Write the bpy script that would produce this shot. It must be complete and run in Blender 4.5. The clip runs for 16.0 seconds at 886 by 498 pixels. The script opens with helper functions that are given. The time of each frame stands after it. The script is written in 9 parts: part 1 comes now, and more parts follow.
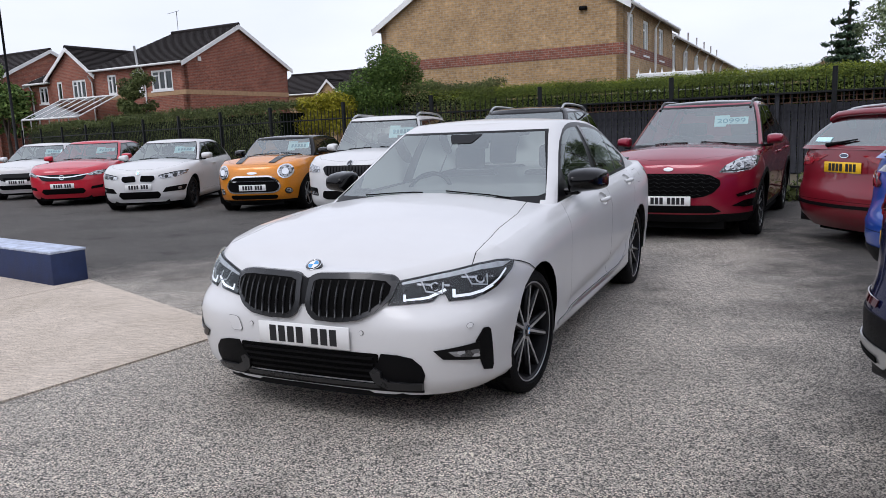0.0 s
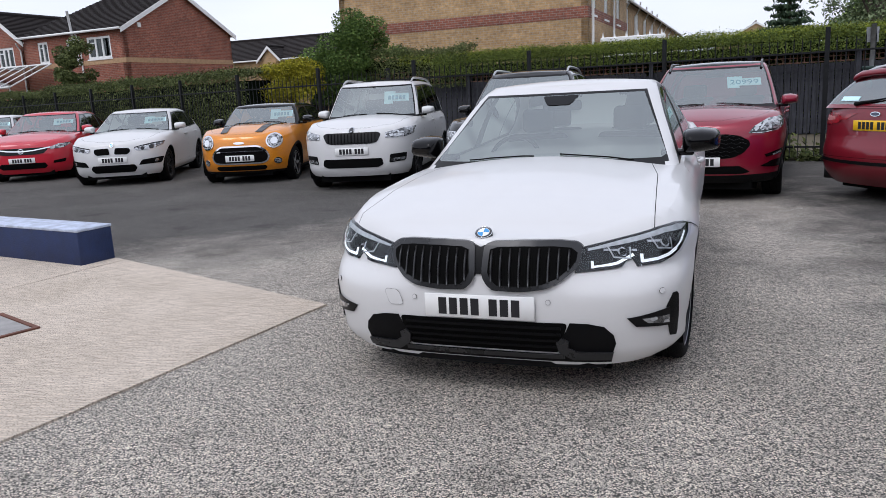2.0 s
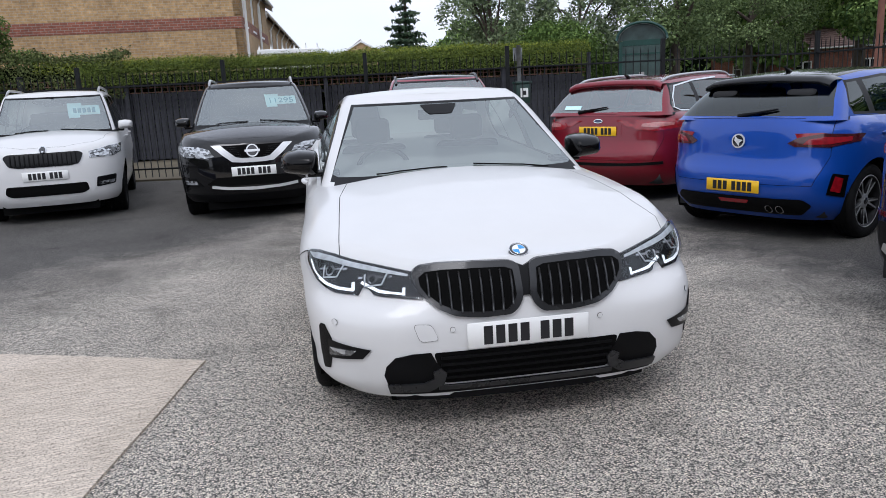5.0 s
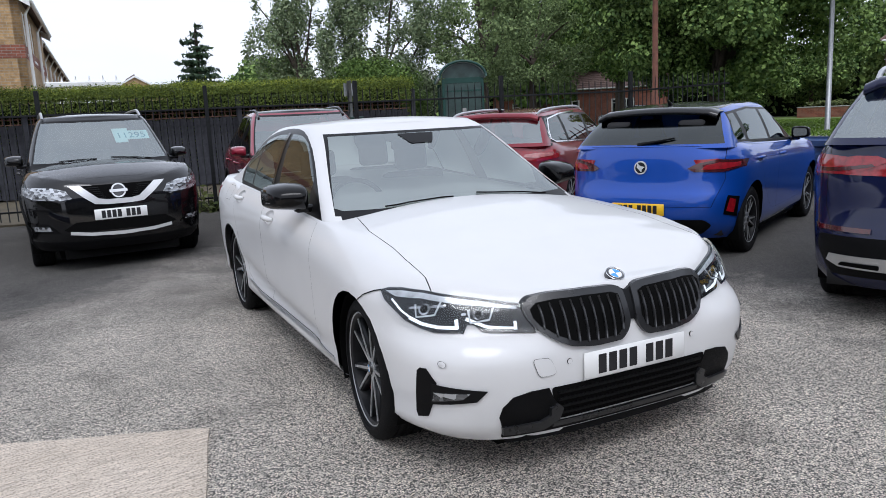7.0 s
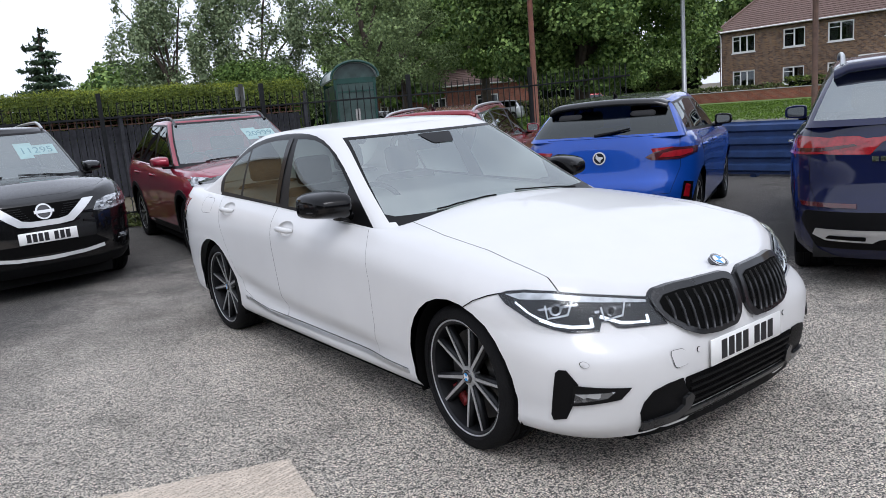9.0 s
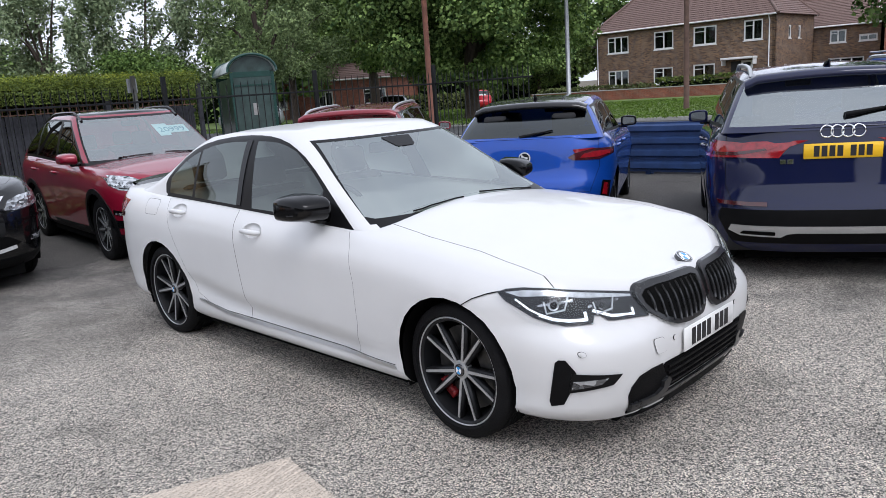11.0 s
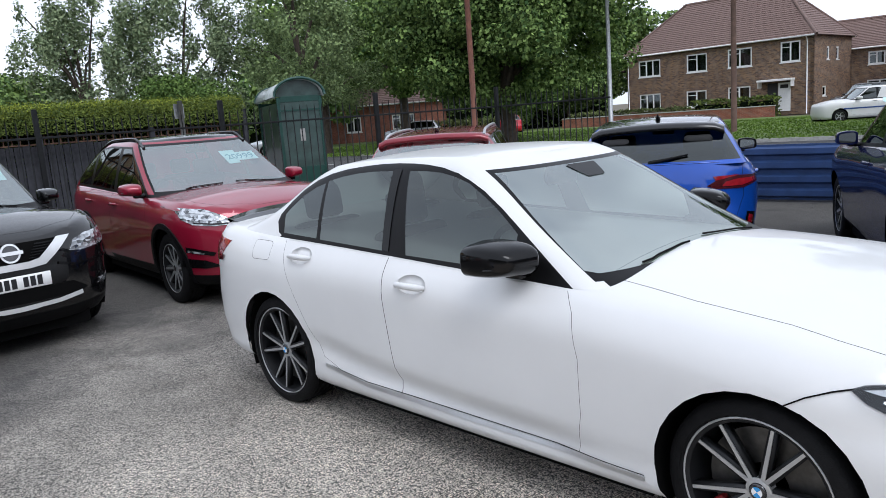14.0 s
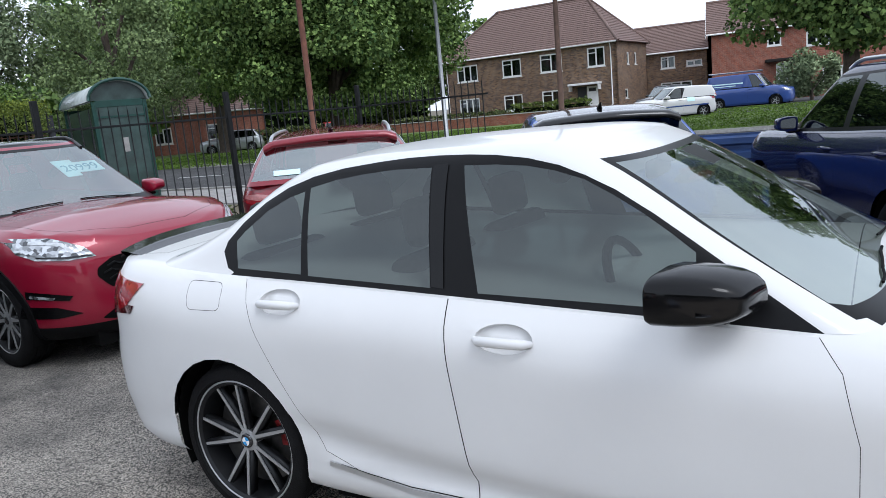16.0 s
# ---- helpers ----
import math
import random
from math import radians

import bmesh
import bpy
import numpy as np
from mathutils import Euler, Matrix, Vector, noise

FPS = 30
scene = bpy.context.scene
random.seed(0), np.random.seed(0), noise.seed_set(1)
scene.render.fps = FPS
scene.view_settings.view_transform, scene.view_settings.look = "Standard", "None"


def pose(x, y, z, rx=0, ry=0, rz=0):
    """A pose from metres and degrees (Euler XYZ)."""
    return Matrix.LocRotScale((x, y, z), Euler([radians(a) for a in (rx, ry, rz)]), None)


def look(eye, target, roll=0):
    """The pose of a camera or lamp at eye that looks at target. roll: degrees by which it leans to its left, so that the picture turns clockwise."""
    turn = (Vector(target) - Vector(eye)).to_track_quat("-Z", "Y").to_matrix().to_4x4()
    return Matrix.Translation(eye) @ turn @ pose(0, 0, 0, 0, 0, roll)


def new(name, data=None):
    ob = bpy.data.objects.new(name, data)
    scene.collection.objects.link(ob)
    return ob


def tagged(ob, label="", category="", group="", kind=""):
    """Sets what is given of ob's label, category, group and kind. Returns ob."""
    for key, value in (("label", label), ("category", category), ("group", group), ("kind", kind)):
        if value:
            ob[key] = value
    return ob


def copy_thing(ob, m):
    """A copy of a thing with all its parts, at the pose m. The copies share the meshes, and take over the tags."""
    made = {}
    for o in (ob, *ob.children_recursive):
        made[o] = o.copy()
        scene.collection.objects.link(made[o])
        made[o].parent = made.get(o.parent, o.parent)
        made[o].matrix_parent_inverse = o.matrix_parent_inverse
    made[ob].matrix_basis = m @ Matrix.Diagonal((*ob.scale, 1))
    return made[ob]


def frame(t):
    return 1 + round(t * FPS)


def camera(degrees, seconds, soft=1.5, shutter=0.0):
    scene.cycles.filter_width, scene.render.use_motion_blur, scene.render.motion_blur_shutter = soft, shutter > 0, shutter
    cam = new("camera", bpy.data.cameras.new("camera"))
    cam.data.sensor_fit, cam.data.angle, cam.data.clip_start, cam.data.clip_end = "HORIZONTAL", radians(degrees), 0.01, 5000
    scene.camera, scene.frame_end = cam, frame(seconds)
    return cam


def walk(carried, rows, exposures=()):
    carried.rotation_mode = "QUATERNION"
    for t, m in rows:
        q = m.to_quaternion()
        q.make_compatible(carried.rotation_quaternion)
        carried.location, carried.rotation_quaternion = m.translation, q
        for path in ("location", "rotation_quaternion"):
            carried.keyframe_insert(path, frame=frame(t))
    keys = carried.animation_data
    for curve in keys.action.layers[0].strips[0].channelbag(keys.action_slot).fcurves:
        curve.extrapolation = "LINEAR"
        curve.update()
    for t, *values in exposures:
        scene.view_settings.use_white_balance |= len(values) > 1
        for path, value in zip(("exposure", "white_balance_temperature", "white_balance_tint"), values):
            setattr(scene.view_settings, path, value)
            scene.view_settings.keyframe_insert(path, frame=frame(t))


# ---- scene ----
cam = camera(61.7, 16.0, 0.8)
PATH = [
    (0, (1.177, 1.135, 1.397), (0.659, 3.04, 1.079), -2.3),
    (0.5, (0.929, 1.029, 1.395), (0.373, 2.921, 1.062), -2.9),
    (1, (0.686, 1.041, 1.389), (0.141, 2.931, 1.032), -3.4),
    (1.5, (0.368, 1.117, 1.41), (-0.106, 3.022, 1.026), -3.5),
    (2, (0.042, 1.055, 1.409), (-0.306, 2.981, 1.0), -3.0),
    (2.5, (-0.246, 1.144, 1.39), (-0.435, 3.089, 0.966), -2.6),
    (3, (-0.567, 1.192, 1.404), (-0.597, 3.146, 0.979), -2.2),
    (3.5, (-0.868, 1.214, 1.428), (-0.734, 3.164, 1.007), -2.3),
    (4, (-1.129, 1.424, 1.42), (-0.828, 3.357, 1.004), -2.7),
    (4.5, (-1.401, 1.524, 1.426), (-0.93, 3.422, 1.009), -2.9),
    (4.7, (-1.515, 1.546, 1.454), (-0.976, 3.425, 1.033), -2.9),
    (6.8, (-2.584, 2.338, 1.455), (-1.467, 3.956, 1.091), -2.6),
    (7, (-2.717, 2.378, 1.456), (-1.563, 3.972, 1.101), -2.8),
    (7.5, (-2.962, 2.482, 1.502), (-1.726, 4.017, 1.157), -3.4),
    (8, (-3.05, 2.725, 1.508), (-1.751, 4.205, 1.157), -4.1),
    (8.2, (-3.124, 2.818, 1.508), (-1.795, 4.27, 1.152), -4.3),
    (10.3, (-3.742, 3.41, 1.588), (-2.202, 4.619, 1.179), -4.7),
    (10.5, (-3.793, 3.416, 1.609), (-2.232, 4.597, 1.198), -4.5),
    (11, (-3.833, 3.412, 1.619), (-2.22, 4.519, 1.2), -3.9),
    (11.5, (-3.84, 3.425, 1.613), (-2.201, 4.49, 1.192), -3.2),
    (12, (-3.854, 3.49, 1.608), (-2.218, 4.563, 1.197), -3.0),
    (12.5, (-3.742, 3.714, 1.602), (-2.131, 4.831, 1.206), -3.3),
    (13, (-3.718, 4.014, 1.61), (-2.134, 5.175, 1.233), -3.7),
    (13.5, (-3.677, 4.358, 1.631), (-2.097, 5.529, 1.27), -4.0),
    (14, (-3.527, 4.715, 1.635), (-1.929, 5.865, 1.285), -4.3),
    (14.5, (-3.415, 5.095, 1.619), (-1.774, 6.185, 1.272), -4.2),
    (15, (-3.212, 5.456, 1.587), (-1.521, 6.465, 1.236), -4.4),
    (15.5, (-3.085, 5.862, 1.585), (-1.325, 6.74, 1.224), -4.8),
    (16, (-2.917, 6.198, 1.571), (-1.089, 6.921, 1.202), -5.4),
]
walk(cam, [(t, look(eye, target, roll)) for t, eye, target, roll in PATH], [(0.0, 0.63, 6150, 15), (7.0, 0.80, 6050, 12.5), (12.0, 0.95, 6130, 13.5), (14.0, 0.97, 6030, 11), (16.0, 1.03, 5940, 10)])

# ---- world, sun, exposure ----
world = bpy.data.worlds.new("overcast")
world.use_nodes = True
scene.world = world
wn, wl = world.node_tree.nodes, world.node_tree.links
wn.clear()
w_out = wn.new("ShaderNodeOutputWorld")
w_bg = wn.new("ShaderNodeBackground")
w_sky = wn.new("ShaderNodeTexSky")
w_sky.sky_type, w_sky.sun_disc = "NISHITA", False
w_sky.sun_elevation, w_sky.sun_rotation = radians(48), radians(200)
w_sky.air_density, w_sky.dust_density = 1.0, 3.0
w_hsv = wn.new("ShaderNodeHueSaturation")
w_hsv.inputs["Saturation"].default_value = 0.30
w_co = wn.new("ShaderNodeTexCoord")
w_map = wn.new("ShaderNodeMapping")
w_map.inputs["Scale"].default_value = (1.6, 1.6, 5.0)
w_noise = wn.new("ShaderNodeTexNoise")
w_noise.inputs["Scale"].default_value, w_noise.inputs["Detail"].default_value = 1.7, 6.0
w_ramp = wn.new("ShaderNodeValToRGB")
w_ramp.color_ramp.elements[0].position, w_ramp.color_ramp.elements[1].position = 0.3, 0.72
w_ramp.color_ramp.elements[0].color = (4.35, 4.62, 5.15, 1)
w_ramp.color_ramp.elements[1].color = (5.3, 5.5, 5.85, 1)
w_mix = wn.new("ShaderNodeMixRGB")
w_mix.inputs[0].default_value = 0.78
wl.new(w_sky.outputs[0], w_hsv.inputs["Color"])
wl.new(w_co.outputs["Generated"], w_map.inputs[0])
wl.new(w_map.outputs[0], w_noise.inputs["Vector"])
wl.new(w_noise.outputs["Fac"], w_ramp.inputs[0])
wl.new(w_hsv.outputs[0], w_mix.inputs[1])
wl.new(w_ramp.outputs[0], w_mix.inputs[2])
wl.new(w_mix.outputs[0], w_bg.inputs["Color"])
w_bg.inputs["Strength"].default_value = 0.13
wl.new(w_bg.outputs[0], w_out.inputs[0])

sun = new("sun", bpy.data.lights.new("sun", "SUN"))
sun.data.energy, sun.data.angle, sun.data.color = 0.6, radians(24), (1.0, 0.98, 0.95)
sun.matrix_world = look((-9, -14, 24), (0, 0, 0))


# ---- materials ----
def new_mat(name, rough=0.5, metal=0.0, color=(0.5, 0.5, 0.5), coat=0.0, spec=0.5):
    m = bpy.data.materials.new(name)
    m.use_nodes = True
    b = m.node_tree.nodes["Principled BSDF"]
    b.inputs["Roughness"].default_value = rough
    b.inputs["Metallic"].default_value = metal
    b.inputs["Base Color"].default_value = (*color, 1)
    b.inputs["Coat Weight"].default_value = coat
    b.inputs["Coat Roughness"].default_value = 0.03
    b.inputs["Specular IOR Level"].default_value = spec
    return m, m.node_tree.nodes, m.node_tree.links, b


def coords(n, l, scale, kind="Object"):
    c = n.new("ShaderNodeTexCoord")
    mp = n.new("ShaderNodeMapping")
    mp.inputs["Scale"].default_value = scale if isinstance(scale, tuple) else (scale,) * 3
    l.new(c.outputs[kind], mp.inputs[0])
    return mp.outputs[0]


def noise_ramp(n, l, vec, scale, stops, detail=5.0, rough=0.6):
    t = n.new("ShaderNodeTexNoise")
    t.inputs["Scale"].default_value, t.inputs["Detail"].default_value = scale, detail
    t.inputs["Roughness"].default_value = rough
    l.new(vec, t.inputs["Vector"])
    r = n.new("ShaderNodeValToRGB")
    while len(r.color_ramp.elements) < len(stops):
        r.color_ramp.elements.new(0.5)
    for e, (p, c) in zip(r.color_ramp.elements, stops):
        e.position = p
        e.color = (*c, 1) if isinstance(c, tuple) else (c, c, c, 1)
    l.new(t.outputs["Fac"], r.inputs[0])
    return r.outputs[0], t.outputs["Fac"]


def mix(n, l, kind, fac, a, b):
    x = n.new("ShaderNodeMixRGB")
    x.blend_type = kind
    for sock, v in zip(x.inputs, (fac, a, b)):
        if isinstance(v, (int, float)):
            sock.default_value = v if sock.type == "VALUE" else (v, v, v, 1)
        elif isinstance(v, tuple):
            sock.default_value = (*v, 1)
        else:
            l.new(v, sock)
    return x.outputs[0]


def bump(n, l, b, height, strength, dist):
    k = n.new("ShaderNodeBump")
    k.inputs["Strength"].default_value, k.inputs["Distance"].default_value = strength, dist
    l.new(height, k.inputs["Height"])
    l.new(k.outputs[0], b.inputs["Normal"])
    return k


def plain(name, color, rough=0.5, metal=0.0, var=0.12, scale=6.0, coat=0.0, bmp=0.0, bscale=200.0, spec=0.5):
    """A surface with cloudy variation of its colour and gloss, and fine relief."""
    m, n, l, b = new_mat(name, rough, metal, color, coat, spec)
    v = coords(n, l, 1.0)
    lo = tuple(c * (1 - var) for c in color)
    hi = tuple(min(1, c * (1 + var)) for c in color)
    col, fac = noise_ramp(n, l, v, scale, [(0.3, lo), (0.7, hi)])
    l.new(col, b.inputs["Base Color"])
    rr = n.new("ShaderNodeMapRange")
    rr.inputs["To Min"].default_value, rr.inputs["To Max"].default_value = max(0.02, rough * 0.85), min(1, rough * 1.15)
    l.new(fac, rr.inputs["Value"])
    l.new(rr.outputs[0], b.inputs["Roughness"])
    if bmp:
        t = n.new("ShaderNodeTexNoise")
        t.inputs["Scale"].default_value = bscale
        l.new(v, t.inputs["Vector"])
        bump(n, l, b, t.outputs["Fac"], bmp, 0.01)
    return m


def paint(name, color, metal=0.0, flake=0.0, coat=1.0, spec=0.25):
    """Car paint: base coat under a clear coat, with faint dust and orange peel."""
    m, n, l, b = new_mat(name, 0.38, metal, color, coat, spec)
    v = coords(n, l, 1.0)
    dusty = tuple(c * 0.95 + 0.003 for c in color)
    col, fac = noise_ramp(n, l, v, 2.3, [(0.35, color), (0.8, dusty)])
    if flake:
        fl, _ = noise_ramp(n, l, v, 900.0, [(0.45, 1.0 - flake), (0.62, 1.0 + flake)], 1.0)
        col = mix(n, l, "MULTIPLY", 1.0, col, fl)
    l.new(col, b.inputs["Base Color"])
    t = n.new("ShaderNodeTexNoise")
    t.inputs["Scale"].default_value = 240.0
    l.new(v, t.inputs["Vector"])
    k = n.new("ShaderNodeBump")
    k.inputs["Strength"].default_value, k.inputs["Distance"].default_value = 0.015, 0.002
    l.new(t.outputs["Fac"], k.inputs["Height"])
    l.new(k.outputs[0], b.inputs["Coat Normal"])
    return m


def glass(name, tint, gloss=1.0):
    m = bpy.data.materials.new(name)
    m.use_nodes = True
    n, l = m.node_tree.nodes, m.node_tree.links
    n.clear()
    out, mx = n.new("ShaderNodeOutputMaterial"), n.new("ShaderNodeMixShader")
    tr, gl = n.new("ShaderNodeBsdfTransparent"), n.new("ShaderNodeBsdfGlossy")
    fr = n.new("ShaderNodeFresnel")
    fr.inputs["IOR"].default_value = 1.55 if gloss == 1.0 else gloss
    tr.inputs[0].default_value = (*tint, 1)
    gl.inputs["Roughness"].default_value = 0.015
    gl.inputs["Color"].default_value = (0.92, 0.98, 0.97, 1)
    l.new(fr.outputs[0], mx.inputs[0])
    l.new(tr.outputs[0], mx.inputs[1])
    l.new(gl.outputs[0], mx.inputs[2])
    l.new(mx.outputs[0], out.inputs[0])
    return m


def faceted(name, scale):
    """A lamp's inside: bright and dark reflector facets under a clear cover."""
    m, n, l, b = new_mat(name, 0.2, 0.6, (0.4, 0.4, 0.4), 1.0)
    vo = n.new("ShaderNodeTexVoronoi")
    vo.inputs["Scale"].default_value = scale
    l.new(coords(n, l, (1.0, 1.0, 1.6)), vo.inputs["Vector"])
    sp = n.new("ShaderNodeSeparateColor")
    l.new(vo.outputs["Color"], sp.inputs[0])
    r = n.new("ShaderNodeValToRGB")
    r.color_ramp.elements[0].position, r.color_ramp.elements[1].position = 0.15, 0.8
    r.color_ramp.elements[0].color, r.color_ramp.elements[1].color = (0.06, 0.063, 0.068, 1), (0.62, 0.64, 0.66, 1)
    l.new(sp.outputs[0], r.inputs[0])
    l.new(r.outputs[0], b.inputs["Base Color"])
    bump(n, l, b, vo.outputs["Distance"], 0.5, 0.01)
    return m


def lit(name, color, strength):
    m, n, l, b = new_mat(name, 0.3, 0, color)
    b.inputs["Emission Color"].default_value = (*color, 1)
    b.inputs["Emission Strength"].default_value = strength
    return m


M_WHITE = paint("white_paint", (0.65, 0.647, 0.640), coat=0.5)
M_RED = paint("red_paint", (0.25, 0.004, 0.024), 0.3, 0.15)
M_BRIGHTRED = paint("bright_red_paint", (0.52, 0.012, 0.03), 0.0, 0.0)
M_DRED = paint("dark_red_paint", (0.21, 0.007, 0.018), 0.3, 0.2)
M_ORANGE = paint("orange_paint", (0.72, 0.25, 0.012), 0.2, 0.12)
M_BLACK = paint("black_paint", (0.0028, 0.0028, 0.0032), 0.0, 0.0, 1.0, 0.06)
M_BLUE = paint("blue_paint", (0.006, 0.070, 0.41), 0.35, 0.15)
M_NAVY = paint("navy_paint", (0.0045, 0.0075, 0.040), 0.0, 0.2, 1.0, 0.05)
M_VANBLUE = paint("van_blue_paint", (0.03, 0.07, 0.26))
M_GLOSSBLACK = plain("gloss_black_trim", (0.003, 0.003, 0.0034), 0.14, 0, 0.2, 3, 0.12, spec=0.2)
M_PLASTIC = plain("black_plastic", (0.0045, 0.0045, 0.005), 0.5, 0, 0.2, 8, 0, 0.15, 400, spec=0.10)
M_GAP = plain("panel_gap", (0.006, 0.006, 0.006), 0.9, spec=0.1)
M_DARK = plain("underbody", (0.003, 0.003, 0.003), 0.95, spec=0.08)
M_RUBBER = plain("tyre_rubber", (0.0075, 0.0075, 0.008), 0.7, 0, 0.3, 12, 0, 0.3, 150, spec=0.12)
M_CHROME = plain("chrome", (0.78, 0.79, 0.80), 0.10, 1.0, 0.05)
M_SILVER = plain("satin_silver", (0.58, 0.59, 0.60), 0.32, 0.9, 0.08)
M_ALLOY = plain("machined_alloy", (0.50, 0.51, 0.52), 0.30, 0.7, 0.08, 20)
M_DALLOY = plain("dark_alloy", (0.014, 0.0145, 0.016), 0.4, 0.3, 0.15, 20, spec=0.3)
M_DISC = plain("brake_steel", (0.10, 0.097, 0.093), 0.45, 0.9, 0.2, 30)
M_CALIPER = plain("red_caliper", (0.22, 0.010, 0.012), 0.4)
M_GLASS = glass("car_glass", (0.25, 0.305, 0.29), 1.82)
M_SCREEN = glass("windscreen_glass", (0.68, 0.76, 0.73), 3.6)
M_TINT = glass("tinted_glass", (0.05, 0.055, 0.056), 1.75)
M_PANE = glass("window_glass", (0.35, 0.38, 0.40), 1.7)
M_LENS = glass("lamp_lens", (0.92, 0.93, 0.94), 1.3)
M_LAMP = faceted("lamp_reflector", 26.0)
M_SATINBLK = plain("satin_black_trim", (0.005, 0.005, 0.0055), 0.34, 0, 0.2, 6, 0, spec=0.16)
M_BLADE = plain("satin_grey_trim", (0.022, 0.0225, 0.024), 0.28, 0.1, 0.2, 8, 0.2, spec=0.35)
M_LAMPDARK = plain("lamp_housing", (0.010, 0.0105, 0.012), 0.14, 0.1, 0.4, 25, 0.4, spec=0.3)
M_DRL = lit("running_light", (0.92, 0.96, 1.0), 0.35)
M_BRIGHT = plain("bright_plated_trim", (0.74, 0.745, 0.75), 0.24, 0.45, 0.06)
M_DRLOFF = plain("white_light_guide", (0.52, 0.54, 0.56), 0.25, 0.1, 0.25, 30, 0.6)
M_TAIL = plain("red_lens", (0.27, 0.006, 0.012), 0.12, 0, 0.3, 30, 1.0)
M_TAILDARK = plain("smoked_red_lens", (0.055, 0.004, 0.006), 0.12, 0, 0.3, 30, 1.0)
M_TAILCLEAR = plain("clear_lens", (0.50, 0.20, 0.19), 0.15, 0.1, 0.25, 30, 1.0)
M_PLATEW = plain("white_plate", (0.80, 0.80, 0.78), 0.35, 0, 0.04)
M_PLATEY = plain("yellow_plate", (0.85, 0.50, 0.01), 0.35, 0, 0.04)
M_INK = plain("black_ink", (0.01, 0.01, 0.012), 0.5)
M_CARD = plain("pale_blue_card", (0.60, 0.86, 0.90), 0.6, 0, 0.05)
M_CARDINK = plain("blue_ink", (0.05, 0.30, 0.40), 0.6, 0, 0.05)
M_SEAT = plain("dark_seat_cloth", (0.012, 0.012, 0.013), 0.8, 0, 0.25, 12, 0, 0.3, 300)
M_TRIMIN = plain("cabin_trim", (0.012, 0.012, 0.013), 0.65, 0, 0.2, 9)
M_BADGEB = plain("blue_enamel", (0.03, 0.28, 0.62), 0.2, 0, 0.05, 5, 1.0)
M_BADGEW = plain("white_enamel", (0.8, 0.8, 0.8), 0.2, 0, 0.03, 5, 1.0)
M_BADGEK = plain("black_enamel", (0.01, 0.01, 0.012), 0.2, 0, 0.03, 5, 1.0)
M_BADGEBLUE = plain("dark_blue_enamel", (0.008, 0.018, 0.07), 0.2, 0, 0.05, 5, 1.0)


# ---- mesh helpers ----
def link_mesh(name, bm, mats, parent=None, smooth=True, label=""):
    me = bpy.data.meshes.new(name)
    bm.normal_update()
    bm.to_mesh(me)
    bm.free()
    for m in (mats if isinstance(mats, (list, tuple)) else [mats]):
        me.materials.append(m)
    if smooth:
        me.polygons.foreach_set("use_smooth", [True] * len(me.polygons))
    ob = new(name, me)
    if parent is not None:
        ob.parent = parent
    if label:
        ob["label"] = label
    return ob


def part(name, bm, material, parent, label="", smooth=True):
    return link_mesh(name, bm, material, parent, smooth, label)


def sharp(bm, deg=35):
    """Marks the edges that turn sharply, for smooth shading between them."""
    bm.normal_update()
    lim = radians(deg)
    for e in bm.edges:
        if len(e.link_faces) == 2 and e.calc_face_angle(0) > lim:
            e.smooth = False
    return bm


def add_box(bm, lo, hi, m=None, bev=0.0, seg=1, mat=0):
    vs = [bm.verts.new((x, y, z)) for x in (lo[0], hi[0]) for y in (lo[1], hi[1]) for z in (lo[2], hi[2])]
    quads = ((0, 1, 3, 2), (4, 6, 7, 5), (0, 4, 5, 1), (2, 3, 7, 6), (0, 2, 6, 4), (1, 5, 7, 3))
    fs = [bm.faces.new([vs[i] for i in q]) for q in quads]
    for f in fs:
        f.material_index = mat
    out = vs
    if bev > 0:
        es = list({e for f in fs for e in f.edges})
        r = bmesh.ops.bevel(bm, geom=es, offset=bev, segments=seg, affect="EDGES", profile=0.5)
        out = list({v for f in r["faces"] for v in f.verts} | {v for v in vs if v.is_valid})
        for f in {f for v in out for f in v.link_faces}:
            f.material_index = mat
    if m is not None:
        bmesh.ops.transform(bm, matrix=m, verts=out)
    return out


def box_bm(lo, hi, bev=0.0, seg=1, m=None):
    bm = bmesh.new()
    add_box(bm, lo, hi, m, bev, seg)
    return sharp(bm)


def add_tube(bm, pts, r, n=8, caps=True, mat=0):
    """A round bar along the points; r may be one radius or one for each point."""
    pts = [Vector(p) for p in pts]
    rings = []
    up = Vector((0.123, 0.2, 1)).normalized()
    for i, p in enumerate(pts):
        d = (pts[min(i + 1, len(pts) - 1)] - pts[max(i - 1, 0)]).normalized()
        a = d.cross(up)
        if a.length < 0.05:
            a = d.cross(Vector((1, 0, 0)))
        a.normalize()
        b = d.cross(a)
        rr = r[i] if isinstance(r, (list, tuple)) else r
        rings.append([bm.verts.new(p + (a * math.cos(2 * math.pi * k / n) + b * math.sin(2 * math.pi * k / n)) * rr) for k in range(n)])
    for q, w in zip(rings, rings[1:]):
        for k in range(n):
            f = bm.faces.new((q[k], q[(k + 1) % n], w[(k + 1) % n], w[k]))
            f.material_index = mat
    if caps:
        for q, rev in ((rings[0], False), (rings[-1], True)):
            f = bm.faces.new(q[::-1] if rev else q)
            f.material_index = mat
    return bm


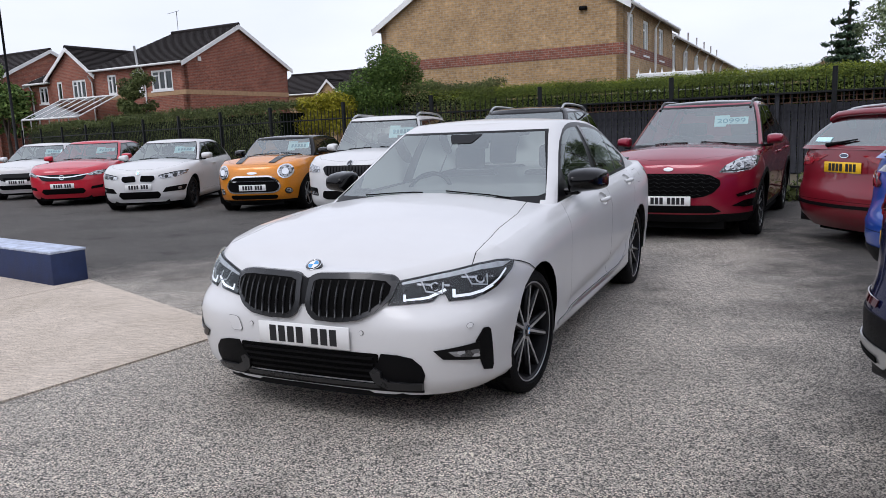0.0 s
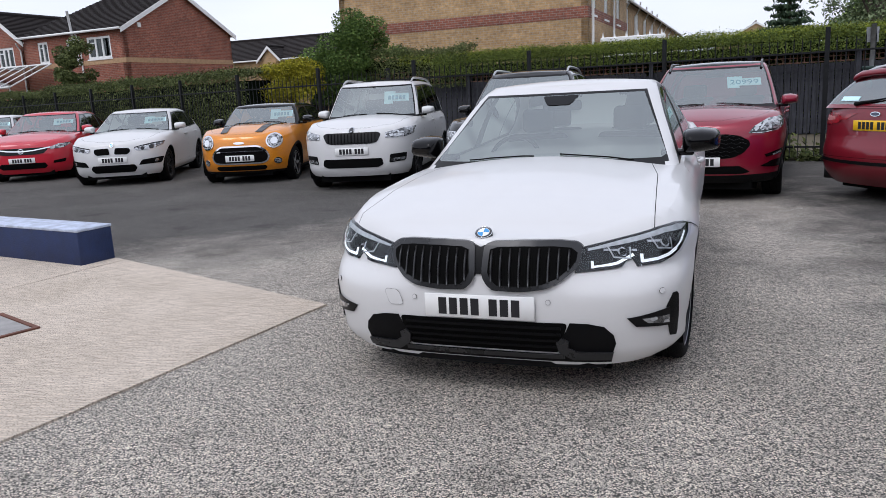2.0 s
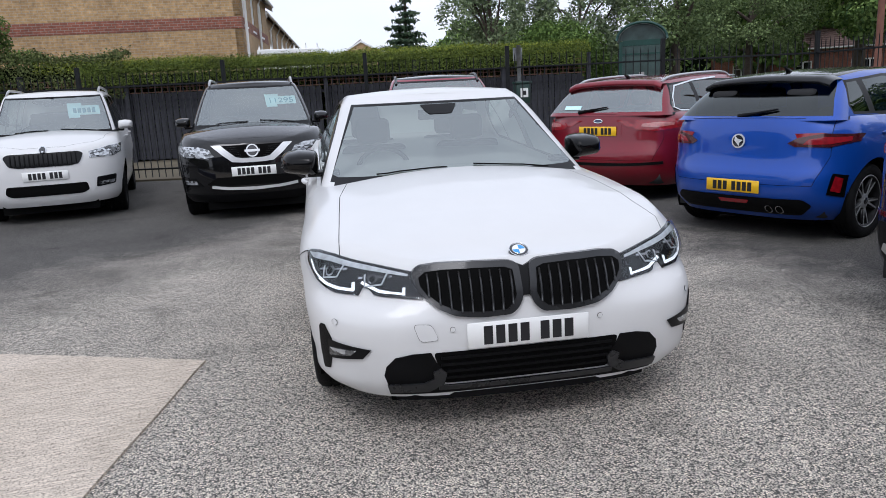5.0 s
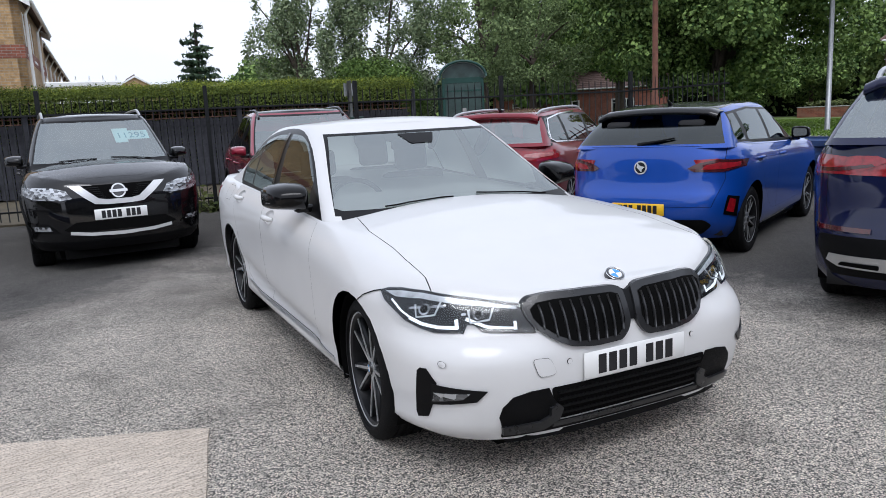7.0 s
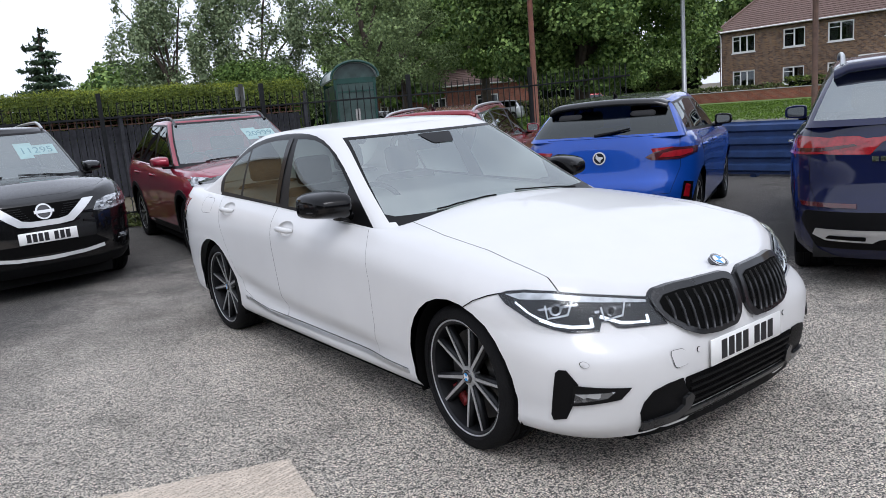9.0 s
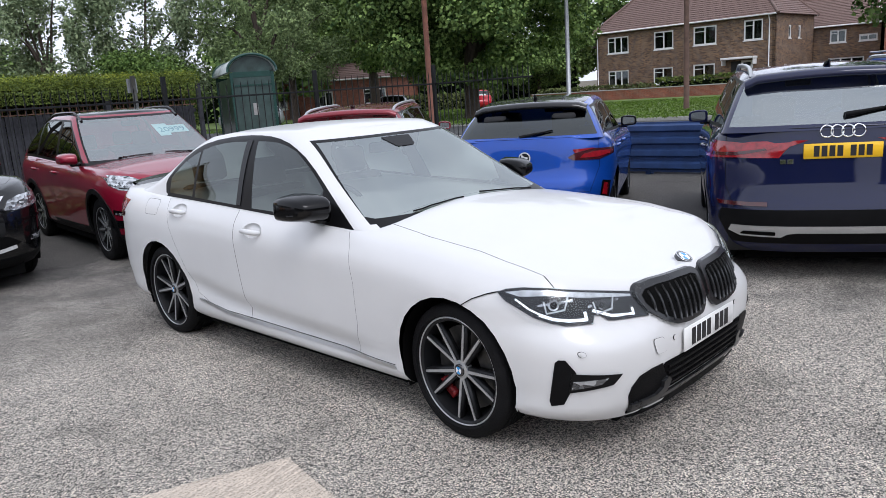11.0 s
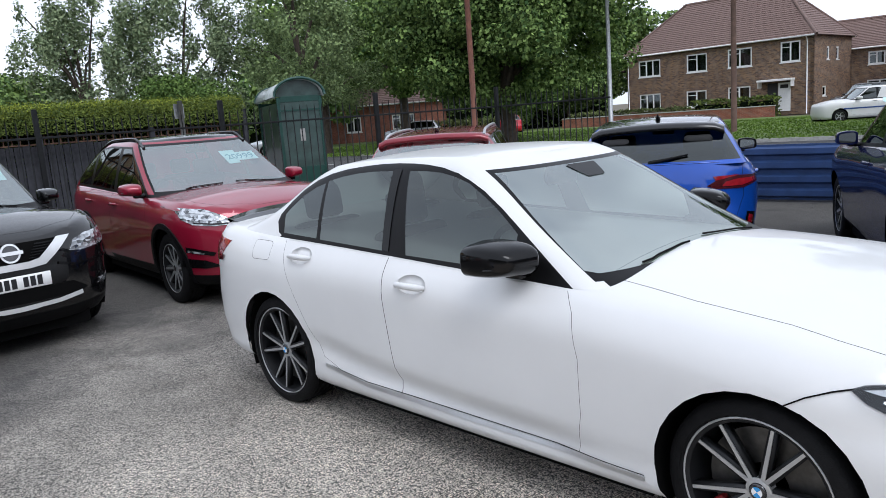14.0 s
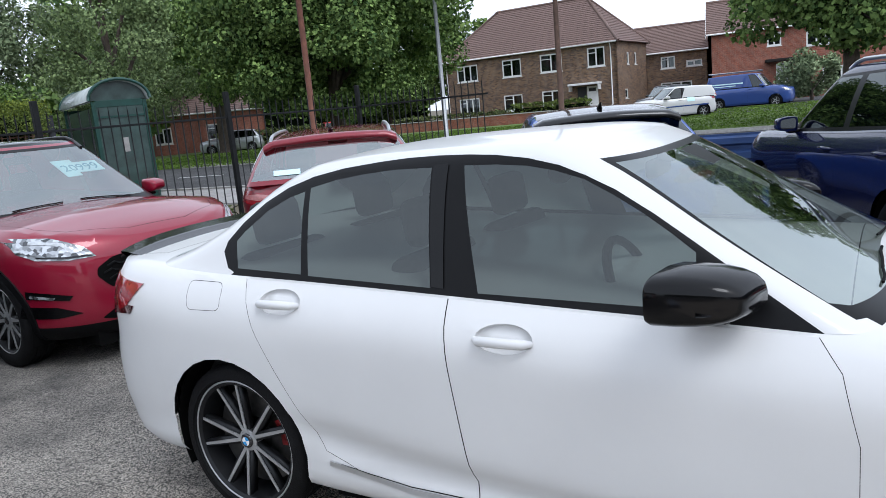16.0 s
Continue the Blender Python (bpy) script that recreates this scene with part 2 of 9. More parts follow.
def add_lathe(bm, prof, n=48, axis="y", mat=0, centre=(0, 0, 0), closed=False):
    """Turns the profile (radius, along the axis) round the axis."""
    rings = []
    for r, a in prof:
        ring = []
        for k in range(n):
            c, s = math.cos(2 * math.pi * k / n) * r, math.sin(2 * math.pi * k / n) * r
            p = (c, a, s) if axis == "y" else ((c, s, a) if axis == "z" else (a, c, s))
            ring.append(bm.verts.new(Vector(p) + Vector(centre)))
        rings.append(ring)
    pairs = list(zip(rings, rings[1:])) + ([(rings[-1], rings[0])] if closed else [])
    for q, w in pairs:
        for k in range(n):
            f = bm.faces.new((q[k], q[(k + 1) % n], w[(k + 1) % n], w[k]))
            f.material_index = mat
    return rings


def curve(keys, x):
    """A smooth monotone curve through the keys (sorted by their first number)."""
    k = sorted(keys)
    xs, ys = np.array([a for a, _ in k], float), np.array([b for _, b in k], float)
    x = np.clip(np.asarray(x, float), xs[0], xs[-1])
    if len(xs) == 1:
        return np.full_like(x, ys[0])
    h, d = np.diff(xs), np.diff(ys) / np.diff(xs)
    m = np.zeros(len(xs))
    m[0], m[-1] = d[0], d[-1]
    for i in range(1, len(xs) - 1):
        if d[i - 1] * d[i] > 0:
            w1, w2 = 2 * h[i] + h[i - 1], h[i] + 2 * h[i - 1]
            m[i] = (w1 + w2) / (w1 / d[i - 1] + w2 / d[i])
    i = np.clip(np.searchsorted(xs, x, side="right") - 1, 0, len(h) - 1)
    t = (x - xs[i]) / h[i]
    return ((2 * t**3 - 3 * t**2 + 1) * ys[i] + (t**3 - 2 * t**2 + t) * h[i] * m[i]
            + (-2 * t**3 + 3 * t**2) * ys[i + 1] + (t**3 - t**2) * h[i] * m[i + 1])


def ccw(poly):
    a = sum(p[0] * q[1] - q[0] * p[1] for p, q in zip(poly, poly[1:] + poly[:1]))
    return list(poly) if a > 0 else list(poly)[::-1]


def shrink(poly, d):
    """The convex polygon with each side moved in by d."""
    p = ccw(poly)
    n = len(p)
    lines = []
    for i in range(n):
        a, b = Vector(p[i]), Vector(p[(i + 1) % n])
        t = (b - a).normalized()
        nn = Vector((-t.y, t.x))
        lines.append((a + nn * d, t))
    out = []
    for i in range(n):
        (a, t), (b, u) = lines[i - 1], lines[i]
        den = t.x * u.y - t.y * u.x
        if abs(den) < 1e-4:
            out.append(tuple(b))
            continue
        k = ((b.x - a.x) * u.y - (b.y - a.y) * u.x) / den
        out.append(tuple(a + t * k))
    return out


def rounded(poly, r, seg=4):
    """The polygon with its corners rounded."""
    p = ccw(poly)
    out = []
    for i, q in enumerate(p):
        q = Vector(q)
        a, b = Vector(p[i - 1]) - q, Vector(p[(i + 1) % len(p)]) - q
        d = min(r, a.length * 0.45, b.length * 0.45)
        s, e = q + a.normalized() * d, q + b.normalized() * d
        for k in range(seg + 1):
            t = k / seg
            out.append(tuple(s * (1 - t) ** 2 + q * 2 * t * (1 - t) + e * t**2))
    return out


def disc2(cx, cz, r, n=20):
    return [(cx + r * math.cos(2 * math.pi * k / n), cz + r * math.sin(2 * math.pi * k / n)) for k in range(n)]


def cut(bm, poly, ij, ok):
    """Cuts the outline of a convex polygon, seen along one axis, into the faces that pass ok; returns the faces inside."""
    p = ccw(poly)
    i, j = ij
    lo = [min(q[k] for q in p) for k in (0, 1)]
    hi = [max(q[k] for q in p) for k in (0, 1)]
    faces = []
    for f in bm.faces:
        if ok(f):
            a = [v.co[i] for v in f.verts]
            b = [v.co[j] for v in f.verts]
            if max(a) >= lo[0] and min(a) <= hi[0] and max(b) >= lo[1] and min(b) <= hi[1]:
                faces.append(f)
    for q, w in zip(p, p[1:] + p[:1]):
        if not faces:
            break
        t = (w[0] - q[0], w[1] - q[1])
        if abs(t[0]) + abs(t[1]) < 1e-6:
            continue
        co, no = [0.0] * 3, [0.0] * 3
        co[i], co[j], no[i], no[j] = q[0], q[1], t[1], -t[0]
        geom = list({v for f in faces for v in f.verts}) + list({e for f in faces for e in f.edges}) + faces
        r = bmesh.ops.bisect_plane(bm, geom=geom, dist=1e-5, plane_co=co, plane_no=no)
        got = [g for g in r["geom"] if isinstance(g, bmesh.types.BMFace) and g.is_valid]
        keep = []
        for f in got:
            c = f.calc_center_median()
            if (c[i] - q[0]) * t[1] - (c[j] - q[1]) * t[0] <= 0:
                keep.append(f)
        faces = keep
    return faces


def take(bm, faces, push=0.0):
    """Moves the faces out of bm into a new bmesh; push sinks them along their normals, with walls round the rim."""
    out, vmap = bmesh.new(), {}
    bm.normal_update()
    fset = set(faces)
    rim = {}
    for f in faces:
        for v in f.verts:
            if v not in vmap:
                vmap[v] = out.verts.new(v.co - v.normal * push)
    for f in faces:
        out.faces.new([vmap[v] for v in f.verts])
        if push:
            for lp in f.loops:
                if sum(1 for g in lp.edge.link_faces if g in fset) == 1:
                    a, b = lp.vert, lp.link_loop_next.vert
                    for v in (a, b):
                        if v not in rim:
                            rim[v] = out.verts.new(v.co)
                    try:
                        out.faces.new((vmap[b], vmap[a], rim[a], rim[b]))
                    except ValueError:
                        pass
    bmesh.ops.delete(bm, geom=list(fset), context="FACES")
    return out


def grid_face(poly, step):
    """A flat outline in two dimensions, filled and split into a grid."""
    bm = bmesh.new()
    p = ccw(poly)
    bm.faces.new([bm.verts.new((a, b, 0)) for a, b in p])
    for k in (0, 1):
        lo, hi = min(q[k] for q in p), max(q[k] for q in p)
        n = int((hi - lo) / step)
        for s in range(1, n + 1):
            co, no = [0, 0, 0], [0, 0, 0]
            co[k], no[k] = lo + (hi - lo) * s / (n + 1), 1
            bmesh.ops.bisect_plane(bm, geom=bm.verts[:] + bm.edges[:] + bm.faces[:], dist=1e-5, plane_co=co, plane_no=no)
    return bm


NOSE_X, NOSE_R = 1.30, 0.9


def round_nose(pts, s=1):
    """Outline points (x, y, z) on a car's front corner as (way round the nose, height), for decals along axis r; s picks the side."""
    return [(s * math.atan2(y, x - NOSE_X) * NOSE_R, z) for x, y, z in pts]


def decal(tree, poly, axis, off=0.003, thick=0.004, step=0.04, flip=1):
    """A thin shaped piece that lies on the surface of tree: the outline seen along the axis x, y or z from the side flip, or wrapped round the nose (axis r)."""
    bm = grid_face(poly, step)
    bad = []
    for v in bm.verts:
        a, b = v.co.x, v.co.y
        if axis == "x":
            o, d = Vector((4.0 * flip, a, b)), Vector((-flip, 0, 0))
        elif axis == "y":
            o, d = Vector((a, 3.0 * flip, b)), Vector((0, -flip, 0))
        elif axis == "r":
            d = -Vector((math.cos(a / NOSE_R), math.sin(a / NOSE_R), 0))
            o = Vector((NOSE_X, 0, b)) - d * 3.0
        else:
            o, d = Vector((a, b, 4.0)), Vector((0, 0, -1))
        hit = tree.ray_cast(o, d)
        if hit[0] is None:
            bad.append(v)
        else:
            nn = hit[1] if hit[1].dot(d) < 0 else -hit[1]
            v.co = hit[0] + nn * (off * 0.8 + 0.0025) - d * off * 0.25
    if bad:
        bmesh.ops.delete(bm, geom=bad, context="VERTS")
    if thick and bm.faces:
        d = Vector((-flip, 0, 0)) if axis == "x" else (Vector((0, -flip, 0)) if axis == "y" else Vector((0, 0, -1)))
        r = bmesh.ops.extrude_face_region(bm, geom=bm.faces[:])
        vs = [g for g in r["geom"] if isinstance(g, bmesh.types.BMVert)]
        fresh = set(vs)
        for v in [v for v in bm.verts if v not in fresh]:
            v.co = v.co + (Vector((NOSE_X - v.co.x, -v.co.y, 0)).normalized() if axis == "r" else d) * thick
    bmesh.ops.recalc_face_normals(bm, faces=bm.faces)
    return sharp(bm, 50)


def poly_bm(pts, z0, z1):
    bm = bmesh.new()
    p = ccw(pts)
    top = [bm.verts.new((a, b, z1)) for a, b in p]
    bm.faces.new(top)
    bot = [bm.verts.new((a, b, z0)) for a, b in p]
    for i in range(len(p)):
        j = (i + 1) % len(p)
        bm.faces.new((bot[i], bot[j], top[j], top[i]))
    return bm


def loft(path, width):
    """The outline of a strip of that width along an open line in two dimensions."""
    p = [Vector(q) for q in path]
    left, right = [], []
    for i, q in enumerate(p):
        t = (p[min(i + 1, len(p) - 1)] - p[max(i - 1, 0)]).normalized()
        n = Vector((-t.y, t.x)) * (width[i] if isinstance(width, (list, tuple)) else width) / 2
        left.append(tuple(q + n))
        right.append(tuple(q - n))
    return left + right[::-1]


# ---- cars ----
from mathutils.bvhtree import BVHTree


def shell(S):
    """The lower body and the cabin of a car as two lofted skins: x forward, y to the left, the origin on the ground between the axles."""
    k = S.get("res", 1.0)
    nf, ns, nr, nl, nc = int(20 * k), int(30 * k), int(14 * k), int(15 * k), int(7 * k)
    xF, xR = S["wb"] / 2 + S["fo"], -S["wb"] / 2 - S["ro"]
    hw, zb = S["W"] / 2, S.get("zb", 0.19)
    lf, lr, ef, er = S.get("lf", 0.85), S.get("lr", 0.7), S.get("ef", 3.0), S.get("er", 3.2)

    def outline(lf, lr, ef, er, x0, x1):
        pts = []
        for i in range(nf):
            th = math.pi / 2 * (i / nf)
            c, s = math.cos(th) ** (2 / ef), math.sin(th) ** (2 / ef)
            pts.append((x0 - lf * (1 - c), s, c, 0.0))
        for i in range(ns + 1):
            t = i / ns
            pts.append((x0 - lf + (x1 + lr - x0 + lf) * t, 1.0, 0.0, 0.0))
        for i in range(nr - 1, -1, -1):
            th = math.pi / 2 * (i / nr)
            c, s = math.cos(th) ** (2 / er), math.sin(th) ** (2 / er)
            pts.append((x1 + lr * (1 - c), s, 0.0, c))
        return np.array(pts)

    def skin(levels, cap):
        """Rows of half outlines, bottom to top, and then cap rows to the middle: a closed skin of both halves."""
        bm = bmesh.new()
        rows = levels + cap
        na = len(rows[0])
        grid = []
        for r, row in enumerate(rows):
            left = [bm.verts.new(p) for p in row]
            right = [left[i] if (i in (0, na - 1) or r == len(rows) - 1) else bm.verts.new((p[0], -p[1], p[2])) for i, p in enumerate(row)]
            grid.append((left, right))
        tags = {}
        for r in range(len(rows) - 1):
            for i in range(na - 1):
                for side in (0, 1):
                    a, b = grid[r][side], grid[r + 1][side]
                    q = [a[i], a[i + 1], b[i + 1], b[i]]
                    if side == 0:
                        q = q[::-1]
                    u = []
                    for v in q:
                        if v not in u:
                            u.append(v)
                    if len(u) > 2:
                        f = bm.faces.new(u[::-1])
                        tags[f] = (r, i, side)
        return bm, tags

    # lower body
    o = outline(lf, lr, ef, er, xF, xR)
    x0 = o[:, 0]
    rim = curve(S["rim"], x0)
    levels = []
    sv = np.linspace(0, 1, nl)
    for s in sv:
        zl = curve(S["zbx"], x0) if "zbx" in S else zb
        z = zl + s * (rim - zl)
        inset = float(curve(S["side"], s))
        y = o[:, 1] * (hw - inset)
        for xw in (S["wb"] / 2, -S["wb"] / 2):
            y = y + o[:, 1] * S.get("flare", 0.02) * np.exp(-((x0 - xw) / 0.42) ** 2) * np.exp(-((z - 0.62) / 0.24) ** 2)
        if "crease" in S:
            zc = curve(S["crease"], x0)
            y = y - o[:, 1] * 0.032 * np.exp(-((z - zc + 0.045) / 0.05) ** 2) * np.exp(-(np.maximum(0, np.abs(x0 + 0.15) - 0.75) / 0.16) ** 2)
        x = x0 - curve(S["nose"], z) * o[:, 2] + curve(S["tail"], z) * o[:, 3]
        if "sweep" in S:
            x = x - curve(S["sweep"], z) * curve(S["sweep_y"], o[:, 1]) * np.clip(o[:, 2] * 2.6, 0, 1)
        levels.append(np.stack([x, y, z], 1))
    top = levels[-1]
    cap = []
    for c in range(1, nc + 1):
        t = c / nc
        y = top[:, 1] * (1 - t)
        z = top[:, 2] + curve(S["crown"], x0) * (1 - (1 - t) ** 2) * np.clip(top[:, 1] / hw, 0, 1) ** 1.5
        cap.append(np.stack([top[:, 0], y, z], 1))
    body, _ = skin([[tuple(p) for p in r] for r in levels], [[tuple(p) for p in r] for r in cap])

    # cabin
    G = S["cabin"]
    ts = [0.0, G.get("t0", 0.05)] + list(np.linspace(G.get("t0", 0.05) + 0.04, 0.90, int(8 * k))) + [0.94, 0.975, 1.0]
    base = outline(G.get("lf", 0.42), G.get("lr", 0.35), G.get("ef", 2.5), G.get("er", 2.8), 0, -1)
    levels = []
    for t in ts:
        ff, fr, fs = float(curve(G["pf"], t)), float(curve(G["pr"], t)), float(curve(G["ps"], t))
        xa, xb = G["f0"] + (G["f1"] - G["f0"]) * ff, G["r0"] + (G["r1"] - G["r0"]) * fr
        oo = outline(G.get("lf", 0.42), G.get("lr", 0.35), G.get("ef", 2.5), G.get("er", 2.8), xa, xb)
        y = oo[:, 1] * (G["w0"] + (G["w1"] - G["w0"]) * fs)
        zr = curve(G["roof"], oo[:, 0])
        z0 = curve(G["base"], oo[:, 0])
        z = z0 + t * (zr - z0)
        levels.append(np.stack([oo[:, 0], y, z], 1))
    top = levels[-1]
    cap = []
    for c in range(1, nc + 1):
        t = c / nc
        y = top[:, 1] * (1 - t)
        z = top[:, 2] + G.get("crown", 0.035) * (1 - (1 - t) ** 2) * np.clip(top[:, 1] / G["w1"], 0, 1) ** 1.5
        cap.append(np.stack([top[:, 0], y, z], 1))
    cab, tags = skin([[tuple(p) for p in r] for r in levels], [[tuple(p) for p in r] for r in cap])
    nt = len(ts)
    info = {"nf": nf, "ns": ns, "nr": nr, "nt": nt}
    return body, cab, tags, info


def tread_wheel(R, rr, w, style, face, dark, hub=M_BADGEK):
    """One wheel as (mesh, material) pieces: the tyre, the rim with its spokes, the disc and the hub cap, turned round y, face to +y."""
    out = {}
    t = bmesh.new()
    h = w / 2
    prof = [(rr - 0.004, -h * 0.80), (rr + 0.012, -h * 0.93), (R - 0.055, -h), (R - 0.022, -h * 0.96), (R - 0.006, -h * 0.84), (R, -h * 0.62)]
    for g in (-0.36, 0.0, 0.36):
        prof += [(R, h * (g - 0.07)), (R - 0.008, h * (g - 0.05)), (R - 0.008, h * (g + 0.05)), (R, h * (g + 0.07))]
    prof += [(R, h * 0.62), (R - 0.006, h * 0.84), (R - 0.022, h * 0.96), (R - 0.055, h), (rr + 0.012, h * 0.93), (rr - 0.004, h * 0.80)]
    add_lathe(t, prof, 56)
    out["tyre"] = (sharp(t, 40), M_RUBBER)
    b = bmesh.new()
    add_lathe(b, [(rr - 0.004, h * 0.80), (rr + 0.004, h * 0.86), (rr - 0.008, h * 0.88), (rr - 0.018, h * 0.80), (rr - 0.03, h * 0.2), (rr - 0.03, -h * 0.8), (rr - 0.004, -h * 0.8)], 56)
    out["rim"] = (sharp(b, 30), dark if style != "plain" else face)
    lp = bmesh.new()
    add_lathe(lp, [(rr + 0.004, h * 0.872), (rr + 0.002, h * 0.90), (rr - 0.003, h * 0.892), (rr - 0.005, h * 0.86)], 56)
    out["rim_lip"] = (lp, face)
    sp, sd = bmesh.new(), bmesh.new()
    n, split = {"v5": (5, 0.21), "s5": (5, 0.0), "d5": (5, 0.16), "m10": (10, 0.0), "plain": (7, 0.0)}[style]
    rh = 0.046 if style == "v5" else 0.062
    yo, yi = h * 0.74, h * 0.60
    for i in range(n):
        a0 = 2 * math.pi * i / n + math.pi / 2
        arms = ((-1, 1) if split else (0,))
        for sgn in arms:
            ah, ar = a0 + sgn * split * (0.55 if style == "v5" else 0.42), a0 + sgn * (split * 1.14 if style == "v5" else split * 1.2)
            wh, wr = (0.015, 0.0115) if style == "v5" else (0.016, 0.0105) if split else ((0.05, 0.03) if n == 5 else (0.028, 0.02))
            p0, p1 = Vector((math.cos(ah), 0, math.sin(ah))) * rh * 0.8, Vector((math.cos(ar), 0, math.sin(ar))) * (rr - 0.012)
            tt = (p1 - p0).normalized()
            nn = Vector((-tt.z, 0, tt.x))
            for bm, scale, y0, y1 in ((sp, 1.0, 0.004, 0.0), (sd, 2.5, -0.003, -0.035)):
                vs = []
                for p, ww, yy in ((p0, wh, yi), (p1, wr, yo)):
                    for e in (-1, 1):
                        for y in (y0, y1):
                            vs.append(bm.verts.new(p + nn * e * ww * 0.5 * scale + Vector((0, yy + y, 0))))
                for q in ((0, 2, 6, 4), (1, 5, 7, 3), (0, 4, 5, 1), (2, 3, 7, 6), (0, 1, 3, 2), (4, 6, 7, 5)):
                    bm.faces.new([vs[j] for j in q])
    for bm in (sp, sd):
        bmesh.ops.recalc_face_normals(bm, faces=bm.faces)
    add_lathe(sp, [(0.0, yi + 0.010), (rh * 0.55, yi + 0.009), (rh, yi + 0.003), (rh * 1.05, yi - 0.03)], 28)
    out["spoke_face"] = (sharp(sp), face)
    out["spoke"] = (sharp(sd), dark)
    c = bmesh.new()
    add_lathe(c, [(0.0, yi + 0.016), (0.026, yi + 0.0155), (0.030, yi + 0.013), (0.031, yi + 0.008)], 24)
    out["hub_cap"] = (c, hub)
    d = bmesh.new()
    add_lathe(d, [(rr * 0.30, h * 0.12), (rr * 0.78, h * 0.12), (rr * 0.78, -0.01), (rr * 0.30, -0.01)], 40)
    out["brake_disc"] = (sharp(d), M_DISC)
    return out


def add_wheels(car, S):
    R, rr, w = S.get("R", 0.33), S.get("rr", 0.235), S.get("tw", 0.22)
    pieces = tread_wheel(R, rr, w, S.get("spokes", "s5"), S.get("face", M_ALLOY), S.get("dark", M_DALLOY), S.get("hub", M_BADGEK))
    meshes = {}
    for name, (bm, mat) in pieces.items():
        me = bpy.data.meshes.new(name)
        bm.to_mesh(me)
        bm.free()
        me.materials.append(mat)
        me.polygons.foreach_set("use_smooth", [True] * len(me.polygons))
        meshes[name] = me
    quads = []
    if S.get("hub_quads"):
        for q in range(4):
            bm = bmesh.new()
            y = w / 2 * 0.60 + 0.0168
            bm.faces.new([bm.verts.new((0.019 * k * math.cos(a), y, 0.019 * k * math.sin(a))) for k, a in [(0, 0)] + [(1, math.pi / 2 * (q + i / 5)) for i in range(6)]])
            me = bpy.data.meshes.new("hub_badge_field")
            bm.to_mesh(me)
            bm.free()
            me.materials.append(M_BADGEB if q % 2 else M_BADGEW)
            quads.append(me)
    track = S["W"] / 2 - w / 2 - S.get("sink", 0.025)
    for x in (S["wb"] / 2, -S["wb"] / 2):
        for sgn in (1, -1):
            wh = new("wheel", meshes["brake_disc"])
            wh.parent = car
            wh.matrix_basis = pose(x, sgn * track, R - 0.008, 0, random.uniform(0, 60), (0 if sgn > 0 else 180) + (S.get("steer", 0) if x > 0 else 0))
            for name in ("tyre", "rim", "rim_lip", "spoke", "spoke_face", "hub_cap"):
                p = new(name, meshes[name])
                p.parent = wh
            for me in quads:
                p = new("hub_badge_field", me)
                p.parent = wh
            if S.get("caliper"):
                bm = bmesh.new()
                for i in range(7):
                    a = radians(-12 + 24 * i / 6) + (math.pi if (x > 0) == (sgn > 0) else 0)
                    add_box(bm, (0.165, 0.0, -0.016), (0.200, 0.045, 0.016), Matrix.Rotation(-a, 4, "Y"))
                part("caliper", bm, M_CALIPER, wh, "red brake caliper")


def seat_bm(h=0.62):
    bm = bmesh.new()
    add_box(bm, (-0.24, -0.25, 0.30), (0.28, 0.25, 0.46), None, 0.05, 2)
    add_box(bm, (-0.07, -0.25, 0.0), (0.07, 0.25, h), pose(-0.24, 0, 0.40, 0, -14, 0), 0.05, 3)
    add_box(bm, (-0.05, -0.13, 0.0), (0.05, 0.13, 0.19), pose(-0.39, 0, 0.40 + h * 0.99, 0, -8, 0), 0.04, 3)
    return sharp(bm, 60)


